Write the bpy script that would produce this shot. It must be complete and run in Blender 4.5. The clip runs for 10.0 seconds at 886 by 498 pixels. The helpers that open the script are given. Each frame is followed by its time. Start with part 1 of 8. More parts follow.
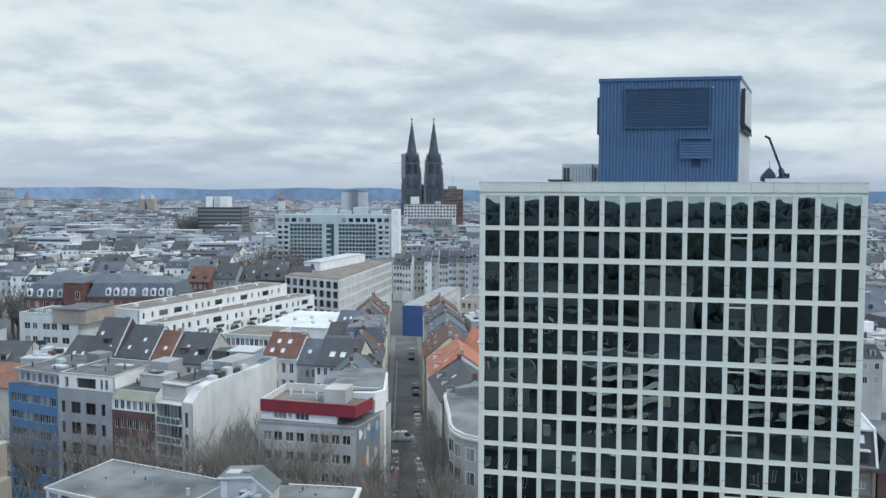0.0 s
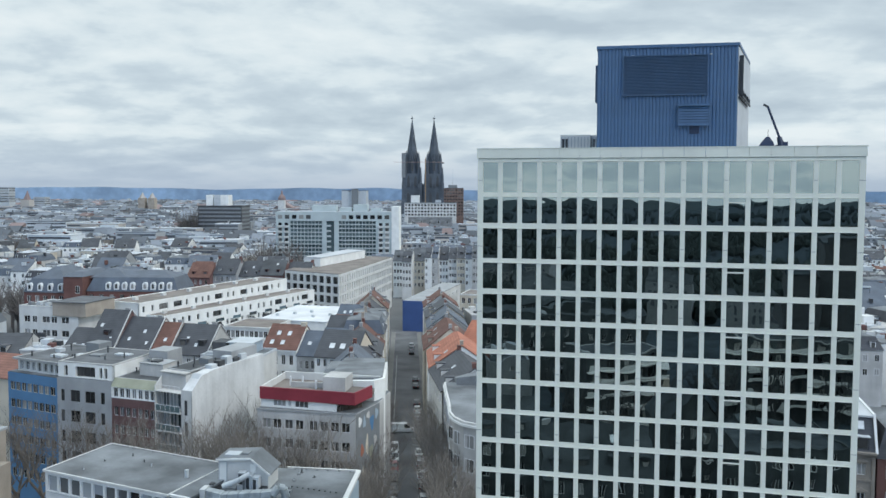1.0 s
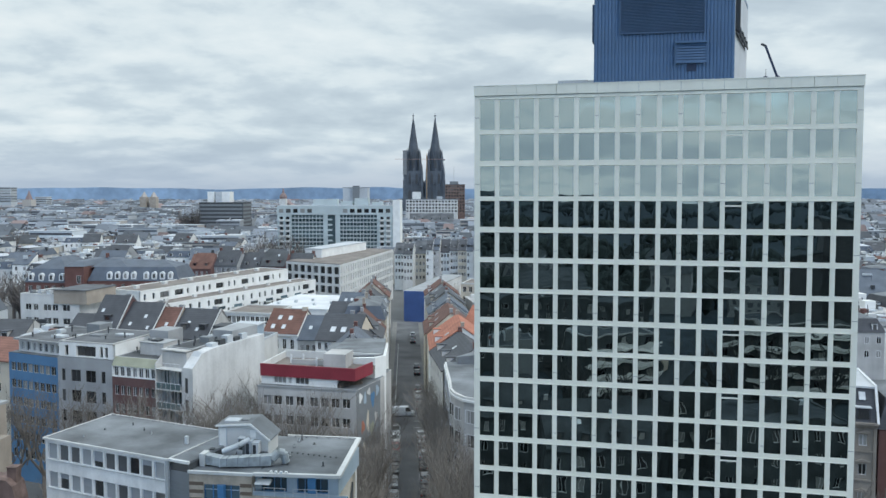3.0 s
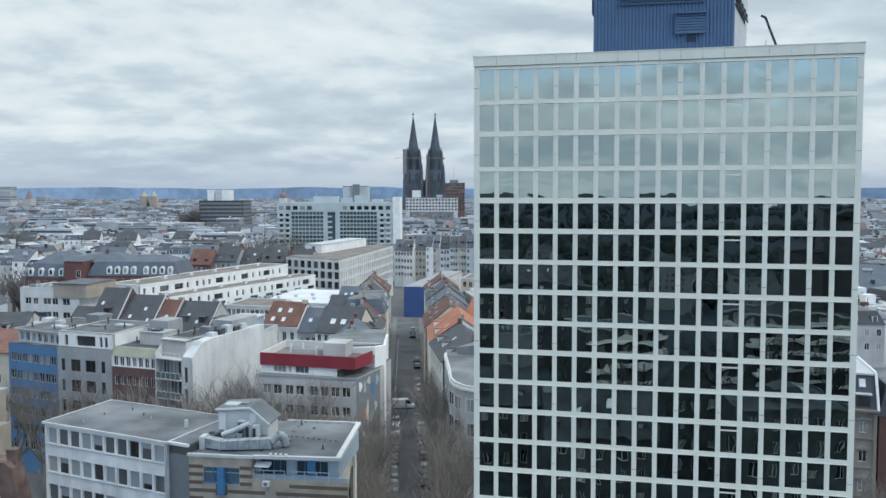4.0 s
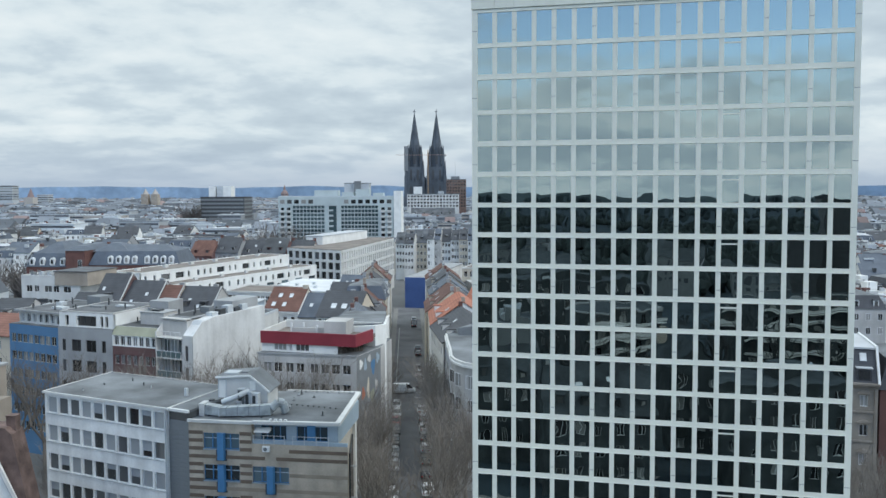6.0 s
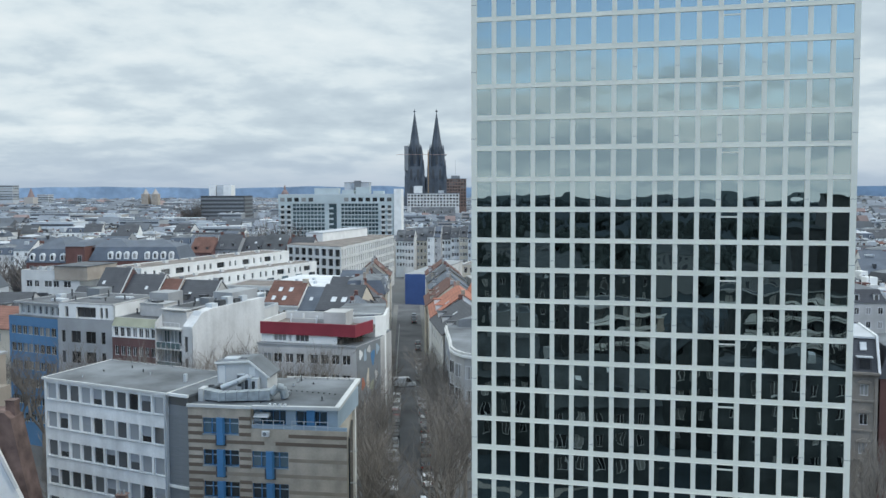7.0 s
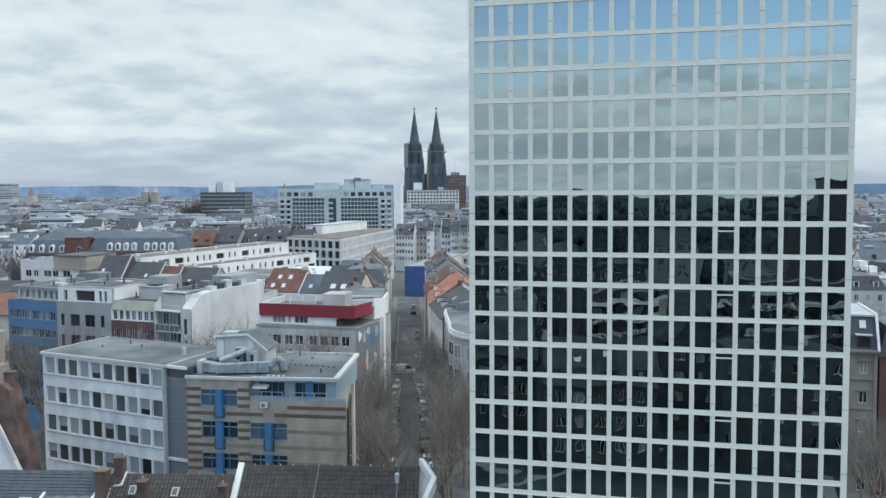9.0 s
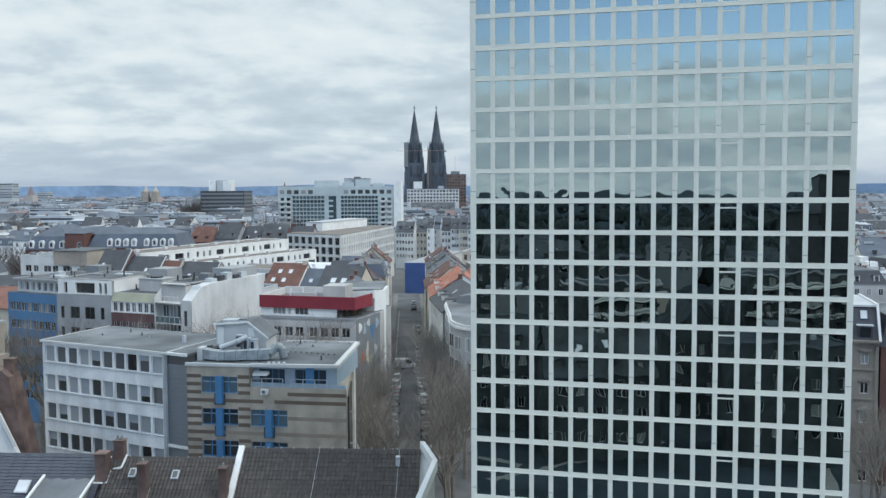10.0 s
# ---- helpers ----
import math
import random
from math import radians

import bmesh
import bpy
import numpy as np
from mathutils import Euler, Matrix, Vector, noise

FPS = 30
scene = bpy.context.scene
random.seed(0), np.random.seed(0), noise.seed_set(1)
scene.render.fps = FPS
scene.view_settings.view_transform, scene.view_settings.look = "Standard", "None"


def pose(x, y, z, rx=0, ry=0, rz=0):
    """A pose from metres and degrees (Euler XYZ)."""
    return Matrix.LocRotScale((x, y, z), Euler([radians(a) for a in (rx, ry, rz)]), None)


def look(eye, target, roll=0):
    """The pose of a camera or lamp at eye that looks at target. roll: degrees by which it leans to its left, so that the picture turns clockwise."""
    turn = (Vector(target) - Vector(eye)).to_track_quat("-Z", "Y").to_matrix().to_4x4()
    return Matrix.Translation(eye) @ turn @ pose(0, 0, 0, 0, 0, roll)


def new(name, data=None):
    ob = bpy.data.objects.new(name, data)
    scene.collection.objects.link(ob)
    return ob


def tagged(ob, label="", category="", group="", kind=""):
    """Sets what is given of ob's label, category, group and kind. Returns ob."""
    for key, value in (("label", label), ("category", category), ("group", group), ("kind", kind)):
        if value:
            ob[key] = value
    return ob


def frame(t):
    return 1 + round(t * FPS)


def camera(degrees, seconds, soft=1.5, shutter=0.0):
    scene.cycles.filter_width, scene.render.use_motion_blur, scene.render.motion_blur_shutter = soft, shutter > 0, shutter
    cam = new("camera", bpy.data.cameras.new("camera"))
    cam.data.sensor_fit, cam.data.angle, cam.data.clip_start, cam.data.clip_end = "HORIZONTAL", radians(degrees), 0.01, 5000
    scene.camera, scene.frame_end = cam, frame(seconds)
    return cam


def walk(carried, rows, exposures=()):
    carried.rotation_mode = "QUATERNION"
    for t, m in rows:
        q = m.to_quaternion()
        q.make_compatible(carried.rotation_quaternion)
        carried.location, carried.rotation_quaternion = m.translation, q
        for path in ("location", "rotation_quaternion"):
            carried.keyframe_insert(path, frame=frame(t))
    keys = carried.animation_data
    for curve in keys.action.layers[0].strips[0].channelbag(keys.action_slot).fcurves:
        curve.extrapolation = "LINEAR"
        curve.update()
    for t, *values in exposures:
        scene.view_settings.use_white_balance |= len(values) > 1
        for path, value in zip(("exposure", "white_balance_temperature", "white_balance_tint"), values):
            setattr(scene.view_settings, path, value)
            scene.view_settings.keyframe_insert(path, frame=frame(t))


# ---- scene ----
cam = camera(52.21, 10.0)
PATH = [
    (0, (-0.718, -43.427, 54.982), (-0.796, -41.434, 54.855), 0.2),
    (0.5, (-0.649, -43.483, 53.964), (-0.728, -41.491, 53.838), 0.2),
    (1, (-0.56, -43.48, 53.015), (-0.639, -41.487, 52.889), 0.2),
    (1.5, (-0.5, -43.433, 52.106), (-0.58, -41.44, 51.979), 0.1),
    (2, (-0.414, -43.464, 51.203), (-0.496, -41.471, 51.076), 0.1),
    (2.5, (-0.32, -43.536, 50.311), (-0.403, -41.543, 50.184), 0.0),
    (4, (-0.257, -43.569, 47.723), (-0.34, -41.576, 47.596), -0.1),
    (4.5, (-0.203, -43.566, 46.913), (-0.287, -41.573, 46.784), -0.1),
    (5, (-0.114, -43.595, 46.108), (-0.199, -41.603, 45.979), -0.1),
    (5.5, (-0.084, -43.673, 45.29), (-0.17, -41.681, 45.161), -0.2),
    (7, (-0.002, -43.728, 42.92), (-0.089, -41.736, 42.793), -0.2),
    (7.5, (0.011, -43.698, 42.262), (-0.075, -41.705, 42.134), -0.2),
    (8, (0.059, -43.758, 41.588), (-0.028, -41.766, 41.459), -0.3),
    (8.5, (0.131, -43.773, 40.914), (0.043, -41.78, 40.785), -0.3),
    (9, (0.133, -43.789, 40.233), (0.046, -41.797, 40.104), -0.3),
    (9.5, (0.131, -43.751, 39.586), (0.044, -41.759, 39.456), -0.3),
    (10, (0.049, -43.69, 38.939), (-0.038, -41.697, 38.81), -0.3),
]
walk(cam, [(t, look(eye, target, roll)) for t, eye, target, roll in PATH])

# ---- sky and sun ----
world = bpy.data.worlds.new("overcast_sky")
scene.world = world
world.use_nodes = True
wn, wl = world.node_tree.nodes, world.node_tree.links
wn.clear()


def wnode(kind, **values):
    n = wn.new(kind)
    for key, value in values.items():
        n.inputs[key].default_value = value
    return n


def wmath(op, a, b=None, clamp=False):
    n = wn.new("ShaderNodeMath")
    n.operation, n.use_clamp = op, clamp
    for i, v in enumerate((a, b)):
        if v is None:
            continue
        if isinstance(v, (int, float)):
            n.inputs[i].default_value = v
        else:
            wl.new(v, n.inputs[i])
    return n.outputs[0]


SUN_ELEVATION, SUN_AZIMUTH = 38.0, 125.0
sky = wn.new("ShaderNodeTexSky")
sky.sky_type, sky.sun_disc = "NISHITA", False
sky.air_density, sky.dust_density, sky.ozone_density = 0.9, 0.0, 1.0
sky.sun_elevation, sky.sun_rotation = radians(SUN_ELEVATION), radians(SUN_AZIMUTH)
coord = wn.new("ShaderNodeTexCoord")
axes = wn.new("ShaderNodeSeparateXYZ")
wl.new(coord.outputs["Generated"], axes.inputs[0])
dx, dy, dz = axes.outputs
up = wmath("MAXIMUM", dz, 0.0)

# cloud layers crowd together towards the horizon
layer = wn.new("ShaderNodeCombineXYZ")
wl.new(dx, layer.inputs[0])
wl.new(dy, layer.inputs[1])
wl.new(wmath("POWER", up, 0.68), layer.inputs[2])


def cloud_noise(size, shift, detail, rough):
    """Cloud banks that are wider than high; size: how many to a radian across and upwards."""
    v = wn.new("ShaderNodeVectorMath")
    v.operation = "MULTIPLY_ADD"
    v.inputs[1].default_value, v.inputs[2].default_value = (size[0], size[0], size[1]), shift
    wl.new(layer.outputs[0], v.inputs[0])
    n = wnode("ShaderNodeTexNoise", Scale=1.0, Detail=detail, Roughness=rough, Distortion=0.15)
    wl.new(v.outputs[0], n.inputs["Vector"])
    return n.outputs["Fac"]


big = cloud_noise((1.5, 8.0), (6.4, 1.2, 9.9), 3, 0.5)
banks = cloud_noise((3.4, 9.5), (8.3, 2.1, 4.4), 6, 0.52)
above = cloud_noise((3.4, 9.5), (8.3, 2.1, 4.55), 6, 0.52)
puffs = cloud_noise((13.0, 25.0), (1.3, 5.1, 2.4), 8, 0.54)
lit = wmath("MULTIPLY", wmath("SUBTRACT", banks, above), 0.62)
# heaped clouds stand out towards the horizon
heaps = wmath("MULTIPLY", wmath("MULTIPLY", wmath("SUBTRACT", puffs, 0.5), wmath("SUBTRACT", 1.0, wmath("MULTIPLY", up, 6.0), True)), 0.42)
tone = wmath("ADD", wmath("ADD", wmath("ADD", wmath("ADD", wmath("MULTIPLY", big, 0.34), wmath("MULTIPLY", banks, 0.46)), wmath("MULTIPLY", puffs, 0.20)), lit), heaps)
ramp = wn.new("ShaderNodeValToRGB")
wl.new(tone, ramp.inputs[0])
ramp.color_ramp.elements[0].position, ramp.color_ramp.elements[0].color = 0.35, (0.475, 0.575, 0.655, 1)
ramp.color_ramp.elements[1].position, ramp.color_ramp.elements[1].color = 0.61, (0.79, 0.87, 0.90, 1)
mid = ramp.color_ramp.elements.new(0.46)
mid.color = (0.58, 0.685, 0.755, 1)
edge = ramp.color_ramp.elements.new(0.515)
edge.color = (0.685, 0.785, 0.835, 1)
# the low cloud bank over the horizon is thicker and bluer
low = wmath("SUBTRACT", 1.0, wmath("MULTIPLY", up, 17.0), True)
bank = wn.new("ShaderNodeMix")
bank.data_type = "RGBA"
north = wmath("ADD", wmath("MULTIPLY", dy, 1.6), 0.35, True)
wl.new(wmath("MULTIPLY", wmath("MULTIPLY", low, 0.85), north), bank.inputs[0])
wl.new(ramp.outputs[0], bank.inputs[6])
bank.inputs[7].default_value = (0.385, 0.475, 0.60, 1)
# the cover breaks up into blue sky towards the south-west
open_dir = wmath("MULTIPLY", wmath("SUBTRACT", wmath("MULTIPLY", dy, -1.0), 0.35), 2.2, True)
open_up = wmath("MULTIPLY", wmath("MULTIPLY", wmath("ADD", wmath("ADD", wmath("SUBTRACT", up, 0.080), wmath("MULTIPLY", dx, 0.08)), wmath("MULTIPLY", wmath("SUBTRACT", tone, 0.5), 0.3)), 16.0, True), wmath("MULTIPLY", wmath("SUBTRACT", up, 0.062), 40.0, True))
patch = wmath("MULTIPLY", wmath("SUBTRACT", tone, 0.345), 14.0, True)
clear = wmath("MULTIPLY", wmath("MULTIPLY", open_dir, open_up), patch)
sky_lit = wn.new("ShaderNodeVectorMath")
sky_lit.operation = "SCALE"
sky_lit.inputs[3].default_value = 0.195
wl.new(sky.outputs[0], sky_lit.inputs[0])
cover = wn.new("ShaderNodeMix")
cover.data_type = "RGBA"
wl.new(clear, cover.inputs[0])
wl.new(bank.outputs[2], cover.inputs[6])
wl.new(sky_lit.outputs[0], cover.inputs[7])
# an overcast sky grows brighter towards the zenith
gain = wmath("ADD", 1.0, wmath("MULTIPLY", wmath("MAXIMUM", wmath("SUBTRACT", up, 0.25), 0.0), 1.5))
back = wn.new("ShaderNodeBackground")
wl.new(gain, back.inputs["Strength"])
wl.new(cover.outputs[2], back.inputs["Color"])
wout = wn.new("ShaderNodeOutputWorld")
wl.new(back.outputs[0], wout.inputs[0])

sun = new("sun", bpy.data.lights.new("sun", "SUN"))
sun.data.energy, sun.data.angle, sun.data.color = 1.1, radians(14), (1.0, 0.96, 0.90)
_az, _el = radians(SUN_AZIMUTH), radians(SUN_ELEVATION)
sun.matrix_world = look((0, 0, 0), (-math.sin(_az) * math.cos(_el), -math.cos(_az) * math.cos(_el), -math.sin(_el)))


# ---- materials ----
def material(name, color, rough=0.8, stain=0.25, stain_size=0.25, grain=0.12, grain_size=6.0, bump=0.15, streak=0.0, metallic=0.0,
             ior=1.45, vary=0.0, island=0.0, courses=0.0, course_axis=2):
    """A weathered surface: large stains, fine grain, optional run-off streaks, courses and per-piece variation."""
    m = bpy.data.materials.new(name)
    m.use_nodes = True
    n, l = m.node_tree.nodes, m.node_tree.links
    b = n["Principled BSDF"]
    b.inputs["Roughness"].default_value, b.inputs["Metallic"].default_value, b.inputs["IOR"].default_value = rough, metallic, ior
    tc = n.new("ShaderNodeTexCoord")

    def noise_of(scale, detail, stretch=None):
        t = n.new("ShaderNodeTexNoise")
        t.inputs["Scale"].default_value, t.inputs["Detail"].default_value = scale, detail
        if stretch:
            mp = n.new("ShaderNodeMapping")
            mp.inputs["Scale"].default_value = stretch
            l.new(tc.outputs["Object"], mp.inputs["Vector"])
            l.new(mp.outputs[0], t.inputs["Vector"])
        else:
            l.new(tc.outputs["Object"], t.inputs["Vector"])
        return t.outputs["Fac"]

    def calc(op, a, bb):
        t = n.new("ShaderNodeMath")
        t.operation = op
        for i, v in enumerate((a, bb)):
            if isinstance(v, (int, float)):
                t.inputs[i].default_value = v
            else:
                l.new(v, t.inputs[i])
        return t.outputs[0]

    def swing(value, amount):
        return calc("ADD", calc("MULTIPLY", value, 2 * amount), 1 - amount)

    def strong(value):
        t = n.new("ShaderNodeMapRange")
        t.inputs["From Min"].default_value, t.inputs["From Max"].default_value = 0.3, 0.7
        l.new(value, t.inputs["Value"])
        return t.outputs["Result"]

    f_grain = noise_of(grain_size, 5)
    k = calc("MULTIPLY", swing(strong(noise_of(stain_size, 6)), stain * 0.8), swing(f_grain, grain))
    if streak:
        k = calc("MULTIPLY", k, swing(noise_of(1.0, 5, (0.9, 0.9, 0.07)), streak * 0.7))
    if vary:
        info = n.new("ShaderNodeObjectInfo")
        k = calc("MULTIPLY", k, swing(info.outputs["Random"], vary))
    if island:
        geo = n.new("ShaderNodeNewGeometry")
        k = calc("MULTIPLY", k, swing(geo.outputs["Random Per Island"], island))
    height = f_grain
    if courses:
        w = n.new("ShaderNodeTexWave")
        w.wave_type, w.bands_direction, w.wave_profile = "BANDS", "XYZ"[course_axis], "SAW"
        w.inputs["Scale"].default_value = 0.314 / courses
        w.inputs["Distortion"].default_value = 0.4
        l.new(tc.outputs["Object"], w.inputs["Vector"])
        k = calc("MULTIPLY", k, swing(w.outputs["Fac"], 0.16))
        height = calc("ADD", f_grain, calc("MULTIPLY", w.outputs["Fac"], 3.0))
    sc = n.new("ShaderNodeVectorMath")
    sc.operation = "SCALE"
    sc.inputs[0].default_value = color
    l.new(k, sc.inputs[3])
    l.new(sc.outputs[0], b.inputs["Base Color"])
    bp = n.new("ShaderNodeBump")
    bp.inputs["Strength"].default_value, bp.inputs["Distance"].default_value = bump, 0.05
    l.new(height, bp.inputs["Height"])
    l.new(bp.outputs[0], b.inputs["Normal"])
    return m


def pane_glass(name, dark, pale, share):
    """Window glass seen from outside: a gloss over a dim room, at some windows a pale blind."""
    m = bpy.data.materials.new(name)
    m.use_nodes = True
    n, l = m.node_tree.nodes, m.node_tree.links
    b = n["Principled BSDF"]
    b.inputs["Roughness"].default_value, b.inputs["IOR"].default_value = 0.06, 1.75
    info = n.new("ShaderNodeObjectInfo")
    r = n.new("ShaderNodeValToRGB")
    r.color_ramp.interpolation = "CONSTANT"
    r.color_ramp.elements[0].color = (*dark, 1)
    r.color_ramp.elements[1].position, r.color_ramp.elements[1].color = 1 - share, (*pale, 1)
    e = r.color_ramp.elements.new((1 - share) * 0.55)
    e.color = tuple(0.75 * d + 0.25 * p for d, p in zip(dark, pale)) + (1,)
    l.new(info.outputs["Random"], r.inputs[0])
    l.new(r.outputs[0], b.inputs["Base Color"])
    t = n.new("ShaderNodeTexNoise")
    t.inputs["Scale"].default_value = 0.7
    bp = n.new("ShaderNodeBump")
    bp.inputs["Strength"].default_value, bp.inputs["Distance"].default_value = 0.04, 0.05
    l.new(t.outputs["Fac"], bp.inputs["Height"])
    l.new(bp.outputs[0], b.inputs["Normal"])
    return m


def coated_glass(name):
    """Sun-control glazing: a strong slightly wavy reflection over a tinted see-through pane."""
    m = bpy.data.materials.new(name)
    m.use_nodes = True
    n, l = m.node_tree.nodes, m.node_tree.links
    n.remove(n["Principled BSDF"])
    see = n.new("ShaderNodeBsdfTransparent")
    see.inputs["Color"].default_value = (0.06, 0.085, 0.085, 1)
    gloss = n.new("ShaderNodeBsdfGlossy")
    gloss.inputs["Color"].default_value, gloss.inputs["Roughness"].default_value = (0.82, 0.97, 0.985, 1), 0.0
    fres = n.new("ShaderNodeFresnel")
    fres.inputs["IOR"].default_value = 5.4
    tc, t = n.new("ShaderNodeTexCoord"), n.new("ShaderNodeTexNoise")
    t.inputs["Scale"].default_value, t.inputs["Detail"].default_value = 0.8, 1.0
    info, apart = n.new("ShaderNodeObjectInfo"), n.new("ShaderNodeVectorMath")
    apart.operation = "MULTIPLY_ADD"
    apart.inputs[0].default_value = (37.0, 53.0, 71.0)
    l.new(info.outputs["Random"], apart.inputs[1])
    l.new(tc.outputs["Object"], apart.inputs[2])
    l.new(apart.outputs[0], t.inputs["Vector"])
    bp = n.new("ShaderNodeBump")
    bp.inputs["Strength"].default_value, bp.inputs["Distance"].default_value = 0.2, 0.02
    l.new(t.outputs["Fac"], bp.inputs["Height"])
    l.new(bp.outputs[0], gloss.inputs["Normal"])
    mix = n.new("ShaderNodeMixShader")
    l.new(fres.outputs[0], mix.inputs[0])
    l.new(see.outputs[0], mix.inputs[1])
    l.new(gloss.outputs[0], mix.inputs[2])
    l.new(mix.outputs[0], n["Material Output"].inputs[0])
    return m


STREET = material("asphalt", (0.122, 0.125, 0.13), 0.85, 0.45, 0.12, 0.15, 9)
GROUND = material("city_ground", (0.135, 0.138, 0.138), 0.95, 0.35, 0.03, 0.2, 0.8)
PAVING = material("concrete_paving", (0.20, 0.195, 0.185), 0.9, 0.2, 0.3, 0.15, 5)
PAINT = material("road_paint", (0.42, 0.42, 0.41), 0.7, 0.3, 1.5)
GRID_WHITE = material("tower_frame_pale_grey_green", (0.77, 0.78, 0.685), 0.55, 0.06, 0.4, 0.05, 3, 0.05, streak=0.07)
TOWER_GLASS = coated_glass("sun_control_glass")
# the rooms' lack of light is put into this dark base colour
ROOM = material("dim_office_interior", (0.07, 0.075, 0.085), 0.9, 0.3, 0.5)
BLINDS = material("grey_blind_fabric", (0.32, 0.34, 0.36), 0.9, 0.1, 1)
BLUE_METAL = material("blue_grey_sheet_metal", (0.078, 0.15, 0.265), 0.4, 0.14, 0.5, 0.06, 4, 0.05, streak=0.12)
BLUE_LOUVRE = material("dark_blue_louvre_metal", (0.052, 0.098, 0.172), 0.5, 0.12, 0.6)
PALE_METAL = material("pale_grey_sheet_metal", (0.50, 0.53, 0.55), 0.5, 0.12, 0.5, streak=0.1)
DARK_METAL = material("dark_weathered_metal", (0.05, 0.055, 0.06), 0.55, 0.25, 1.0)
CRANE_BLUE = material("deep_blue_crane_paint", (0.022, 0.036, 0.075), 0.45, 0.15, 1.0)
ROOF_GREY = material("grey_bitumen_roofing", (0.165, 0.178, 0.188), 0.8, 0.55, 0.2, 0.15, 2.5)
ROOF_MID = material("worn_grey_felt_roof", (0.115, 0.122, 0.13), 0.85, 0.5, 0.3, 0.15, 2.5)
ROOF_DARK = material("dark_bitumen_roofing", (0.075, 0.08, 0.085), 0.85, 0.35, 0.25, 0.15, 2.5)
ROOF_BROWN = material("brown_gravel_roof", (0.21, 0.185, 0.165), 0.95, 0.3, 0.2, 0.25, 6)
ROOF_PALE = material("pale_membrane_roof", (0.50, 0.52, 0.54), 0.7, 0.18, 0.12)
WHITE_MEMBRANE = material("white_membrane_roof", (0.66, 0.675, 0.68), 0.7, 0.18, 0.15)
SLATE = material("dark_slate_roof", (0.062, 0.066, 0.075), 0.6, 0.25, 0.4, 0.15, 5, 0.3, courses=0.35)
SLATE_BLUE = material("blue_grey_slate_roof", (0.098, 0.118, 0.148), 0.55, 0.2, 0.35, 0.15, 5, 0.3, courses=0.35)
TILE_BROWN = material("brown_clay_tile", (0.058, 0.052, 0.048), 0.75, 0.25, 0.6, 0.2, 8, 0.2, vary=0.22, island=0.22)
TILE_BLACK = material("blue_black_roof_tile", (0.066, 0.074, 0.094), 0.5, 0.25, 0.6, 0.15, 8, 0.2, vary=0.05, island=0.05)
TILE_RED = material("red_brown_clay_roof", (0.155, 0.078, 0.06), 0.8, 0.3, 0.5, 0.2, 6, 0.3, courses=0.35)
TILE_ORANGE = material("orange_clay_roof", (0.42, 0.165, 0.105), 0.8, 0.25, 0.45, 0.18, 6, 0.3, courses=0.35)
WHITE = material("white_render", (0.79, 0.795, 0.77), 0.85, 0.10, 0.3, 0.06, 5, 0.08, streak=0.10)
OFFICE_WHITE = material("weathered_white_facade", (0.77, 0.775, 0.76), 0.85, 0.2, 0.35, 0.12, 4, 0.1, streak=0.34)
OFFWHITE = material("off_white_render", (0.62, 0.62, 0.60), 0.85, 0.14, 0.25, 0.08, 5, 0.08, streak=0.14)
CREAM = material("cream_render", (0.55, 0.50, 0.41), 0.85, 0.15, 0.3, 0.08, 5, 0.08, streak=0.12)
GREY_RENDER = material("grey_render", (0.33, 0.34, 0.345), 0.85, 0.18, 0.25, 0.08, 5, 0.08, streak=0.15)
GREY_WEATHER = material("weathered_pale_concrete", (0.47, 0.465, 0.45), 0.9, 0.3, 0.12, 0.1, 3, 0.15, streak=0.2)
PARTY_WALL = material("rain_stained_off_white_wall", (0.60, 0.605, 0.60), 0.9, 0.28, 0.12, 0.12, 2.5, 0.12, streak=0.3)
BLUE_RENDER = material("bright_blue_facade_panel", (0.085, 0.20, 0.35), 0.6, 0.12, 0.3, 0.06, 4, 0.05, streak=0.1)
BROWN_BRICK = material("red_brown_brick", (0.185, 0.105, 0.10), 0.9, 0.2, 0.3, 0.25, 9, 0.3, courses=0.08)
OLD_BRICK = material("sooty_old_brick", (0.17, 0.116, 0.10), 0.9, 0.6, 0.7, 0.3, 9, 0.3, courses=0.08)
RED_BRICK = material("red_brick", (0.175, 0.088, 0.076), 0.9, 0.2, 0.3, 0.25, 9, 0.3, courses=0.08)
RED_BAND = material("crimson_fascia_panel", (0.235, 0.030, 0.045), 0.6, 0.12, 0.4, streak=0.08)
STONE_TAN = material("tan_stone_cladding", (0.45, 0.39, 0.315), 0.85, 0.28, 0.5, 0.16, 5, 0.15, streak=0.3)
STONE_MID = material("mid_tan_stone_course", (0.315, 0.265, 0.208), 0.85, 0.2, 0.35, 0.12, 4, 0.15)
STONE_DARK = material("brown_stone_course", (0.17, 0.128, 0.098), 0.85, 0.2, 0.35, 0.12, 4, 0.15)
SANDSTONE = material("weathered_sandstone", (0.25, 0.225, 0.195), 0.9, 0.3, 0.25, 0.15, 4, 0.2, streak=0.15)
BLUE_FRAME = material("azure_blue_window_frame", (0.075, 0.225, 0.43), 0.45, 0.12, 0.8)
DUCT_METAL = material("dull_galvanised_metal", (0.36, 0.39, 0.40), 0.5, 0.35, 1.2, 0.1, 5, 0.05, streak=0.2)
PALE_BLUE = material("pale_blue_panel", (0.345, 0.43, 0.50), 0.55, 0.1, 0.5)
COBALT = material("cobalt_blue_cladding", (0.05, 0.098, 0.255), 0.55, 0.15, 0.2)
BEIGE = material("dull_beige_render", (0.36, 0.315, 0.265), 0.9, 0.25, 0.2, 0.1, 4, 0.1, streak=0.15)
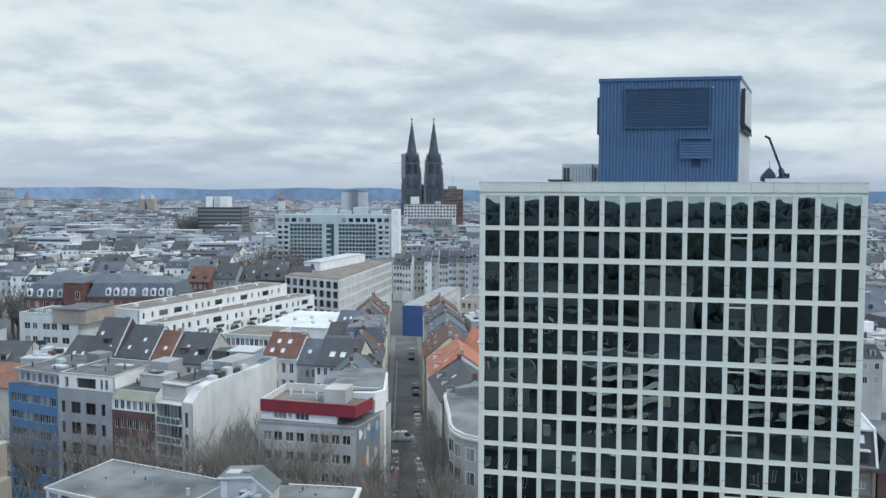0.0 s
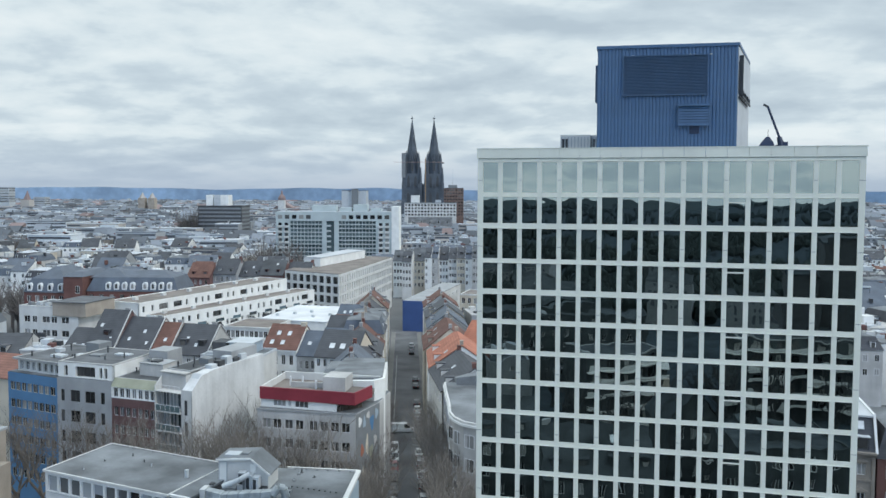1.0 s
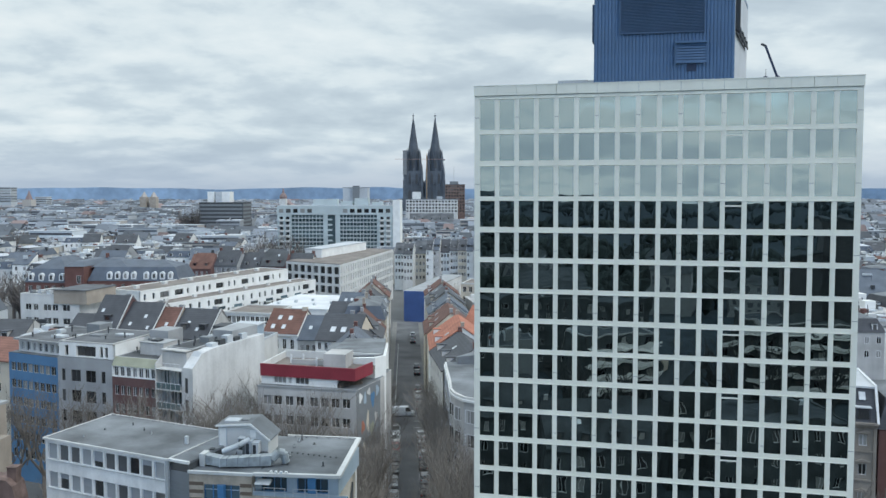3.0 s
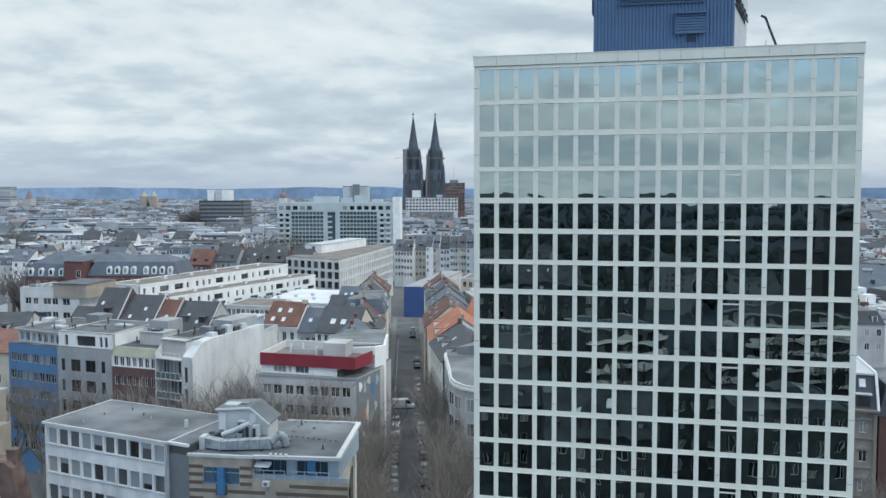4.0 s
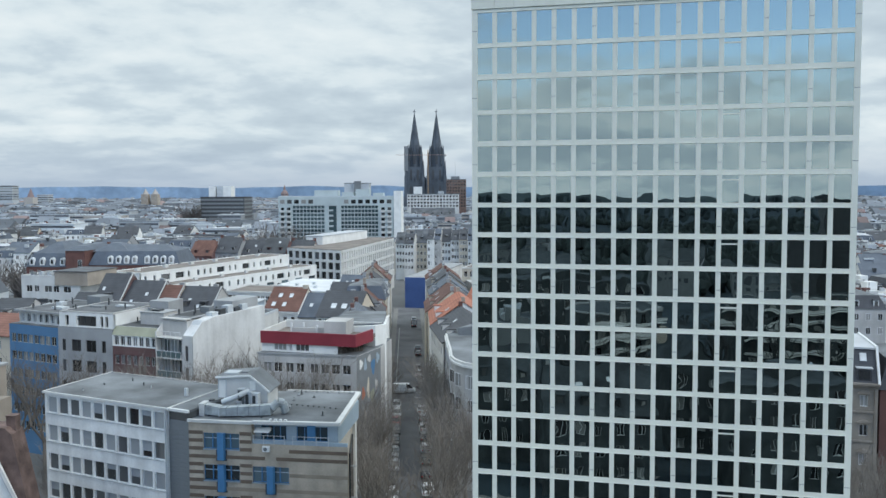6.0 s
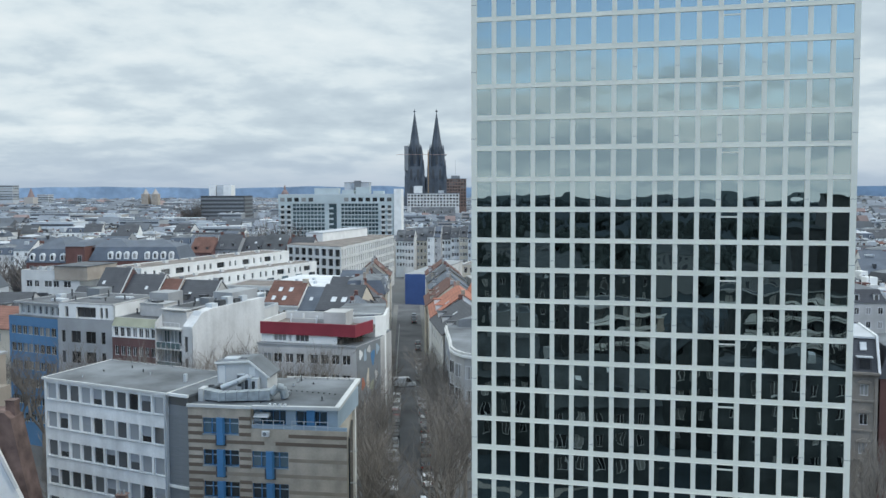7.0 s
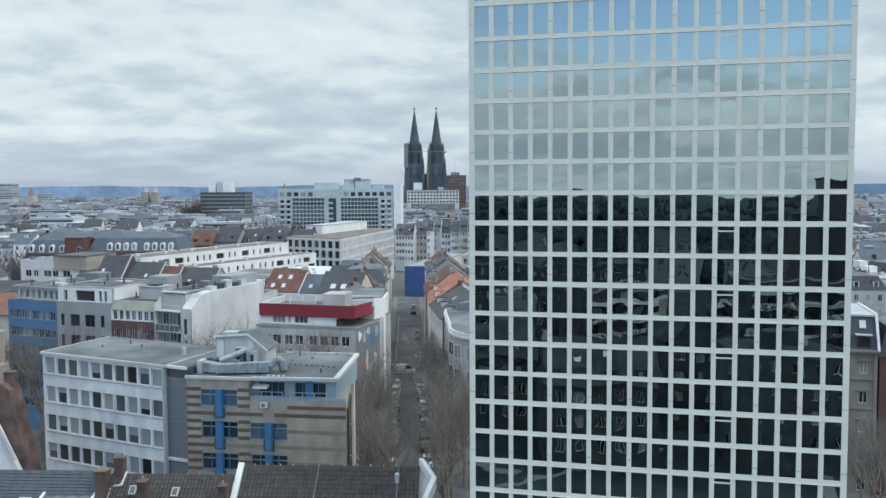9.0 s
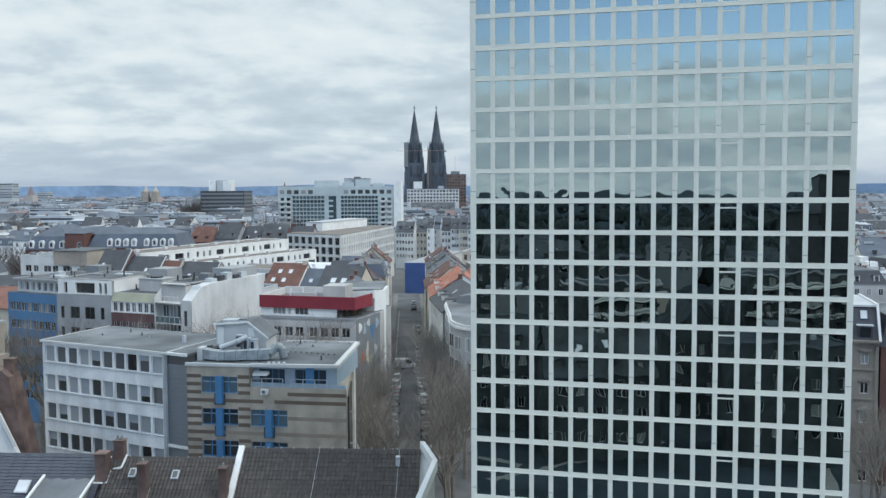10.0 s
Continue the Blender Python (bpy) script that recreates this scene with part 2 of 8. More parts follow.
GREEN_GREY = material("dull_olive_fascia", (0.30, 0.31, 0.235), 0.8, 0.15, 0.4)
GATE_GREY = material("grey_ribbed_panel", (0.20, 0.215, 0.225), 0.6, 0.12, 0.5)
SLAB_GREY = material("pale_blue_grey_slab_panel", (0.46, 0.525, 0.53), 0.7, 0.15, 0.1)
# shade of the reflected quarter is put into these near-black trees, fronts and roofs
PARK_WOODS = material("shade_dark_evergreens", (0.042, 0.054, 0.055), 0.95, 0.4, 0.25, 0.5, 1.5, 0.5, ior=1.08)
FACADE_DIM = material("shade_dark_weathered_facade", (0.062, 0.072, 0.076), 0.9, 0.5, 0.35, 0.2, 4, 0.1, streak=0.25, ior=1.15)
ROOF_SHADED = material("shade_dark_roofing", (0.052, 0.061, 0.067), 0.9, 0.5, 0.3, 0.3, 2.5, ior=1.15)
# air haze over far hills and woods is put into these two colours
HILLS_NEAR = material("haze_grey_hills", (0.125, 0.16, 0.18), 1.0, 0.3, 0.004, 0.3, 0.03, 0.0)
PARK_HAZE = material("hazy_distant_park_woods", (0.045, 0.06, 0.068), 1.0, 0.35, 0.04, 0.3, 0.3, 0.2, ior=1.08)
TILE_FADED = material("faded_orange_clay_roof", (0.225, 0.112, 0.085), 0.85, 0.3, 0.4, 0.2, 5, 0.3, courses=0.35)
# ground beyond the avenue, darkened in colour so that the glass reflects it dim
DARK_GROUND = material("shade_dark_ground", (0.037, 0.049, 0.058), 0.95, 0.45, 0.1, 0.3, 2.0, 0.3, ior=1.08)
# sooty stone, with air haze painted in as a lighter, bluer base colour
CATHEDRAL = material("hazy_sooty_gothic_stone", (0.092, 0.108, 0.128), 0.95, 0.35, 0.03, 0.3, 0.25, 0.4)
FRAME_WHITE = material("white_window_frame", (0.70, 0.71, 0.71), 0.5, 0.06, 1)
FRAME_DARK = material("dark_window_frame", (0.06, 0.065, 0.07), 0.5, 0.1, 1)
GLASS = pane_glass("window_glass", (0.018, 0.021, 0.024), (0.30, 0.30, 0.29), 0.28)
GLASS_DARK = pane_glass("dark_window_glass", (0.012, 0.014, 0.016), (0.13, 0.13, 0.13), 0.15)
GLASS_BLUE = pane_glass("bluish_window_glass", (0.014, 0.028, 0.04), (0.10, 0.16, 0.19), 0.3)
GLASS_CURTAIN = pane_glass("curtained_window_glass", (0.035, 0.05, 0.052), (0.30, 0.33, 0.33), 0.3)
RAIL_GLASS = material("pale_railing_glass", (0.115, 0.165, 0.17), 0.12, 0.1, 0.5, bump=0.0)
GLASS_TEAL = pane_glass("grey_teal_window_band", (0.045, 0.078, 0.088), (0.12, 0.17, 0.18), 0.35)
# distance haze is mixed into these colours: pale glass, bluish walls, greyed reds
FAR_GLASS = material("haze_pale_glazing", (0.10, 0.11, 0.125), 0.25, 0.4, 0.05)
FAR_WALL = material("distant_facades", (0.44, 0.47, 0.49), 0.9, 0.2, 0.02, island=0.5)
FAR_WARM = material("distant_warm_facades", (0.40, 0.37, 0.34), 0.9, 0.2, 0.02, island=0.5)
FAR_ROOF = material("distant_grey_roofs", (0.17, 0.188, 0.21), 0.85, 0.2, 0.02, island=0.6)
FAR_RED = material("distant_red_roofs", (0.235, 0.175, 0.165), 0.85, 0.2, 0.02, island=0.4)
# a darkened bark colour for reflected trees, shade included
PARK_BARK = material("shade_dark_park_bark", (0.05, 0.056, 0.058), 0.95, 0.25, 2, 0.2, 14, 0.3)
BARK = material("grey_brown_bark", (0.185, 0.168, 0.148), 0.95, 0.25, 2, 0.2, 14, 0.3)
TWIG = material("bare_winter_twigs", (0.215, 0.195, 0.174), 0.95, 0.2, 0.5, vary=0.2)
TWIG_FAR = material("bare_distant_twigs", (0.17, 0.155, 0.145), 0.95, 0.2, 0.05)
WOODS = material("bare_winter_woods", (0.085, 0.072, 0.06), 0.95, 0.3, 0.01, 0.3, 0.3, 0.3)
# the blue of the distant air is painted into the hills' colour
HILLS = material("haze_blue_hills", (0.25, 0.355, 0.49), 1.0, 0.3, 0.004, 0.35, 0.03, 0.0)
TYRE = material("black_tyre_rubber", (0.02, 0.02, 0.02), 0.8)
CHROME = material("pale_alloy", (0.55, 0.56, 0.57), 0.3, metallic=0.9)
CAR_GLASS = material("tinted_car_glass", (0.015, 0.018, 0.02), 0.05, ior=1.7, bump=0.0)
LAMP_CLEAR = material("headlamp_glass", (0.65, 0.67, 0.68), 0.15, bump=0.0)
LAMP_RED = material("tail_lamp_red", (0.35, 0.02, 0.02), 0.25, bump=0.0)
CAR_PAINT = [material("car_paint_" + n, c, 0.28, 0.04, 0.5, 0.02, 4, 0.0, ior=1.6) for n, c in (
    ("white", (0.72, 0.73, 0.73)), ("silver", (0.42, 0.44, 0.45)), ("black", (0.02, 0.021, 0.023)), ("dark_grey", (0.075, 0.08, 0.085)), ("dark_blue", (0.03, 0.045, 0.09)), ("red", (0.28, 0.03, 0.03)))]


# ---- mesh helpers ----
class Geo:
    """Collects vertices and faces of one part."""

    def __init__(self):
        self.v, self.f = [], []

    def poly(self, *pts):
        k = len(self.v)
        self.v.extend(pts)
        self.f.append(tuple(range(k, k + len(pts))))

    def box(self, x0, x1, y0, y1, z0, z1):
        k = len(self.v)
        self.v.extend([(x0, y0, z0), (x1, y0, z0), (x1, y1, z0), (x0, y1, z0), (x0, y0, z1), (x1, y0, z1), (x1, y1, z1), (x0, y1, z1)])
        self.f.extend(tuple(k + i for i in q) for q in ((3, 2, 1, 0), (4, 5, 6, 7), (0, 1, 5, 4), (1, 2, 6, 5), (2, 3, 7, 6), (3, 0, 4, 7)))
        return self

    def prism(self, ring, z0, z1):
        """ring: plan points, anticlockwise; z1 may be a list of heights."""
        k, n = len(self.v), len(ring)
        tops = z1 if isinstance(z1, (list, tuple)) else [z1] * n
        self.v.extend((x, y, z0) for x, y in ring)
        self.v.extend((x, y, t) for (x, y), t in zip(ring, tops))
        self.f.append(tuple(k + i for i in reversed(range(n))))
        self.f.append(tuple(k + n + i for i in range(n)))
        self.f.extend((k + i, k + (i + 1) % n, k + n + (i + 1) % n, k + n + i) for i in range(n))
        return self

    def loft(self, rings):
        """Joins equal rings of 3D points one after another, and caps both ends."""
        k, n = len(self.v), len(rings[0])
        for r in rings:
            self.v.extend(r)
        for j in range(len(rings) - 1):
            a, b = k + j * n, k + (j + 1) * n
            self.f.extend((a + i, a + (i + 1) % n, b + (i + 1) % n, b + i) for i in range(n))
        self.f.append(tuple(k + i for i in reversed(range(n))))
        self.f.append(tuple(k + (len(rings) - 1) * n + i for i in range(n)))
        return self

    def tube(self, a, b, ra, rb, sides=6):
        a, b = Vector(a), Vector(b)
        q = (b - a).to_track_quat("Z", "Y")
        rings = []
        for p, r in ((a, ra), (b, rb)):
            rings.append([tuple(p + q @ Vector((r * math.cos(2 * math.pi * i / sides), r * math.sin(2 * math.pi * i / sides), 0))) for i in range(sides)])
        return self.loft(rings)

    def bar(self, a, b, w, h):
        """A beam of rectangular section between two points."""
        a, b = Vector(a), Vector(b)
        q = (b - a).to_track_quat("Y", "Z")
        return self.loft([[tuple(p + q @ Vector((sx * w / 2, 0, sz * h / 2))) for sx, sz in ((-1, -1), (1, -1), (1, 1), (-1, 1))] for p in (a, b)])

    def mesh(self, name, drawn=None):
        """drawn: the matrix that carries the points from the plan."""
        me = bpy.data.meshes.new(name)
        pts = np.array([tuple(p) for p in self.v], dtype=float)
        if drawn is not None:
            k = np.array(drawn)
            pts = pts @ k[:3, :3].T + k[:3, 3]
        me.from_pydata(pts.tolist(), [], self.f)
        me.update()
        return me


# The town plan below is drawn with foreshortened depths. The surveys set it out at full depth along the line of view,
# and what stands across the avenue so that the tower's glass shows it there.
DEPTH, VIEW, STAND = 1.1924, radians(-2.4), Vector((-0.2, -43.6, 0))
TOWER_AT = pose(-0.324, 9.656, 0, 0, 0, -11.586)
DRAWN_TOWER = pose(0.024, 0.857, 0, 0, 0, -8.86)


def mirrored(at):
    """The mirror image in the front of a tower that stands at that pose."""
    return at @ Matrix.Diagonal((1, -1, 1, 1)) @ at.inverted()


_turn = Matrix.Translation(STAND) @ Matrix.Rotation(-VIEW, 4, "Z")
AHEAD = _turn @ Matrix.Diagonal((0.9965, DEPTH, 1, 1)) @ _turn.inverted()
ACROSS = mirrored(TOWER_AT) @ AHEAD @ mirrored(DRAWN_TOWER)
UNBENT = Matrix.Identity(4)
PLAN = {}


def survey(at, bend):
    """The upright frame of a pose on the plan, and its sizes there."""
    b = bend @ at
    x, y = b.col[0].xyz, b.col[1].xyz
    kx = x.length
    x = x / kx
    y = y - x * x.dot(y)
    ky = y.length
    y = y / ky
    z = x.cross(y)
    m = Matrix((x, y, z)).transposed().to_4x4()
    m.translation = b.translation
    return m, Matrix.Diagonal((kx, ky, b.col[2].xyz.dot(z), 1))


def set_out(shape, name, at, bend):
    """The mesh of a shape and its world pose; a shape is drawn on the plan, a shared mesh keeps its data."""
    if bend is UNBENT:
        return (shape.mesh(name) if isinstance(shape, Geo) else shape), at
    m, sizes = survey(at, bend)
    if isinstance(shape, Geo):
        return shape.mesh(name, m.inverted() @ bend @ at), m
    return shape, m @ sizes


def spot(at):
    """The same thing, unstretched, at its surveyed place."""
    m = at.copy()
    m.translation = AHEAD @ at.translation
    return m


def part(name, shape, mat, parent, label="", at=None, kind=""):
    """Links a shape as one mesh object under a thing or part; at: its pose there."""
    drawn, stands, bend = PLAN[parent.name]
    drawn = drawn @ at if at is not None else drawn
    me, world_at = set_out(shape, name, drawn, bend)
    if mat and not me.materials:
        me.materials.append(mat)
    ob = new(name, me)
    ob.parent = parent
    ob.matrix_basis = stands.inverted() @ world_at
    PLAN[ob.name] = (drawn, world_at, bend)
    if label or kind:
        tagged(ob, label, kind=kind)
    return ob


def bend_at(at):
    return ACROSS if at.translation.y < -50 else AHEAD


def thing(name, label, category, at=None, group="", kind="", bend=None):
    ob = new(name)
    ob.empty_display_size = 0.5
    at = at if at is not None else Matrix.Identity(4)
    bend = bend or bend_at(at)
    world_at = at if bend is UNBENT else survey(at, bend)[0]
    ob.matrix_basis = world_at
    PLAN[ob.name] = (at, world_at, bend)
    return tagged(ob, label, category, group, kind)


def solid(name, shape, mat, label, category="", group="", kind="", bend=None):
    """A thing or piece of the setting that is one mesh, drawn on the plan."""
    me, world_at = set_out(shape, name, Matrix.Identity(4), bend or AHEAD)
    if mat and not me.materials:
        me.materials.append(mat)
    ob = new(name, me)
    ob.matrix_basis = world_at
    return tagged(ob, label, category, group, kind)


_shared = {}


def window_grid(w, h, bars, glazed):
    """One connected frame with its openings, and with recessed panes if glazed. Returns the shape and each face's slot."""
    t, f, back = 0.07, 0.0, 0.05
    xs, opening = [-w / 2, -w / 2 + t], set()
    for i in range(bars):
        right = -w / 2 + w * (i + 1) / bars
        opening.add(len(xs) - 1)
        xs += [right - (t if i == bars - 1 else 0.03), right + (0 if i == bars - 1 else 0.03)]
    zs = [0, t, h - t, h]
    g, at, slots = Geo(), {}, []

    def v(x, y, z):
        k = (round(x, 4), y, round(z, 4))
        if k not in at:
            at[k] = len(g.v)
            g.v.append((x, y, z))
        return at[k]

    def quad(slot, *pts):
        g.f.append(tuple(v(*p) for p in pts))
        slots.append(slot)

    for i in range(len(xs) - 1):
        for j in range(3):
            a, b, c, d = xs[i], xs[i + 1], zs[j], zs[j + 1]
            if j == 1 and i in opening:
                quad(0, (a, f, c), (a, back, c), (a, back, d), (a, f, d))
                quad(0, (b, back, c), (b, f, c), (b, f, d), (b, back, d))
                quad(0, (a, f, c), (b, f, c), (b, back, c), (a, back, c))
                quad(0, (a, back, d), (b, back, d), (b, f, d), (a, f, d))
                if glazed:
                    quad(1, (a, back, c), (b, back, c), (b, back, d), (a, back, d))
            else:
                quad(0, (a, f, c), (b, f, c), (b, f, d), (a, f, d))
    quad(0, (-w / 2, 0.1, 0), (-w / 2, f, 0), (-w / 2, f, h), (-w / 2, 0.1, h))
    quad(0, (w / 2, f, 0), (w / 2, 0.1, 0), (w / 2, 0.1, h), (w / 2, f, h))
    quad(0, (-w / 2, 0.1, 0), (w / 2, 0.1, 0), (w / 2, f, 0), (-w / 2, f, 0))
    quad(0, (-w / 2, f, h), (w / 2, f, h), (w / 2, 0.1, h), (-w / 2, 0.1, h))
    return g, slots


def window(parent, at, w, h, frame_mat=None, glass=None, style="sill", bars=2, pane=True):
    fm, gm = frame_mat or FRAME_WHITE, glass or GLASS
    key = (round(w, 2), round(h, 2), bars, fm.name, gm.name, pane)
    if key not in _shared:
        g, slots = window_grid(w, h, bars, not pane)
        me = g.mesh("window")
        me.materials.append(fm)
        me.materials.append(gm)
        for p, s in zip(me.polygons, slots):
            p.material_index = s
        gl = Geo().box(-w / 2 + 0.05, w / 2 - 0.05, 0.03, 0.05, 0.05, h - 0.05).mesh("pane")
        gl.materials.append(gm)
        _shared[key] = (me, gl)
    me, gl = _shared[key]
    wob = part("window", me, None, parent, at=at)
    if pane:
        part("pane", gl, None, wob)
    return wob


def spread(n, w, ww, margin=None):
    """n windows of width ww evenly over a wall of width w."""
    m = margin if margin is not None else max(0.35, (w - n * ww) / (n + 1))
    if n == 1:
        return [((w - ww) / 2, (w + ww) / 2)]
    step = (w - 2 * m - ww) / (n - 1)
    return [(m + i * step, m + i * step + ww) for i in range(n)]


def facade(house, at, w, z0, z1, cols, rows, mat, name="wall", depth=0.24, frame_mat=None, glass=None, bars=2, style="sill", skip=(), label="", pane=False):
    """A wall with real openings and its windows. at: the pose of its lower left corner, facing -y. pane: whether each pane is a part of its own."""
    xs = sorted({0.0, w, *[v for c in cols for v in c]})
    zs = sorted({z0, z1, *[v for r in rows for v in r]})
    opening = {(round(c[0], 4), round(r[0], 4)) for i, c in enumerate(cols) for j, r in enumerate(rows) if (i, j) not in skip}
    g = Geo()
    for a, b in zip(xs, xs[1:]):
        for c, d in zip(zs, zs[1:]):
            if (round(a, 4), round(c, 4)) in opening:
                g.poly((a, 0, c), (a, depth, c), (a, depth, d), (a, 0, d))
                g.poly((b, depth, c), (b, 0, c), (b, 0, d), (b, depth, d))
                g.poly((a, 0, c), (b, 0, c), (b, depth, c), (a, depth, c))
                g.poly((a, depth, d), (b, depth, d), (b, 0, d), (a, 0, d))
            else:
                g.poly((a, 0, c), (b, 0, c), (b, 0, d), (a, 0, d))
    ob = part(name, g, mat, house, label, at)
    for i, c in enumerate(cols):
        for j, r in enumerate(rows):
            if (i, j) not in skip:
                window(house, at @ pose((c[0] + c[1]) / 2, depth - 0.1, r[0]), c[1] - c[0], r[1] - r[0], frame_mat, glass, style, bars, pane)
    return ob


def body(house, w, d, z0, z1, mat, front=0.24, name="side_wall"):
    """The side and rear walls behind the front wall, closed behind its openings."""
    return part(name, Geo().box(0, w, front, d, z0, z1), mat, house)


def flat_roof(house, w, d, z, mat, rim=None, x0=0.0, y0=0.0, lip=0.35, over=0.0, rim_width=0.3):
    """A flat roof with a raised edge."""
    part("roof", Geo().box(x0 + 0.02, x0 + w - 0.02, y0 + 0.02, y0 + d - 0.02, z, z + 0.08), mat, house)
    g, a = Geo(), rim_width
    xa, xb, ya, yb, za, zb = x0 - over, x0 + w + over, y0 - over, y0 + d + over, z - 0.12, z + lip
    g.box(xa, xb, ya, ya + a, za, zb).box(xa, xb, yb - a, yb, za, zb).box(xa, xa + a, ya + a, yb - a, za, zb).box(xb - a, xb, ya + a, yb - a, za, zb)
    part("parapet", g, rim or FRAME_WHITE, house)


def gable_roof(house, w, d, z, rise, mat, over=0.3, gable=None, ridge_at=0.5):
    """A pitched roof with its ridge along the front; gable: the wall material of its ends."""
    ry, t = d * ridge_at, 0.18
    g = Geo()
    g.loft([[(x, -over, z - 0.1), (x, ry, z + rise), (x, d + over, z - 0.1), (x, d + over, z - 0.1 + t), (x, ry, z + rise + t), (x, -over, z - 0.1 + t)] for x in (-0.1, w + 0.1)])
    part("roof", g, mat, house)
    e = Geo()
    e.loft([[(x, 0.02, z - 0.05), (x, d - 0.02, z - 0.05), (x, ry, z + rise - 0.06)] for x in (0.03, w - 0.03)])
    part("gable_wall", e, gable or OFFWHITE, house)


def cross_roof(house, w, d, z, rise, mat, gable=None, over=0.3):
    """A pitched roof with its ridge running back from a gabled front."""
    t = 0.18
    g = Geo()
    g.loft([[(-over, y, z - 0.1), (w / 2, y, z + rise), (w + over, y, z - 0.1), (w + over, y, z - 0.1 + t), (w / 2, y, z + rise + t), (-over, y, z - 0.1 + t)] for y in (d + 0.1, -0.1)])
    part("roof", g, mat, house)
    e = Geo()
    e.loft([[(0.02, y, z - 0.05), (w - 0.02, y, z - 0.05), (w / 2, y, z + rise - 0.06)] for y in (d - 0.03, 0.03)])
    part("gable_wall", e, gable or OFFWHITE, house)


def mansard_roof(house, w, d, z, steep, top, inset, mat, top_mat=None):
    """A steep lower slope all round and a shallow top."""
    a = [(-0.2, -0.2, z), (w + 0.2, -0.2, z), (w + 0.2, d + 0.2, z), (-0.2, d + 0.2, z)]
    b = [(inset, inset, z + steep), (w - inset, inset, z + steep), (w - inset, d - inset, z + steep), (inset, d - inset, z + steep)]
    part("roof", Geo().loft([a, b]), mat, house)
    i2 = min(d, w) * 0.45
    c = [(i2, i2, z + steep + top), (w - i2, i2, z + steep + top), (w - i2, d - i2, z + steep + top), (i2, d - i2, z + steep + top)]
    part("upper_roof", Geo().loft([[(x, y, zz + 0.02) for x, y, zz in b], c]), top_mat or mat, house)


def chimney(house, x, y, z, w=0.8, d=0.6, h=1.4, mat=None):
    c = part("chimney", Geo().box(-w / 2, w / 2, -d / 2, d / 2, -1.5, h), mat or BROWN_BRICK, house, at=pose(x, y, z))
    part("chimney_cap", Geo().box(-w / 2 - 0.05, w / 2 + 0.05, -d / 2 - 0.05, d / 2 + 0.05, h, h + 0.08), mat or GATE_GREY, c)
    return c


def skylight(house, at, w=0.9, h=1.2, glass=None):
    s = part("skylight", Geo().box(-w / 2, w / 2, -h / 2, h / 2, 0.0, 0.14), PALE_METAL, house, at=at)
    part("pane", Geo().box(-w / 2 + 0.08, w / 2 - 0.08, -h / 2 + 0.08, h / 2 - 0.08, 0.141, 0.155), glass or LAMP_CLEAR, s)


def dormer(house, at, w=1.5, h=1.7, depth=2.2, mat=None, roof=None, glass=None):
    """A small dormer with its own window; at: the middle of its sill, facing -y."""
    d = part("dormer", Geo().box(-w / 2, w / 2, 0, depth, 0, h), mat or FRAME_WHITE, house, at=at)
    part("dormer_roof", Geo().box(-w / 2 - 0.12, w / 2 + 0.12, -0.15, depth, h, h + 0.14), roof or SLATE, d)
    part("pane", Geo().box(-w / 2 + 0.2, w / 2 - 0.2, -0.03, 0.02, 0.25, h - 0.2), glass or GLASS, d)


def place(p0, p1):
    """The pose of a house whose front runs from p0 to p1 (seen from the street, left to right), and its width."""
    dx, dy = p1[0] - p0[0], p1[1] - p0[1]
    return pose(p0[0], p0[1], 0, 0, 0, math.degrees(math.atan2(dy, dx))), math.hypot(dx, dy)


def storeys(top, n, pitch, height):
    """n rows of windows of that height, the highest ending at top."""
    return [(top - i * pitch - height, top - i * pitch) for i in range(n)]


def side_pose(w, d, right=True):
    """The pose of a facade on the right (or left) side of a house of that size."""
    return pose(w, 0, 0, 0, 0, 90) if right else pose(0, d, 0, 0, 0, -90)


# ---- ground, streets ----
solid("ground", Geo().box(-4600, 4600, -2600, 4100, -0.6, 0.0), GROUND, "paved city ground between the buildings", kind="structure")


def axis(y, off=0.0):
    """A point on the street, at distance y ahead and off to the right of its middle line."""
    return (-10.9 - 0.09 * (y - 78) + off, y)


def strip(name, mat, label, o0, o1, ya, yb, z0, z1):
    ring = [axis(ya, o0), axis(ya, o1), axis(yb, o1), axis(yb, o0)]
    return solid(name, Geo().prism(ring, z0, z1), mat, label, kind="structure")


strip("road", STREET, "grey asphalt street between parked cars", -4.0, 4.0, 20, 246, -0.2, 0.012)
solid("road_cross", Geo().prism([(-130, 78), (-130, 66), (8, 46), (60, 40), (60, 52), (8, 59)], -0.2, 0.008), STREET, "asphalt cross street lined with bare trees", kind="structure")
solid("road_lane", Geo().prism([(-60, 128), (-60, 122), (40, 113), (40, 119)], -0.2, 0.016), STREET, "narrow asphalt side street at a junction", kind="structure")
# sheet added over the city ground to darken the lower reflections
solid("lawn_park", Geo().box(-2600, 2600, -2560, -44, -0.2, 0.03), DARK_GROUND, "ground across the avenue, darkened in colour", kind="structure")
for nm, ring in (("path_park", [(-26, -50), (-24.6, -50), (-8, -74), (-9.4, -74.6)]), ("path_lawn", [(18, -48), (19.6, -48), (14.5, -80), (13.0, -80)]), ("path_side", [(-60, -64), (-60, -62.4), (-24, -56.4), (-24, -58)])):
    solid(nm, Geo().prism(ring[::-1] if nm == "path_lawn" else ring, 0.0, 0.05), PAVING, "narrow paved footpath across the darkened ground", kind="structure")
solid("road_front", Geo().box(-160, 160, -40, -14, -0.2, 0.012), STREET, "wide asphalt avenue in front of the tower", kind="structure")
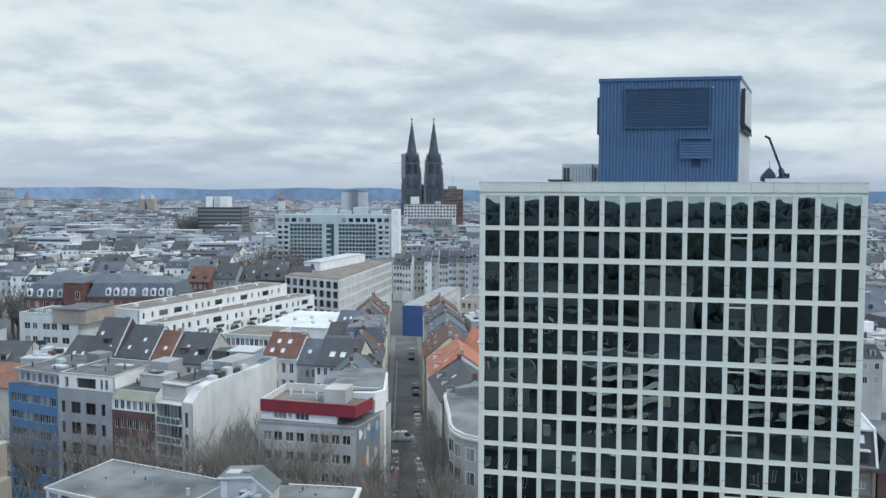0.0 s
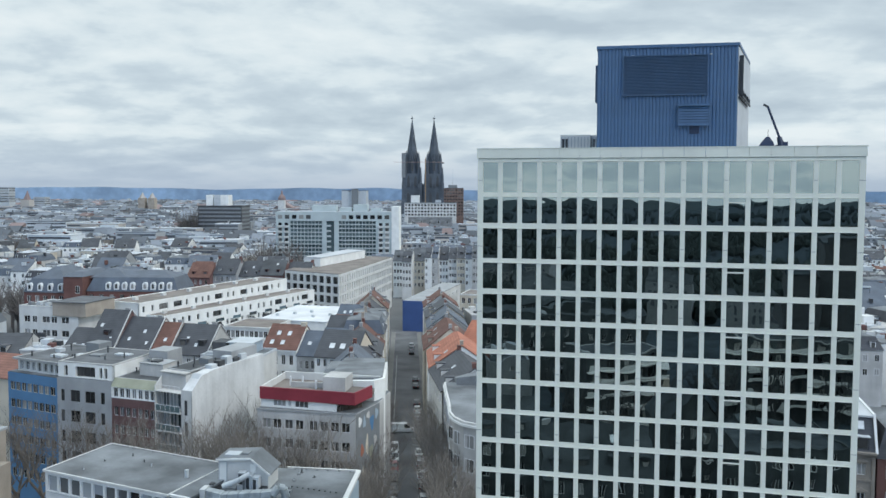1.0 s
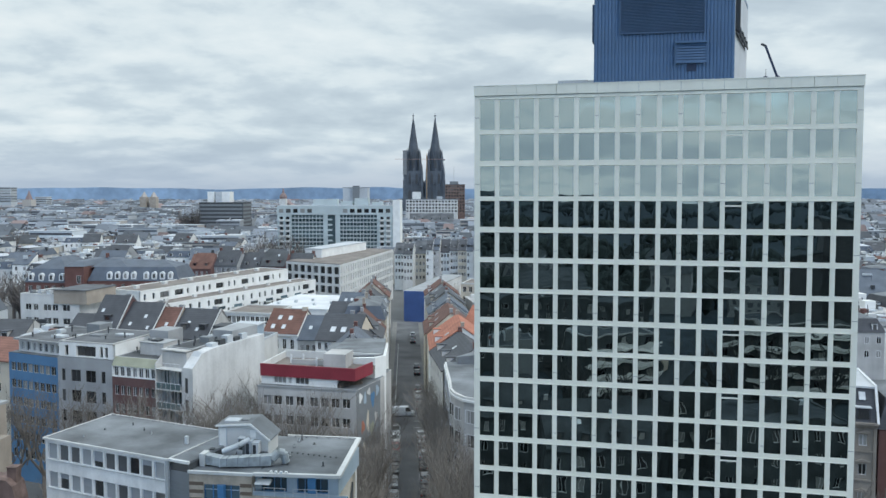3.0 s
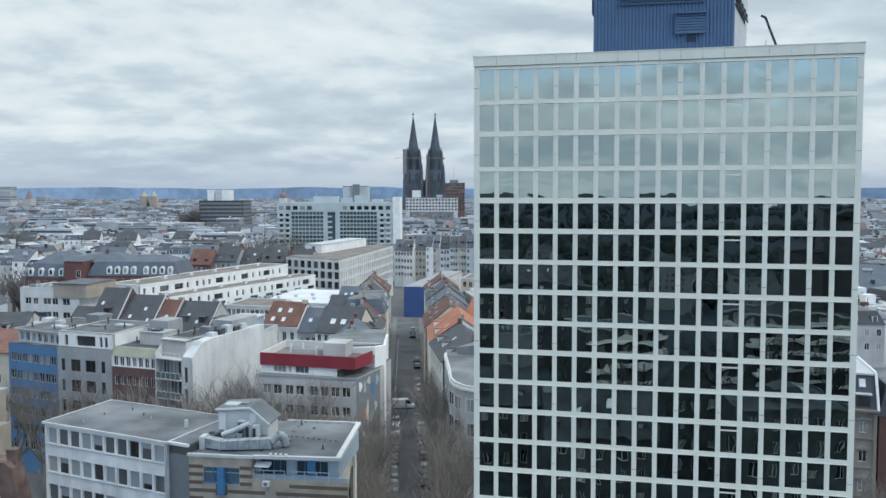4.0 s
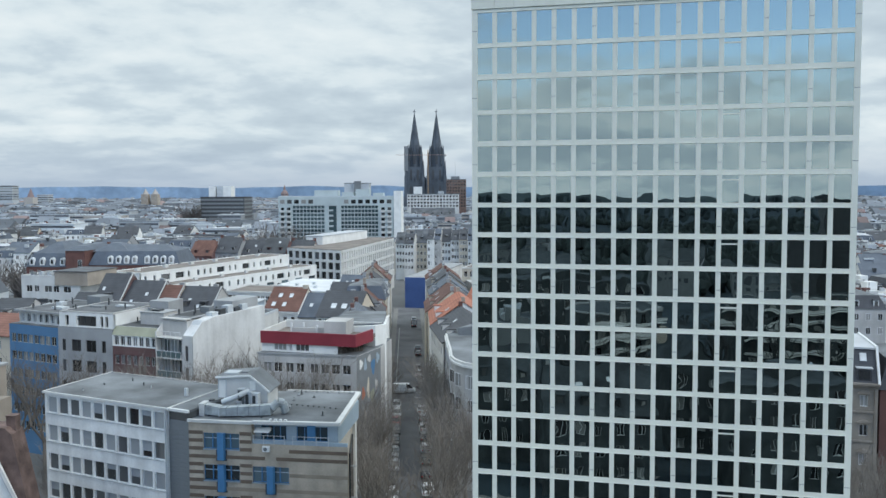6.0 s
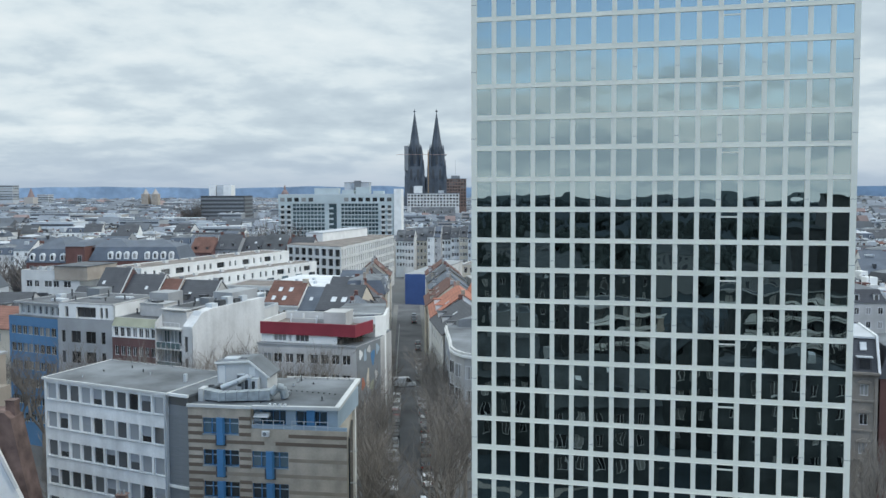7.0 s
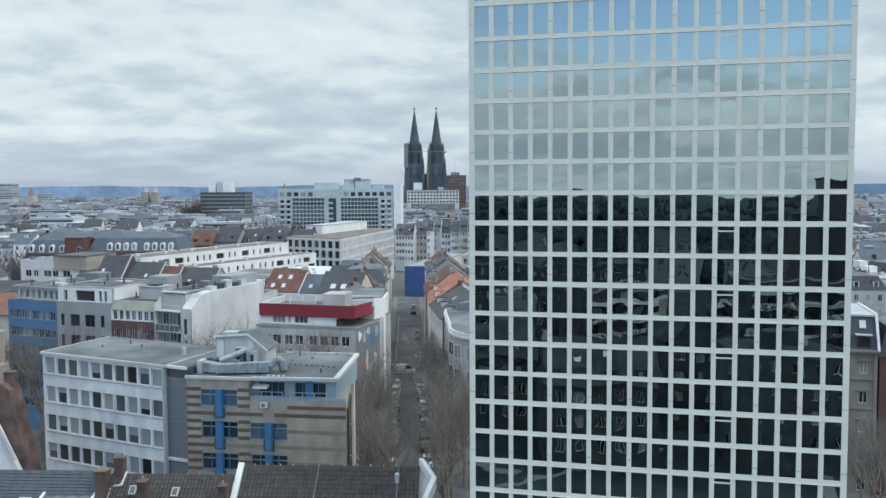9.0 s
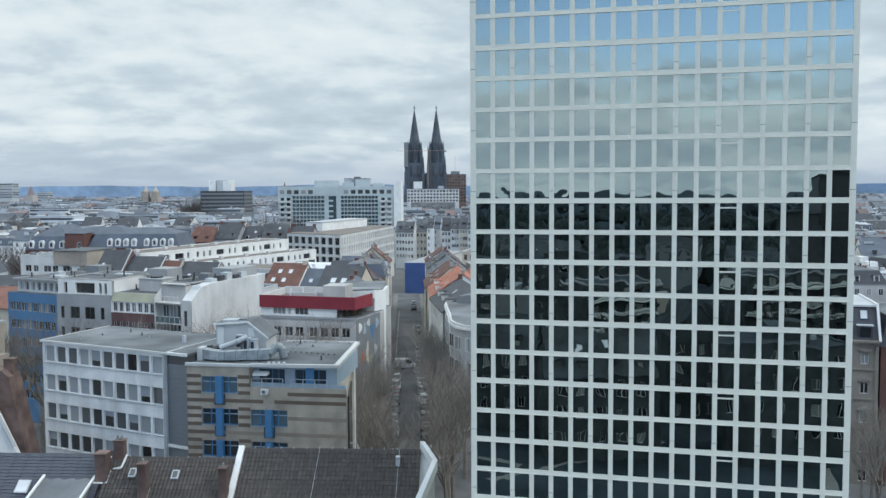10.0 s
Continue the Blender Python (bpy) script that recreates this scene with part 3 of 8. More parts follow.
for a, b, ya, yb in ((-6.2, -4.0, 82, 116), (4.0, 5.6, 64, 112), (-5.6, -4.0, 126, 240), (4.0, 5.4, 122, 240)):
    strip("pavement", PAVING, "concrete slab pavement with a raised kerb", a, b, ya, yb, -0.1, 0.14)
solid("pavement_tower", Geo().box(-5, 40, -13, 20, -0.1, 0.14), PAVING, "concrete slab pavement around the tower", kind="structure")
for y in (112.5, 117.0, 121.0):
    x, _ = axis(y, 1.0)
    solid("road_marking", Geo().prism([(x, y), (x + 1.6, y - 0.1), (x + 1.6, y + 0.25), (x, y + 0.35)], 0.012, 0.022), PAINT, "worn white painted road marking", kind="structure")
strip("road_marking", PAINT, "long worn white edge line", -3.2, -3.05, 124, 200, 0.012, 0.02)

# ---- the office tower ----
PITCH, GLASS_W, TOP = 1.1471, 0.881, 54.746
tower = thing("office_tower", "tall office tower with a pale white grid facade and reflective glass", "office tower", TOWER_AT, bend=UNBENT)
cols = [(i * PITCH, i * PITCH + GLASS_W) for i in range(18)]
XE = cols[-1][1] + 0.32
# the two highest storeys are taller than the others
tops = [TOP, TOP - 3.864] + [TOP - 7.728 - 3.551 * k for k in range(12)]
rows_t = []
for k, t in enumerate(tops):
    rows_t += [(t - 1.742, t), (t - 3.534, t - 2.019)] if k < 2 else [(t - 1.453, t), (t - 3.269, t - 1.758)]
BASE_Z = rows_t[-1][0]
edges = [-0.33] + [v for c in cols for v in c] + [XE]
for i in range(0, len(edges), 2):
    part("mullion", Geo().box(edges[i], edges[i + 1], 0.0, 0.30, BASE_Z, TOP), GRID_WHITE, tower)
    if i % 4 == 0:
        g = Geo()
        for k in range(12):
            z = tops[k] - 1.05
            g.box(edges[i] + 0.01, edges[i + 1] - 0.01, -0.008, 0.0, z, z + 0.025)
        part("joint_covers", g, GATE_GREY, tower, kind="stuff")
levels = [(TOP, 54.95)] + [(b[1], a[0]) for a, b in zip(rows_t, rows_t[1:])]
for a, b in levels:
    part("transom", Geo().box(-0.328, XE - 0.002, 0.012, 0.30, a, b), GRID_WHITE, tower)
    part("transom_lip", Geo().box(0.0, XE - 0.32, -0.03, 0.012, a + 0.02, a + 0.05), GRID_WHITE, tower)
pane_data = {}
rest = Geo()
rng = random.Random(5)
for j, (za, zb) in enumerate(rows_t):
    for i, (xa, xb) in enumerate(cols):
        special = i == 12 and j % 2 == 1
        top = zb - 0.24 if special else zb
        if j < 16:
            key = (j % 2, special)
            if key not in pane_data:
                h = top - za
                pane_data[key] = Geo().box(-GLASS_W / 2, GLASS_W / 2, -0.01, 0.01, -h / 2, h / 2).mesh("glass_pane")
                pane_data[key].materials.append(TOWER_GLASS)
            part("glass_pane", pane_data[key], None, tower,
                 at=pose((xa + xb) / 2, 0.06, (za + top) / 2, rng.gauss(0, 0.06), 0, rng.gauss(0, 0.11) + (1.2 if special else 0)))
        else:
            rest.box(xa, xb, 0.05, 0.07, za, top)
        if special and j < 18:
            part("vent_sash", Geo().box(xa, xb, 0.015, 0.2, top - 0.05, top + 0.03), GRID_WHITE, tower, "narrow opening sash over the pane")
            part("vent_pane", Geo().box(xa, xb, 0.05, 0.07, top + 0.03, zb), TOWER_GLASS, tower)
part("lower_panes", rest, TOWER_GLASS, tower, kind="stuff")
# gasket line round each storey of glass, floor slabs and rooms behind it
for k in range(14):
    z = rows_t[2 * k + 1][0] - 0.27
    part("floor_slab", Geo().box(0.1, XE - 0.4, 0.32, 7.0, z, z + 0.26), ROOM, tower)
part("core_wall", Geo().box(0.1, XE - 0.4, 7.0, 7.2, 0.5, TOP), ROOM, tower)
for i, j in ((2, 9), (3, 9), (2, 10), (6, 18), (7, 18), (14, 19), (15, 19), (16, 18), (9, 20), (10, 20), (13, 21), (14, 21), (4, 22), (5, 22), (12, 17), (1, 8), (2, 8), (8, 12), (15, 15)):
    xa, xb = cols[i]
    za, zb = rows_t[j]
    part("roller_blind", Geo().box(xa, xb, 0.30, 0.33, za + rng.random() * 0.9, zb), BLINDS, tower)
part("ground_floor", Geo().box(-0.28, XE - 0.02, 0.4, 17.6, 0, BASE_Z), GRID_WHITE, tower)
part("entrance_glazing", Geo().box(0.4, XE - 0.7, 0.36, 0.4, 0.2, BASE_Z - 0.4), GLASS, tower)
for x0, x1, nm in ((-0.33, 0.0, "left"), (XE - 0.3, XE, "right")):
    part("side_wall", Geo().box(x0, x1, 0.3, 18.0, BASE_Z, TOP), GRID_WHITE, tower)
g = Geo()
for k in range(14):
    for m in range(14):
        for x in (-0.36, XE):
            g.box(x, x + 0.03, 0.9 + m * 1.2, 1.7 + m * 1.2, tops[k] - 1.5, tops[k])
part("side_panes", g, GLASS, tower, kind="stuff")
part("rear_wall", Geo().box(0.0, XE - 0.3, 17.7, 18.0, BASE_Z, TOP), GRID_WHITE, tower)
part("roof", Geo().box(-0.28, XE - 0.02, 0.02, 17.98, 54.96, 55.12), ROOF_GREY, tower)
xs = [-0.37] + [c[1] + 0.131 for c in cols[:-1]] + [XE + 0.04]
for a, b in zip(xs, xs[1:]):
    part("cornice_panel", Geo().box(a + 0.008, b - 0.008, -0.05, 0.12, 54.975, 55.52), GRID_WHITE, tower)
part("coping", Geo().box(-0.39, XE + 0.06, -0.07, 0.30, 55.52, 55.56), GRID_WHITE, tower)
part("parapet", Geo().box(-0.37, -0.1, 0.3, 18.0, 55.0, 55.55).box(XE - 0.2, XE + 0.04, 0.3, 18.0, 55.0, 55.55).box(-0.1, XE - 0.2, 17.8, 18.0, 55.0, 55.55), GRID_WHITE, tower)

# plant room on the tower's roof, clad in ribbed blue sheet
plant = thing("plant_room", "blue ribbed metal plant room with dark louvres on the tower roof", "plant room", TOWER_AT @ pose(6.26, 3.6, 55.12, 0, 0, 1.9), bend=UNBENT)
PW, PH, PD = 8.11, 6.58, 8.3
part("core", Geo().prism([(0.05, 0.05), (PW - 0.05, 0.05), (PW + 1.5, PD), (0.05, PD)], 0, PH - 0.05), BLUE_METAL, plant)
n = 40
for i in range(n):
    x = i * PW / n
    part("ribbed_sheet", _shared.setdefault("rib", Geo().loft([[(0.0, 0.05, z), (0.0, 0.0, z), (0.06, -0.045, z), (0.14, -0.045, z), (0.2, 0.0, z), (0.2, 0.05, z)] for z in (0, PH - 0.1)]).mesh("ribbed_sheet")), BLUE_METAL, plant, at=pose(x, 0, 0))
part("roof_edge", Geo().prism([(-0.06, -0.10), (PW + 0.06, -0.10), (PW + 1.64, PD + 0.1), (-0.06, PD + 0.1)], PH - 0.1, PH + 0.08), BLUE_METAL, plant)
part("side_cladding", Geo().prism([(PW + 0.005, 0.06), (PW + 0.03, 0.06), (PW + 1.6, PD), (PW + 1.54, PD)], 0.0, PH - 0.12), PALE_METAL, plant, "pale sheet metal side wall")


def louvre(parent, x0, x1, z0, z1, y, n, mat, frame=0.07):
    lv = part("louvre", Geo().box(x0, x1, y, y + 0.03, z0, z1), BLUE_LOUVRE, parent)
    fr = Geo().box(x0 - frame, x1 + frame, y - 0.07, y + 0.02, z1, z1 + frame).box(x0 - frame, x1 + frame, y - 0.07, y + 0.02, z0 - frame, z0)
    fr.box(x0 - frame, x0, y - 0.07, y + 0.02, z0, z1).box(x1, x1 + frame, y - 0.07, y + 0.02, z0, z1)
    part("louvre_frame", fr, mat, lv)
    h = (z1 - z0) / n
    for i in range(n):
        z = z0 + i * h
        part("slat", Geo().loft([[(x, y - 0.06, z + 0.01), (x, y - 0.05, z), (x, y, z + h * 0.8), (x, y - 0.01, z + h * 0.85)] for x in (x0, x1)]), mat, lv)


louvre(plant, 1.58, 6.36, 3.71, 5.97, -0.06, 26, BLUE_LOUVRE)
louvre(plant, 4.83, 6.50, 1.91, 3.01, -0.14, 7, BLUE_METAL)
part("hood", Geo().box(4.76, 6.57, -0.3, -0.05, 3.01, 3.13), BLUE_METAL, plant)
part("hatch", Geo().box(5.42, 5.97, -0.07, 0.0, 1.38, 1.85), CRANE_BLUE, plant)
for x in (2.0, 5.3, 5.6, 6.5):
    part("roof_fitting", Geo().box(x, x + 0.14, -0.10, 0.0, 6.0, 6.06), PALE_METAL, plant)
part("side_louvre", Geo().box(-0.14, 0.05, 0.5, 1.6, 3.4, 5.6), BLUE_LOUVRE, plant)


def side(s, off):
    """A point on the plant room's slanting side wall, s along it and off outwards."""
    return (PW + 0.178 * s + 0.984 * off, 0.984 * s - 0.178 * off)


part("side_sign", Geo().prism([side(0.5, 0.14), side(0.5, 0.26), side(6.6, 0.26), side(6.6, 0.14)], 3.95, 6.0), PALE_METAL, plant, "pale blank sign box on the side wall")
part("sign_edge", Geo().prism([side(0.3, 0.05), side(0.3, 0.28), side(0.5, 0.28), side(0.5, 0.05)], 3.7, 5.95), DARK_METAL, plant)
# dark sheet standing in for the shaded gap behind the sign
part("sign_gap", Geo().prism([side(0.1, 0.03), side(0.1, 0.08), side(6.6, 0.08), side(6.6, 0.03)], 3.75, 5.6), DARK_METAL, plant)
for o in (0.06, 0.24):
    part("sign_rail", Geo().prism([side(0.1, o), side(0.1, o + 0.07), side(6.8, o + 0.07), side(6.8, o)], 3.5, 3.6), DARK_METAL, plant)
for s in (0.8, 2.6, 4.4, 6.2):
    part("sign_bracket", Geo().prism([side(s, 0.02), side(s, 0.3), side(s + 0.08, 0.3), side(s + 0.08, 0.02)], 3.6, 3.95), DARK_METAL, plant)


def rooftop_unit(x, y, z, w, d, h, label):
    u = thing("air_handling_unit", label, "rooftop unit", TOWER_AT @ pose(x, y, z), bend=UNBENT)
    part("housing", Geo().box(0, w, 0, d, 0.15, h), WHITE, u)
    part("plinth", Geo().box(0.1, w - 0.1, 0.1, d - 0.1, 0, 0.15), DARK_METAL, u)
    for i in range(int(w / 0.22)):
        part("rib", Geo().box(0.06 + i * 0.22, 0.12 + i * 0.22, -0.03, 0.0, 0.3, h - 0.15), PALE_METAL, u)
    part("fan_guard", Geo().box(0.05, min(0.5, w * 0.3), -0.02, 0.001, h * 0.35, h * 0.85), DARK_METAL, u)
    return u


rooftop_unit(3.4, 9.5, 55.12, 2.0, 1.6, 1.75, "pale grey ribbed cooling unit on the tower roof")
rooftop_unit(5.45, 9.9, 55.12, 0.75, 1.4, 1.75, "narrow grey cooling unit beside the plant room")
vent = thing("roof_hatch", "dark flat roof hatch behind the parapet", "roof hatch", TOWER_AT @ pose(3.0, 6.0, 55.12), bend=UNBENT)
part("curb", Geo().box(0, 1.2, 0, 1.2, 0, 0.55), GATE_GREY, vent)
part("lid", Geo().box(-0.1, 1.3, -0.1, 1.3, 0.55, 0.65), DARK_METAL, vent)

davit = thing("davit_crane", "deep blue facade-access crane with a raised slim arm", "roof crane", TOWER_AT @ pose(17.0, 7.2, 55.12) @ Matrix.Diagonal((1, 1, 0.9, 1)), bend=UNBENT)
part("plinth", Geo().box(-0.85, 1.0, -0.5, 0.5, 0, 0.8), WHITE, davit, "pale grey plinth")
part("cab", Geo().loft([[(x, y, z) for x, y in ((-1.05, -0.4), (-0.2, -0.4), (-0.2, 0.4), (-1.05, 0.4))] for z in (0.62, 0.9)] + [[(-0.95, -0.35, 1.1), (-0.25, -0.35, 1.1), (-0.25, 0.35, 1.1), (-0.95, 0.35, 1.1)], [(-0.66, -0.2, 1.5), (-0.5, -0.2, 1.5), (-0.5, 0.2, 1.5), (-0.66, 0.2, 1.5)]]), CRANE_BLUE, davit)
part("slew_ring", Geo().tube((0.2, 0, 0.6), (0.2, 0, 0.95), 0.38, 0.3, 12), CRANE_BLUE, davit)
part("mast", Geo().tube((0.25, 0, 0.9), (0.1, 0, 1.5), 0.22, 0.14, 8), CRANE_BLUE, davit)
part("arm", Geo().bar((0.3, 0, 0.9), (-0.62, 0, 3.6), 0.10, 0.13), CRANE_BLUE, davit)
part("arm_tip", Geo().bar((-0.6, 0, 3.55), (-0.86, 0, 3.72), 0.11, 0.14), DARK_METAL, davit)
part("counterweight", Geo().box(0.35, 0.6, -0.2, 0.2, 0.8, 1.15), CRANE_BLUE, davit)
part("antenna", Geo().tube((-0.55, 0, 1.3), (-0.55, 0, 2.0), 0.02, 0.015, 5), DARK_METAL, davit)


# ---- foreground roofs ----
def tiled_slope(parent, x0, x1, y_ridge, z_ridge, run, pitch_deg, tile_w, course, mat, near=300, rng_seed=1):
    """Roof tiles in courses down a slope that faces -y; the tiles nearest the ridge are single pieces."""
    ca, sa = math.cos(radians(pitch_deg)), math.sin(radians(pitch_deg))
    tile = Geo()
    prof = ((0.0, 0.02), (0.2, 0.055), (0.45, 0.06), (0.7, 0.03), (0.85, 0.012), (1.0, 0.02))
    for a, b in zip(prof, prof[1:]):
        tile.poly((a[0] * tile_w, 0, a[1]), (a[0] * tile_w, -course * 1.06, a[1] + 0.03), (b[0] * tile_w, -course * 1.06, b[1] + 0.03), (b[0] * tile_w, 0, b[1]))
        tile.poly((a[0] * tile_w, -course * 1.06, a[1] + 0.03), (a[0] * tile_w, -course * 1.06, 0), (b[0] * tile_w, -course * 1.06, 0), (b[0] * tile_w, -course * 1.06, b[1] + 0.03))
    data = tile.mesh("roof_tile")
    data.materials.append(mat)
    n, m, made, joined = int((x1 - x0) / tile_w), int(run / course), 0, Geo()
    r = random.Random(rng_seed)
    for j in range(m):
        for i in range(n):
            s = j * course
            at = Matrix.Translation((x0 + i * tile_w, y_ridge - s * ca, z_ridge - s * sa + 0.02)) @ Matrix.Rotation(radians(pitch_deg), 4, "X") @ Matrix.Translation((0, 0, r.uniform(0, 0.012)))
            if made < near:
                part("roof_tile", data, None, parent, at=at)
                made += 1
            else:
                k = len(joined.v)
                joined.v.extend(at @ Vector(p) for p in tile.v)
                joined.f.extend(tuple(k + q for q in f) for f in tile.f)
    if joined.f:
        part("lower_tiles", joined, mat, parent, kind="stuff")


def foreground_house(x0, x1, y_ridge, z_ridge, mat, tile_w, course, label, near, pitch=42, wall=CREAM):
    h = thing("terraced_house", label, "house", group="terraced houses below the tower")
    ca, sa = math.cos(radians(pitch)), math.sin(radians(pitch))
    run = 8.5
    ye, ze = y_ridge - run * ca, z_ridge - run * sa
    yb = y_ridge + run * ca
    part("roof", Geo().loft([[(x, ye - 0.3, ze - 0.27), (x, y_ridge, z_ridge - 0.02), (x, yb, ze - 0.27), (x, yb, ze - 0.5), (x, y_ridge, z_ridge - 0.3), (x, ye, ze - 0.5)] for x in (x0 + 0.02, x1 - 0.02)]), mat, h)
    tiled_slope(h, x0, x1, y_ridge, z_ridge, run, pitch, tile_w, course, mat, near, int(abs(x0)))
    part("ridge_cap", Geo().loft([[(x, y_ridge - 0.16, z_ridge - 0.04), (x, y_ridge, z_ridge + 0.11), (x, y_ridge + 0.16, z_ridge - 0.04)] for x in (x0, x1)]), mat, h)
    rows = storeys(ze - 1.6, 4, 3.2, 1.6)
    facade(h, pose(x0, ye + 0.3, 0), x1 - x0, 0, ze - 0.4, spread(max(3, int((x1 - x0) / 2.6)), x1 - x0, 1.1), rows, wall)
    part("side_wall", Geo().loft([[(x, ye + 0.55, 0), (x, ye + 0.55, ze - 0.45), (x, y_ridge, z_ridge - 0.32), (x, yb - 0.1, ze - 0.5), (x, yb - 0.1, 0)] for x in (x0 + 0.05, x1 - 0.05)]), wall, h)
    return h


hB = foreground_house(-16.9, -4.0, 10.2, 20.15, TILE_BROWN, 0.30, 0.34, "terraced house with a dark brown tiled roof and white verges", 300)
part("verge", Geo().loft([[(-4.1, 10.5, 20.2), (-3.75, 10.5, 20.2), (-3.75, 10.5, 20.75), (-4.1, 10.5, 20.75)], [(-3.1, 9.3, 19.1), (-2.75, 9.2, 19.1), (-2.75, 9.2, 19.85), (-3.1, 9.3, 19.85)], [(-4.4, 6.8, 16.6), (-4.0, 6.8, 16.6), (-4.0, 6.8, 17.5), (-4.4, 6.8, 17.5)], [(-4.4, 3.8, 13.6), (-4.0, 3.8, 13.6), (-4.0, 3.8, 14.5), (-4.4, 3.8, 14.5)]]), WHITE, hB, "white painted verge board")
part("gable_wall", Geo().prism([(-4.05, 7.0), (-2.95, 9.2), (-3.9, 10.6), (-4.2, 10.6)], 0, [16.4, 18.9, 20.1, 20.1]), OFFWHITE, hB)
part("verge", Geo().bar((-17.15, 10.3, 20.25), (-17.15, 3.6, 14.2), 0.42, 0.5), WHITE, hB, "white painted verge board")
for x in [-16.2 + 0.95 * i for i in range(12)]:
    part("snow_guard", Geo().box(x, x + 0.06, 10.15, 10.25, 20.2, 20.34), PALE_METAL, hB)
part("cable", Geo().bar((-5.55, 10.2, 20.28), (-5.6, 4.5, 15.2), 0.022, 0.022), PALE_METAL, hB, "thin lightning rod cable")
part("cable", Geo().bar((-11.4, 10.2, 20.28), (-11.6, 4.5, 15.2), 0.022, 0.022), PALE_METAL, hB, "thin lightning rod cable")
part("vent_pipe", Geo().box(-5.75, -5.45, 9.2, 9.6, 19.2, 20.0), PALE_METAL, hB)
part("vent_pipe", Geo().tube((-7.6, 6.9, 17.0), (-7.6, 6.9, 17.7), 0.22, 0.22, 8), GATE_GREY, hB)
hA = foreground_house(-26.3, -17.35, 9.0, 19.85, TILE_BROWN, 0.27, 0.34, "terraced house with a weathered brown tiled roof and skylights", 240, wall=OFFWHITE)
for x, s in ((-24.35, 1.3), (-21.25, 1.4)):
    skylight(hA, Matrix.Translation((x, 9.0 - s * 0.743, 19.85 - s * 0.669 + 0.10)) @ Matrix.Rotation(radians(42), 4, "X"), 0.5, 0.66, GLASS_CURTAIN)
chimney(hA, -23.1, 6.9, 17.9, 0.62, 0.6, 2.3, OLD_BRICK)
chimney(hA, -17.45, 6.9, 17.9, 0.55, 0.6, 2.05, OLD_BRICK)
chimney(hA, -25.7, 9.0, 19.6, 0.72, 0.5, 1.5, OLD_BRICK)
for x, y, z in ((-23.1, 6.9, 20.25), (-17.45, 6.9, 20.0), (-25.85, 9.0, 21.15), (-25.55, 9.0, 21.15)):
    part("chimney_pot", Geo().tube((x, y, z), (x, y, z + 0.32), 0.11, 0.09, 8), GATE_GREY, hA)
for x, y, z in ((-23.1, 6.55, 17.6), (-17.45, 6.55, 17.6)):
    part("flashing", Geo().box(x - 0.36, x + 0.36, y - 0.06, y, z, z + 0.12), PALE_METAL, hA)
    part("flashing", Geo().bar((x + 0.33, y, z + 0.05), (x + 0.33, y + 0.75, z + 0.75), 0.05, 0.12), WHITE, hA)
for i in range(9):
    part("ridge_bolt", Geo().box(-25.0 + i * 0.85, -24.94 + i * 0.85, 8.97, 9.03, 19.92, 20.0), PALE_METAL, hA)
hC = foreground_house(-46.0, -26.6, 9.2, 19.95, TILE_BLACK, 0.97, 0.25, "terraced house with a blue-black tiled roof", 300)
part("chimney", Geo().box(-26.9, -26.12, 7.6, 8.4, 16.8, 20.5), OLD_BRICK, hC)
part("chimney_cap", Geo().box(-26.98, -26.04, 7.52, 8.48, 20.5, 20.6), OLD_BRICK, hC)
part("flashing", Geo().bar((-27.0, 7.52, 18.55), (-26.0, 7.52, 18.55), 0.1, 0.1).bar((-26.0, 7.5, 18.5), (-26.0, 8.3, 19.2), 0.1, 0.14).bar((-26.0, 8.3, 19.25), (-25.3, 8.3, 19.4), 0.1, 0.12).bar((-25.3, 8.3, 19.4), (-25.2, 9.0, 20.1), 0.1, 0.12), WHITE, hC, "white lead flashing")
dorm = part("dormer", Geo().prism([(-30.7, 5.0), (-27.1, 5.0), (-27.1, 7.9), (-30.7, 7.9)], 14.5, [17.75, 17.75, 18.8, 18.8]), ROOF_GREY, hC)
for x in (-30.75, -27.05):
    part("dormer_edge", Geo().bar((x, 4.9, 17.8), (x, 7.95, 18.9), 0.16, 0.14), WHITE, dorm)
skylight(hC, Matrix.Translation((-31.9, 7.25, 18.31)) @ Matrix.Rotation(radians(42), 4, "X"), 0.9, 0.95)

gh = thing("gabled_house", "house with a white gable wall and brown brick chimney", "house", pose(0, 0, 0))
part("gable_wall", Geo().loft([[(-48.5, y, 0), (-42.7, y, 0), (-42.7, y, 13.6), (-46.0, y, 20.7), (-48.5, y, 21.5)] for y in (24.9, 24.4)]), WHITE, gh, "white rendered gable wall")
part("brick_wall", Geo().loft([[(-48.5, y, 0), (-42.3, y, 0), (-42.3, y, 13.0), (-44.1, y, 21.6), (-44.7, y, 22.2), (-48.5, y, 22.4)] for y in (27.0, 25.0)]), OLD_BRICK, gh, "dark brown brick side wall")
chimney(gh, -44.6, 26.2, 22.2, 0.9, 0.8, 0.9, OLD_BRICK)
part("verge", Geo().bar((-43.3, 24.3, 15.2), (-46.1, 24.3, 20.9), 0.4, 0.12), PALE_METAL, gh, "pale metal verge capping")
th = thing("corner_house", "beige rendered corner house with a flat roof", "house", pose(0, 0, 0))
part("wall", Geo().prism([(-75, 45), (-61.6, 45), (-60.8, 50.5), (-75, 52)], 0, 22.3), BEIGE, th)
part("parapet", Geo().prism([(-75.2, 44.8), (-61.4, 44.8), (-60.6, 50.7), (-75.2, 52.2)], 22.3, 22.6), GREY_RENDER, th)
part("side_wing", Geo().prism([(-61.5, 44.0), (-59.4, 44.0), (-59.0, 48.5), (-61.5, 48.5)], 0, 18.8), BEIGE, th)
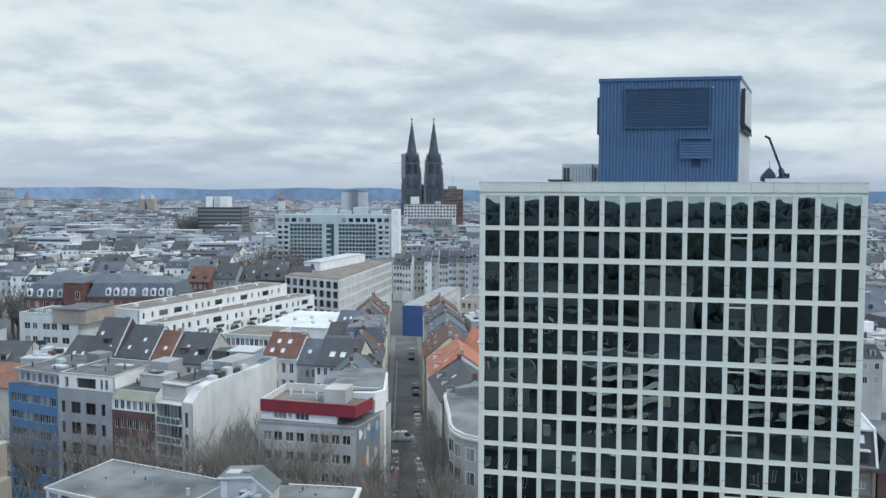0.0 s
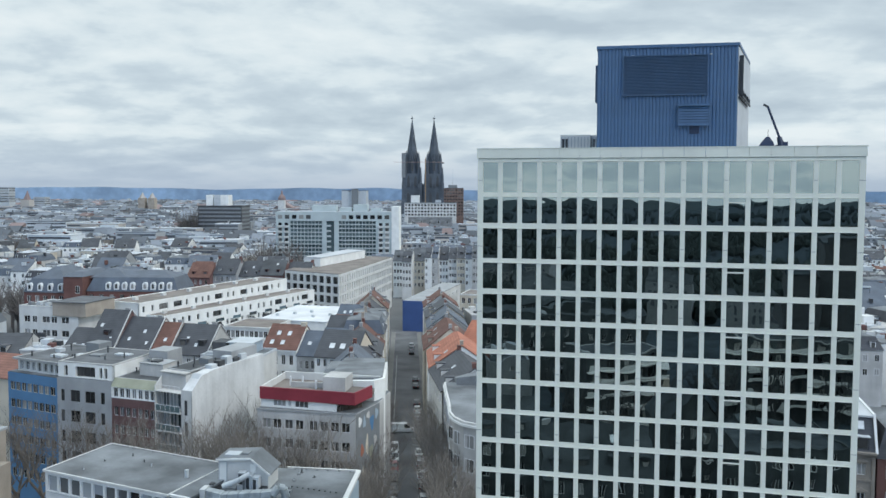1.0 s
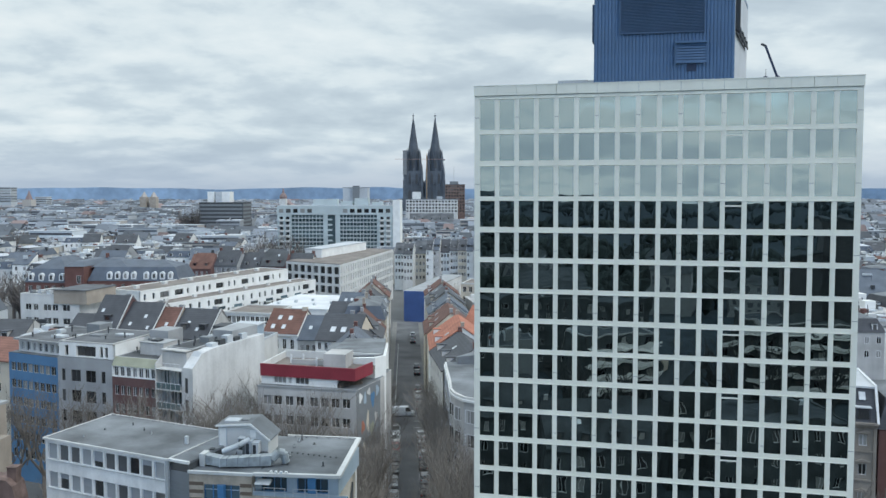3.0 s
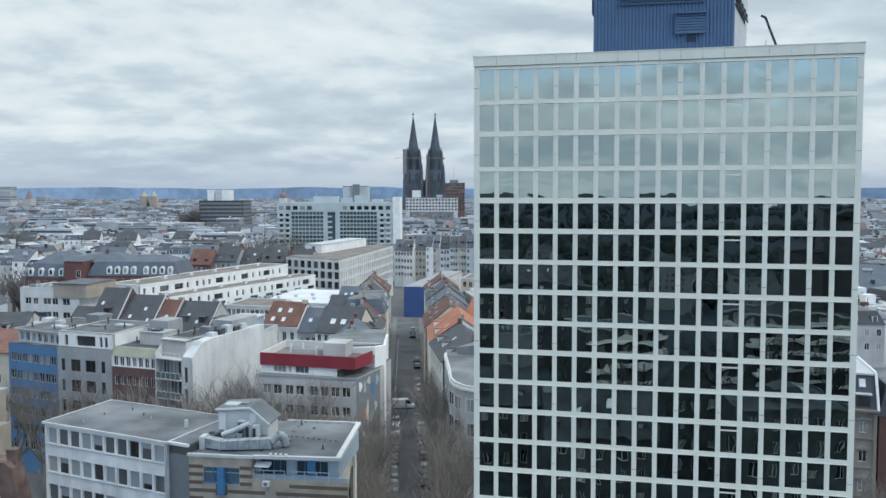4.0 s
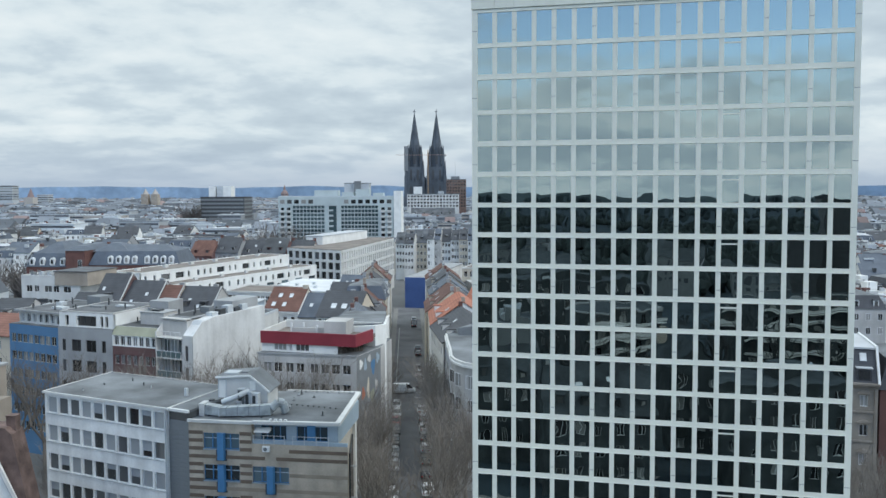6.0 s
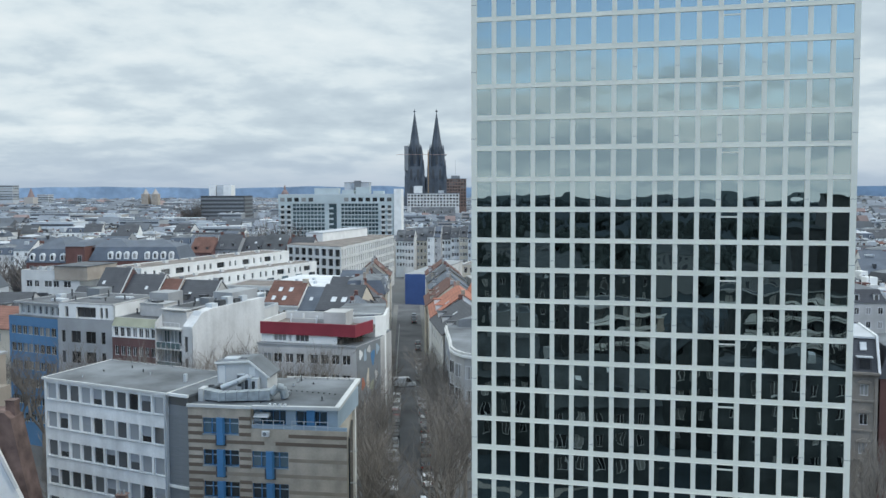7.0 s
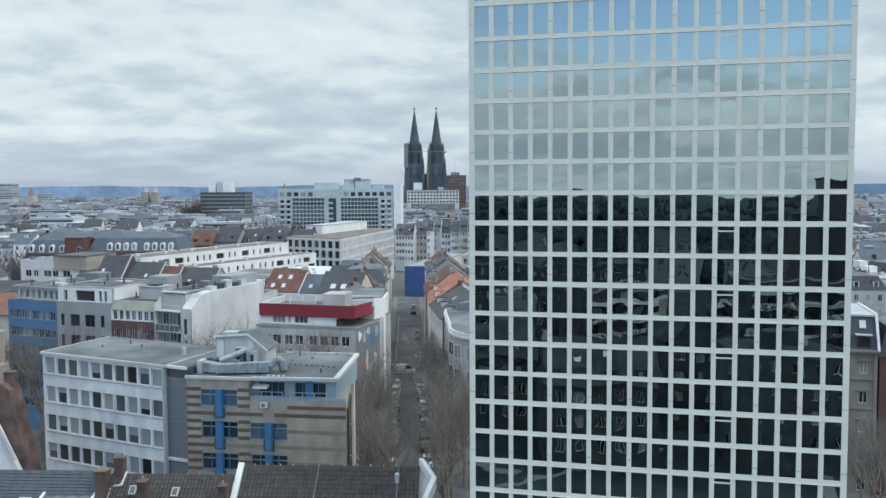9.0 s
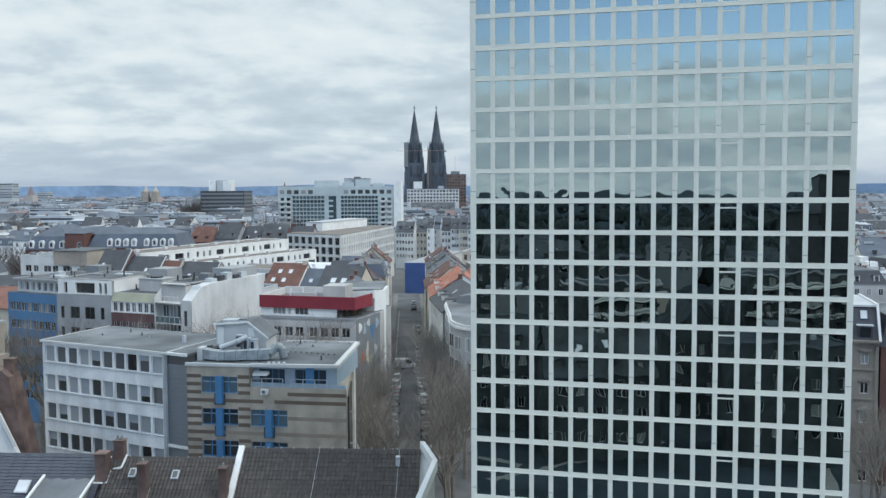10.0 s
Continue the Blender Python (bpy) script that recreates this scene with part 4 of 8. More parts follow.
window(th, pose(-60.5, 43.9, 16.6), 0.9, 1.4, bars=2)
window(th, pose(-60.5, 43.9, 13.4), 0.9, 1.4, bars=2)

# ---- the white office house and its stone-clad neighbour ----
m, w = place((-46.1, 34.1), (-30.4, 28.2))
off = thing("office_building", "white office building with grey-blinded windows and a flat roof", "office building", m)
cs = spread(10, w, 1.38, 0.36)
facade(off, pose(0, 0, 0), w, 0, 23.35, cs, storeys(22.85, 7, 3.05, 1.74), OFFICE_WHITE, glass=pane_glass("blinded_window_glass", (0.022, 0.027, 0.03), (0.33, 0.35, 0.36), 0.34), bars=1, pane=True)
body(off, w, 9.0, 0, 23.3, OFFICE_WHITE)
flat_roof(off, w, 9.0, 23.3, ROOF_GREY, OFFWHITE, lip=0.1, over=0.18, rim_width=0.14)
for i, (a, b) in enumerate(cs):
    for k in range(5):
        z = 22.85 - 3.05 * k - 1.74
        part("sill", _shared.setdefault("office_sill", Geo().box(-0.75, 0.75, -0.1, 0.02, -0.06, 0.0).mesh("sill")), PALE_METAL, off, at=pose((a + b) / 2, 0, z))
        drop = (i * 7 + k * 5) % 11
        if drop in (1, 4, 6):
            h = 0.45 + 0.1 * drop
            part("blind", Geo().box(a + 0.07, b - 0.07, 0.16, 0.18, z + 1.68 - h, z + 1.68), BLINDS, off)
part("downpipe", Geo().tube((w - 0.15, -0.08, 0), (w - 0.15, -0.08, 23.2), 0.07, 0.07, 6), PALE_METAL, off)
part("roof_vent", Geo().box(w - 1.4, w - 1.1, 4, 4.3, 23.4, 24.2), PALE_METAL, off)
m2, w2 = place((-30.35, 28.5), (-27.95, 27.6))
st = thing("stair_tower", "narrow grey ribbed stair block between two offices", "building", m2)
part("wall", Geo().box(0, w2, 0, 9.5, 0, 22.2), GATE_GREY, st)
for i in range(46):
    part("ribbed_panel", _shared.setdefault("strib", Geo().box(0.02, w2 - 0.02, -0.03, 0.0, 0, 0.34).mesh("ribbed_panel")), GATE_GREY, st, at=pose(0, 0, 0.6 + i * 0.45))
part("clerestory", Geo().box(0.1, w2 - 0.1, 0.0, 9.0, 22.2, 23.1), GLASS, st)
part("roof", Geo().box(-0.05, w2 + 0.05, 0.0, 9.2, 23.1, 23.32), ROOF_GREY, st)
part("roof_edge", Geo().box(-0.05, w2 + 0.05, -0.25, 0.0, 23.1, 23.36), WHITE, st)
part("ledge", Geo().box(0, w2, -0.2, 0.0, 14.0, 14.25), WHITE, st)

m, w = place((-27.9, 27.3), (-12.2, 26.0))
sb = thing("striped_stone_building", "tan and brown striped stone building with azure blue window bays", "office building", m)
r1 = storeys(21.3, 6, 3.1, 1.55)
facade(sb, pose(0, 0, 0), 6.3, 0, 22.3, [(1.5, 5.1)], r1, STONE_TAN, frame_mat=BLUE_FRAME, glass=GLASS_BLUE, bars=4, style="plain", pane=True)
facade(sb, pose(6.3, 0, 0), w - 6.3, 0, 20.4, [(0.1, 3.7)], r1[1:], STONE_TAN, frame_mat=BLUE_FRAME, glass=GLASS_BLUE, bars=4, style="plain", pane=True)
part("side_wall", Geo().box(0, 6.3, 0.24, 9.5, 0, 22.25).prism([(6.3, 0.24), (w, 0.24), (w - 1.9, 9.5), (6.3, 9.5)], 0, 20.3), STONE_TAN, sb)
for k, (za, zb) in enumerate(r1):
    for xc, on in ((3.3, True), (8.2, k > 0)):
        if on:
            part("blue_bay", Geo().loft([[(xc - 0.42, -0.0, z), (xc - 0.3, -0.32, z), (xc + 0.3, -0.32, z), (xc + 0.42, -0.0, z)] for z in (za - 1.0, zb + 0.05)]), BLUE_FRAME, sb, "azure blue vertical bay")
            part("grille", Geo().box(xc - 0.55, xc + 0.55, -0.02, 0.0, za - 1.15, za - 0.05), FRAME_DARK, sb)
for k, (za, zb) in enumerate(r1):
    for xa, xb, on in ((1.5, 5.1, True), (6.4, 10.0, k > 0)):
        if on:
            part("transom", Geo().box(xa + 0.06, xb - 0.06, 0.10, 0.15, zb - 0.55, zb - 0.47), PALE_BLUE, sb)
            part("sill", Geo().box(xa - 0.05, xb + 0.05, -0.08, 0.12, za - 0.07, za), PALE_BLUE, sb)
            for q in (0.25, 0.75):
                part("sash", Geo().box(xa + (xb - xa) * q - 0.05, xa + (xb - xa) * q + 0.05, 0.08, 0.15, za, zb), BLUE_FRAME, sb)
for k in range(9):
    part("vent_dot", Geo().tube((8.2 + 0.62 * k, 6.4 - 0.12 * k, 22.4), (8.2 + 0.62 * k, 6.4 - 0.12 * k, 22.52), 0.09, 0.07, 6), DARK_METAL, sb)
for xa, xb in ((6.5, 9.6), (10.4, 13.9)):
    rl = part("terrace_rail", Geo().box(xa, xb, -0.02, 0.02, 21.2, 21.25).box(xa, xb, -0.02, 0.02, 20.8, 20.84), PALE_METAL, sb)
    for q in range(4):
        part("rail_post", Geo().box(xa + (xb - xa) * q / 3 - 0.03, xa + (xb - xa) * q / 3 + 0.03, -0.03, 0.03, 20.4, 21.25), PALE_METAL, rl)
z, i = 1.0, 0
while z < 21.9:
    hgt = 0.34
    spans = [(0.0, 1.45), (5.15, 6.3)]
    inside = any(a - 0.2 < z + hgt and z < b + 0.1 for a, b in r1)
    if not inside:
        spans = [(0.0, 2.85), (3.75, 6.3)]
    if z < 20.0:
        spans = spans[:1] + ([(5.15, 6.35), (10.05, w)] if inside else [(3.75, 7.65), (8.75, w)])
    for a, b in spans:
        if z > 18.7 or b < 6.7 or i % 2:
            part("dark_stone_course", Geo().box(a + 0.003, b - 0.003, -0.025, 0.0, z, z + hgt), STONE_DARK if (z > 18.7 or b < 6.7) else STONE_MID, sb)
    z += 0.775
    i += 1
# set-back top floor in pale blue
top = [(0.6, 3.2), (4.2, 7.3)]
facade(sb, pose(6.3, 0.9, 0), w - 6.3 - 1.2, 20.3, 22.3, top, [(20.5, 21.95)], PALE_BLUE, frame_mat=BLUE_FRAME, glass=GLASS_BLUE, bars=4, style="plain", name="set_back_wall", pane=True)
part("set_back_side", Geo().box(6.3, w - 1.2, 1.14, 9.5, 20.3, 22.25), PALE_BLUE, sb)
part("blue_bay", Geo().box(11.6, 12.4, 0.75, 0.95, 20.35, 22.1), BLUE_FRAME, sb, "azure blue vertical bay")
part("terrace_rail", Geo().box(6.4, w, 0.05, 0.12, 20.4, 20.75), PALE_BLUE, sb)
part("roof", Geo().prism([(0.0, 0.1), (w - 1.3, 0.95), (w - 1.9, 11.5), (0.0, 11.5)], 22.28, 22.42), ROOF_GREY, sb)
part("parapet", Geo().bar((-0.1, 0.0, 22.45), (6.4, 0.0, 22.42), 0.25, 0.28).bar((6.4, 0.2, 22.42), (w - 0.9, 0.55, 22.42), 0.35, 0.3).bar((w - 1.05, 0.5, 22.42), (w - 1.7, 11.6, 22.42), 0.5, 0.32).bar((6.0, 11.6, 22.42), (w - 1.7, 11.6, 22.42), 0.22, 0.28), OFFWHITE, sb)
part("rear_wall", Geo().prism([(0, 9.5), (w - 1.6, 9.5), (w - 1.95, 11.5), (0, 11.5)], 0, 22.2), OFFWHITE, sb)
part("blue_glazing", Geo().prism([(w - 0.3, 1.3), (w - 0.05, 1.3), (w - 1.2, 7.0), (w - 1.5, 7.0)], 0, 19.4), GLASS_BLUE, sb, "dark blue glazed side stair")
for k in range(6):
    part("railing", Geo().box(w - 0.9, w - 0.2, 4.5, 4.56, 3.2 * k + 0.9, 3.2 * k + 1.0), PALE_METAL, sb)
ac = part("wall_unit", Geo().box(7.5, 8.2, -0.33, -0.03, 19.75, 20.25), FRAME_WHITE, sb, "white air-conditioning unit on the wall")
part("fan_guard", Geo().tube((7.8, -0.35, 20.0), (7.8, -0.33, 20.0), 0.19, 0.19, 12), GATE_GREY, ac)
for x in (8.0, 8.5, 9.0, 9.5):
    part("roof_lamp", Geo().box(x, x + 0.22, 0.25, 0.5, 22.6, 22.75), FRAME_WHITE, sb)
part("awning", Geo().prism([(6.5, 0.1), (8.0, 0.1), (8.0, 0.9), (6.5, 0.9)], 21.45, [21.5, 21.5, 21.75, 21.75]), WHITE, sb)
# plant on the shared roof
lift = thing("lift_house", "off-white rooftop lift house with a shallow pitched roof", "rooftop structure", m @ pose(0.75, 5.2, 22.4) @ Matrix.Diagonal((0.86, 1, 0.92, 1)))
part("wall", Geo().loft([[(0, y, 0), (6.2, y, 0), (6.2, y, 1.9), (4.1, y, 3.5), (0, y, 3.25)] for y in (0.0, 3.0)]), OFFWHITE, lift)
part("roof", Geo().loft([[(-0.2, y, 3.2), (4.1, y, 3.5), (6.5, y, 1.72), (6.5, y, 1.86), (4.1, y, 3.66), (-0.2, y, 3.36)] for y in (-0.2, 3.2)]), ROOF_GREY, lift)
part("barge_board", Geo().bar((-0.22, -0.25, 3.28), (4.1, -0.25, 3.58), 0.06, 0.2).bar((4.1, -0.25, 3.58), (6.54, -0.25, 1.78), 0.06, 0.2), WHITE, lift)
part("door", Geo().box(0.15, 1.0, -0.05, 0.0, 0.6, 3.0), WHITE, lift, "white metal door")
part("door_frame", Geo().box(0.06, 0.15, -0.07, 0.0, 0.5, 3.08).box(1.0, 1.09, -0.07, 0.0, 0.5, 3.08).box(0.15, 1.0, -0.07, 0.0, 3.0, 3.08), PALE_METAL, lift)
part("wall_panel", Geo().box(4.0, 4.7, -0.05, 0.0, 1.9, 2.9), WHITE, lift)
part("roof_hatch", Geo().box(0.5, 2.2, 0.6, 1.8, 3.36, 3.62), PALE_METAL, lift)
part("roof_hatch", Geo().box(2.5, 3.4, 0.9, 1.7, 3.5, 3.72), GATE_GREY, lift)
for i, (x, hh, mm) in enumerate(((2.9, 2.2, GATE_GREY), (3.75, 1.9, PALE_METAL), (4.6, 1.75, FRAME_WHITE))):
    cu = part("condenser", Geo().box(x, x + 0.78, -0.95, -0.2, 0.2, hh), mm, lift, "upright condenser cabinet with a dark grille")
    part("grille", Geo().box(x + 0.12, x + 0.5, -0.98, -0.95, 0.45, hh - 0.2), DARK_METAL, cu)
    part("top_cap", Geo().box(x - 0.04, x + 0.82, -1.0, -0.16, hh, hh + 0.06), PALE_METAL, cu)
for i in range(5):
    part("cable", Geo().tube((2.6 + 0.5 * i, -1.2, 0.15), (2.5 + 0.62 * i, -0.4, 0.5 + 0.2 * (i % 3)), 0.06, 0.06, 5), DARK_METAL, lift)
part("cable_tray", Geo().box(1.2, 5.4, -1.5, -1.2, 0.1, 0.22), DARK_METAL, lift)
duct = thing("ventilation_duct", "long dull green-grey ventilation duct on a flat roof", "duct", m @ pose(0.35, 1.2, 22.42) @ Matrix.Diagonal((0.88, 1, 0.95, 1)))
part("duct_run", Geo().loft([[(x, y0, 0.15), (x, y0 + 0.9, 0.15), (x, y0 + 0.9, z1), (x, y0, z1)] for x, y0, z1 in ((2.6, 0.0, 1.0), (8.1, 0.9, 1.2))]), DUCT_METAL, duct)
part("duct_run", Geo().loft([[(x, y0, 0.15), (x, y0 + 0.9, 0.15), (x, y0 + 0.9, z1), (x, y0, z1)] for x, y0, z1 in ((0.6, 0.5, 1.15), (2.5, 0.1, 1.05))]), DUCT_METAL, duct)
part("flange", Geo().box(2.5, 2.6, -0.04, 0.98, 0.1, 1.1), PALE_METAL, duct)
part("duct_end", Geo().box(0.0, 0.6, 0.35, 1.5, 0.0, 1.3), OFFWHITE, duct, "white painted duct end box")
part("duct_pipe", Geo().tube((1.9, 2.0, 1.0), (3.6, 2.6, 1.55), 0.3, 0.3, 10).tube((3.6, 2.6, 1.55), (4.5, 3.4, 1.95), 0.3, 0.3, 10), PALE_METAL, duct)
part("duct_elbow", Geo().tube((8.1, 1.35, 0.75), (8.7, 1.6, 1.35), 0.45, 0.45, 10).tube((8.7, 1.6, 1.35), (9.2, 1.9, 1.15), 0.45, 0.45, 10).tube((9.2, 1.9, 1.15), (9.4, 2.1, 0.2), 0.45, 0.45, 10), DUCT_METAL, duct)
for x in (0.4, 2.4, 4.4, 6.6):
    part("support", Geo().box(x + 0.6, x + 0.72, 0.4, 1.2, 0, 0.15), DARK_METAL, duct)
for i in range(4):
    part("band", Geo().box(3.3 + 1.2 * i, 3.35 + 1.2 * i, 0.08 + 0.196 * i, 1.06 + 0.196 * i, 0.14, 1.07 + 0.045 * i), GATE_GREY, duct)
for i in range(7):
    part("pipe", Geo().tube((0.2 + i * 0.42, 1.15 + 0.1 * (i % 3), 0), (0.2 + i * 0.42, 1.15 + 0.1 * (i % 3), 0.8 + 0.15 * (i % 2)), 0.1, 0.1, 6), DARK_METAL, duct)
for i, (x, y, w0, d0, h) in enumerate(((0.1, 2.4, 0.5, 0.5, 1.1), (3.2, 2.9, 0.6, 0.4, 0.9), (4.2, 2.4, 0.35, 0.35, 0.6), (5.6, 3.2, 0.9, 0.7, 0.5), (6.9, 2.6, 0.5, 0.5, 0.35), (8.8, 3.4, 0.6, 0.5, 0.3))):
    part("roof_box", Geo().box(x, x + w0, y, y + d0, 0, h), (DARK_METAL, FRAME_WHITE, GATE_GREY)[i % 3], duct)
for a, b, c in ((0.6, 6.4, 2.1), (1.4, 5.2, 1.5), (2.8, 7.4, 2.5)):
    part("pipe_run", Geo().tube((a, c, 0.22), (b, c + 0.35, 0.28), 0.07, 0.07, 6), DARK_METAL, duct)
fit = random.Random(12)
for mm, x0, x1, y0, y1, z, n in ((PLAN[off.name][0], 2.0, 15.0, 1.5, 8.0, 23.32, 5), (PLAN[sb.name][0], 7.5, 13.0, 2.6, 10.5, 22.43, 6)):
    for i in range(n):
        x, y, h = fit.uniform(x0, x1), fit.uniform(y0, y1), fit.uniform(0.15, 0.5)
        v = thing("roof_drain_vent", "small grey vent pipe on a flat roof", "roof vent", mm @ pose(x, y, z), "vents on the flat roofs")
        part("pipe", Geo().tube((0, 0, 0), (0, 0, h), 0.07, 0.07, 6), PALE_METAL if i % 2 else DARK_METAL, v)
        part("collar", Geo().tube((0, 0, 0), (0, 0, 0.04), 0.2, 0.14, 8), ROOF_DARK, v)
        part("cap", Geo().tube((0, 0, h), (0, 0, h + 0.08), 0.12, 0.05, 6), GATE_GREY, v)
for mm, x0, x1, y, z in ((PLAN[off.name][0], 0.5, 15.8, 8.7, 23.5), (PLAN[sb.name][0], 7.0, 13.2, 11.2, 22.6)):
    rail = thing("lightning_conductor", "thin metal lightning conductor along a roof edge", "conductor", mm)
    part("wire", Geo().tube((x0, y, z), (x1, y, z), 0.02, 0.02, 4), DARK_METAL, rail)
    for i in range(6):
        x = x0 + (x1 - x0) * i / 5
        part("holder", Geo().box(x - 0.06, x + 0.06, y - 0.06, y + 0.06, z - 0.18, z), GATE_GREY, rail)



# ---- the row along the cross street ----
m, w = place((-80.5, 82.3), (-69.4, 77.9))
bb = thing("blue_office_building", "bright blue fronted office building with window strips", "office building", m)
facade(bb, pose(0, 0, 0), w, 0, 22.0, spread(8, w, 1.2, 0.5), storeys(20.4, 6, 3.0, 1.45), BLUE_RENDER, frame_mat=CREAM, pane=True)
body(bb, w, 13, 0, 21.9, GREY_RENDER)
part("terrace", Geo().box(0.05, w - 0.05, 0.25, 12.9, 21.9, 22.05), ROOF_GREY, bb)
facade(bb, pose(0.9, 1.3, 0), w - 1.4, 22.05, 24.2, spread(7, w - 1.4, 0.85, 0.5), [(22.3, 23.75)], OFFWHITE, name="set_back_wall")
part("set_back_side", Geo().box(0.9, w - 0.5, 1.54, 13, 22.05, 24.15), OFFWHITE, bb)
flat_roof(bb, w + 0.1, 12.2, 24.2, ROOF_MID, GREY_RENDER, 0.5, 0.9, 0.2, 0.2)
for x, y, a, b, c in ((5.5, 4, 2.6, 1.5, 0.35), (9, 6, 2, 1.4, 0.3), (3.0, 7, 1.2, 1.2, 0.6)):
    part("roof_light", Geo().box(x, x + a, y, y + b, 24.28, 24.28 + c), PALE_METAL, bb)

for x, y, h in ((2.2, 3.0, 0.9), (4.4, 9.2, 1.3), (7.4, 3.2, 0.7), (8.2, 9.8, 1.1), (10.4, 4.4, 0.8)):
    part("vent_pipe", Geo().tube((x, y, 24.25), (x, y, 24.25 + h), 0.13, 0.13, 6), DARK_METAL, bb)
part("plant_box", Geo().box(7.6, 10.8, 9.6, 12.4, 24.25, 25.9), GATE_GREY, bb)

m, w = place((-69.4, 77.9), (-58.9, 75.2))
gbld = thing("grey_apartment_building", "grey rendered apartment building with a white penthouse", "apartment building", m)
facade(gbld, pose(0, 0, 0), w, 0, 22.3, [(0.75, 1.5), (2.7, 4.6), (5.6, 7.6), (8.7, 9.5)], storeys(20.3, 6, 3.4, 1.95), GREY_RENDER, frame_mat=FRAME_DARK, glass=GLASS_DARK, pane=True)
body(gbld, w, 12, 0, 22.2, GREY_RENDER)
facade(gbld, pose(0, 0.35, 0), w, 22.3, 24.75, [(1.2, 1.9), (3.5, 7.4), (8.2, 8.8), (9.2, 9.8)], [(22.5, 24.2)], WHITE, frame_mat=FRAME_DARK, glass=GLASS_DARK, bars=3, depth=0.5, name="penthouse_wall")
part("penthouse_side", Geo().box(0, w, 0.85, 12, 22.3, 24.7), WHITE, gbld)
flat_roof(gbld, w, 11.6, 24.75, ROOF_MID, GREY_WEATHER, 0, 0.35, 0.15)
part("roof_light", Geo().box(2, 4.4, 5, 6.6, 24.8, 25.1), GATE_GREY, gbld)
part("roof_light", Geo().box(5.6, 8.6, 7.0, 8.2, 24.8, 25.05), PALE_METAL, gbld)
for x, y, h in ((1.0, 3.0, 0.8), (3.1, 8.4, 1.2), (6.6, 3.6, 0.6), (9.0, 5.4, 1.0)):
    part("vent_pipe", Geo().tube((x, y, 24.8), (x, y, 24.8 + h), 0.12, 0.12, 6), DARK_METAL, gbld)

m, w = place((-58.9, 75.2), (-50.4, 72.8))
bk = thing("brick_apartment_building", "red-brown brick apartment building with a white top window band", "apartment building", m)
facade(bk, pose(0, 0, 0), w, 0, 19.7, spread(7, w, 0.85, 0.45), storeys(18.3, 5, 2.95, 1.5), BROWN_BRICK, pane=True)
facade(bk, pose(0, -0.02, 0), w, 19.7, 21.5, spread(7, w, 0.9, 0.35), [(19.85, 21.35)], WHITE, depth=0.26, name="top_wall")
body(bk, w, 12, 0, 21.4, GREY_RENDER)
part("fascia", Geo().loft([[(x, -0.1, 21.5), (x, 1.2, 21.5), (x, 1.2, 22.75), (x, 0.75, 22.75)] for x in (0, w)]), GREEN_GREY, bk)
flat_roof(bk, w, 11, 22.65, ROOF_DARK, GREY_RENDER, 0, 1.0, 0.12)
lb = part("lift_box", Geo().box(2.6, 7.2, 3.6, 7.0, 22.7, 24.7), GREY_WEATHER, bk)
part("coping", Geo().box(2.5, 7.3, 3.5, 7.1, 24.7, 24.82), GREY_RENDER, lb)
part("hatch", Geo().box(4.2, 5.6, 4.4, 5.8, 24.82, 25.1), DARK_METAL, lb)
for x in (0.8, 1.5, 7.8):
    part("vent_pipe", Geo().tube((x, 5.0, 22.7), (x, 5.0, 23.6), 0.12, 0.12, 6), DARK_METAL, bk)
part("lift_box", Geo().box(1.2, 5.0, 7.6, 11.5, 22.7, 26.0), GREY_RENDER, bk)
part("roof_vent", Geo().box(3.4, 3.9, 4.5, 5.0, 24.9, 25.3), GATE_GREY, bk)

m, w = place((-50.4, 72.8), (-44.0, 70.4))
bal = thing("balcony_apartment_building", "pale apartment building with glazed balconies and a tall blank party wall", "apartment building", m)
facade(bal, pose(0, 0.9, 0), 4.9, 0, 21.6, [(0.35, 1.6), (1.75, 3.1), (3.25, 4.6)], storeys(21.2, 6, 3.1, 2.5), GREY_WEATHER, frame_mat=FRAME_WHITE, glass=GLASS_CURTAIN, bars=2, style="plain")
facade(bal, pose(4.9, 0, 0), w - 4.9, 0, 22.2, [(0.55, 1.2)], storeys(20.6, 6, 3.4, 2.4), OFFWHITE, frame_mat=FRAME_DARK, bars=1)
part("party_wall", Geo().loft([[(x, 0.24, 0), (x, 18.6, 0), (x, 18.6, 24.4), (x, 5.0, 24.4), (x, 2.4, 24.0), (x, 0.24, 22.1)] for x in (4.9, w)]), PARTY_WALL, bal, "large weathered off-white blank party wall")
part("side_wall", Geo().box(0, 4.9, 1.14, 18.6, 0, 24.2), GREY_WEATHER, bal)
for k in range(6):
    z = 18.55 - 3.1 * k
    bc = part("balcony", Geo().box(0.0, 4.88, -0.35, 0.9, z - 0.18, z), OFFWHITE, bal)
    part("railing", Geo().box(0.02, 4.86, -0.33, -0.29, z + 0.05, z + 0.95), RAIL_GLASS, bc)
    part("handrail", Geo().box(0.0, 4.88, -0.36, -0.27, z + 0.98, z + 1.05), FRAME_WHITE, bc)
    for i in range(6):
        part("post", Geo().box(0.03 + i * 0.96, 0.07 + i * 0.96, -0.36, -0.33, z, z + 1.05), FRAME_WHITE, bc)
facade(bal, pose(0.0, 1.9, 0), 4.9, 21.65, 24.3, [(0.3, 1.5), (1.7, 2.9), (3.1, 4.5)], [(21.75, 24.1)], GREY_RENDER, frame_mat=FRAME_WHITE, glass=GLASS_DARK, name="penthouse_wall")
part("roof_slab", Geo().box(-0.2, 4.9, 0.9, 2.3, 24.35, 24.52), GREY_WEATHER, bal)
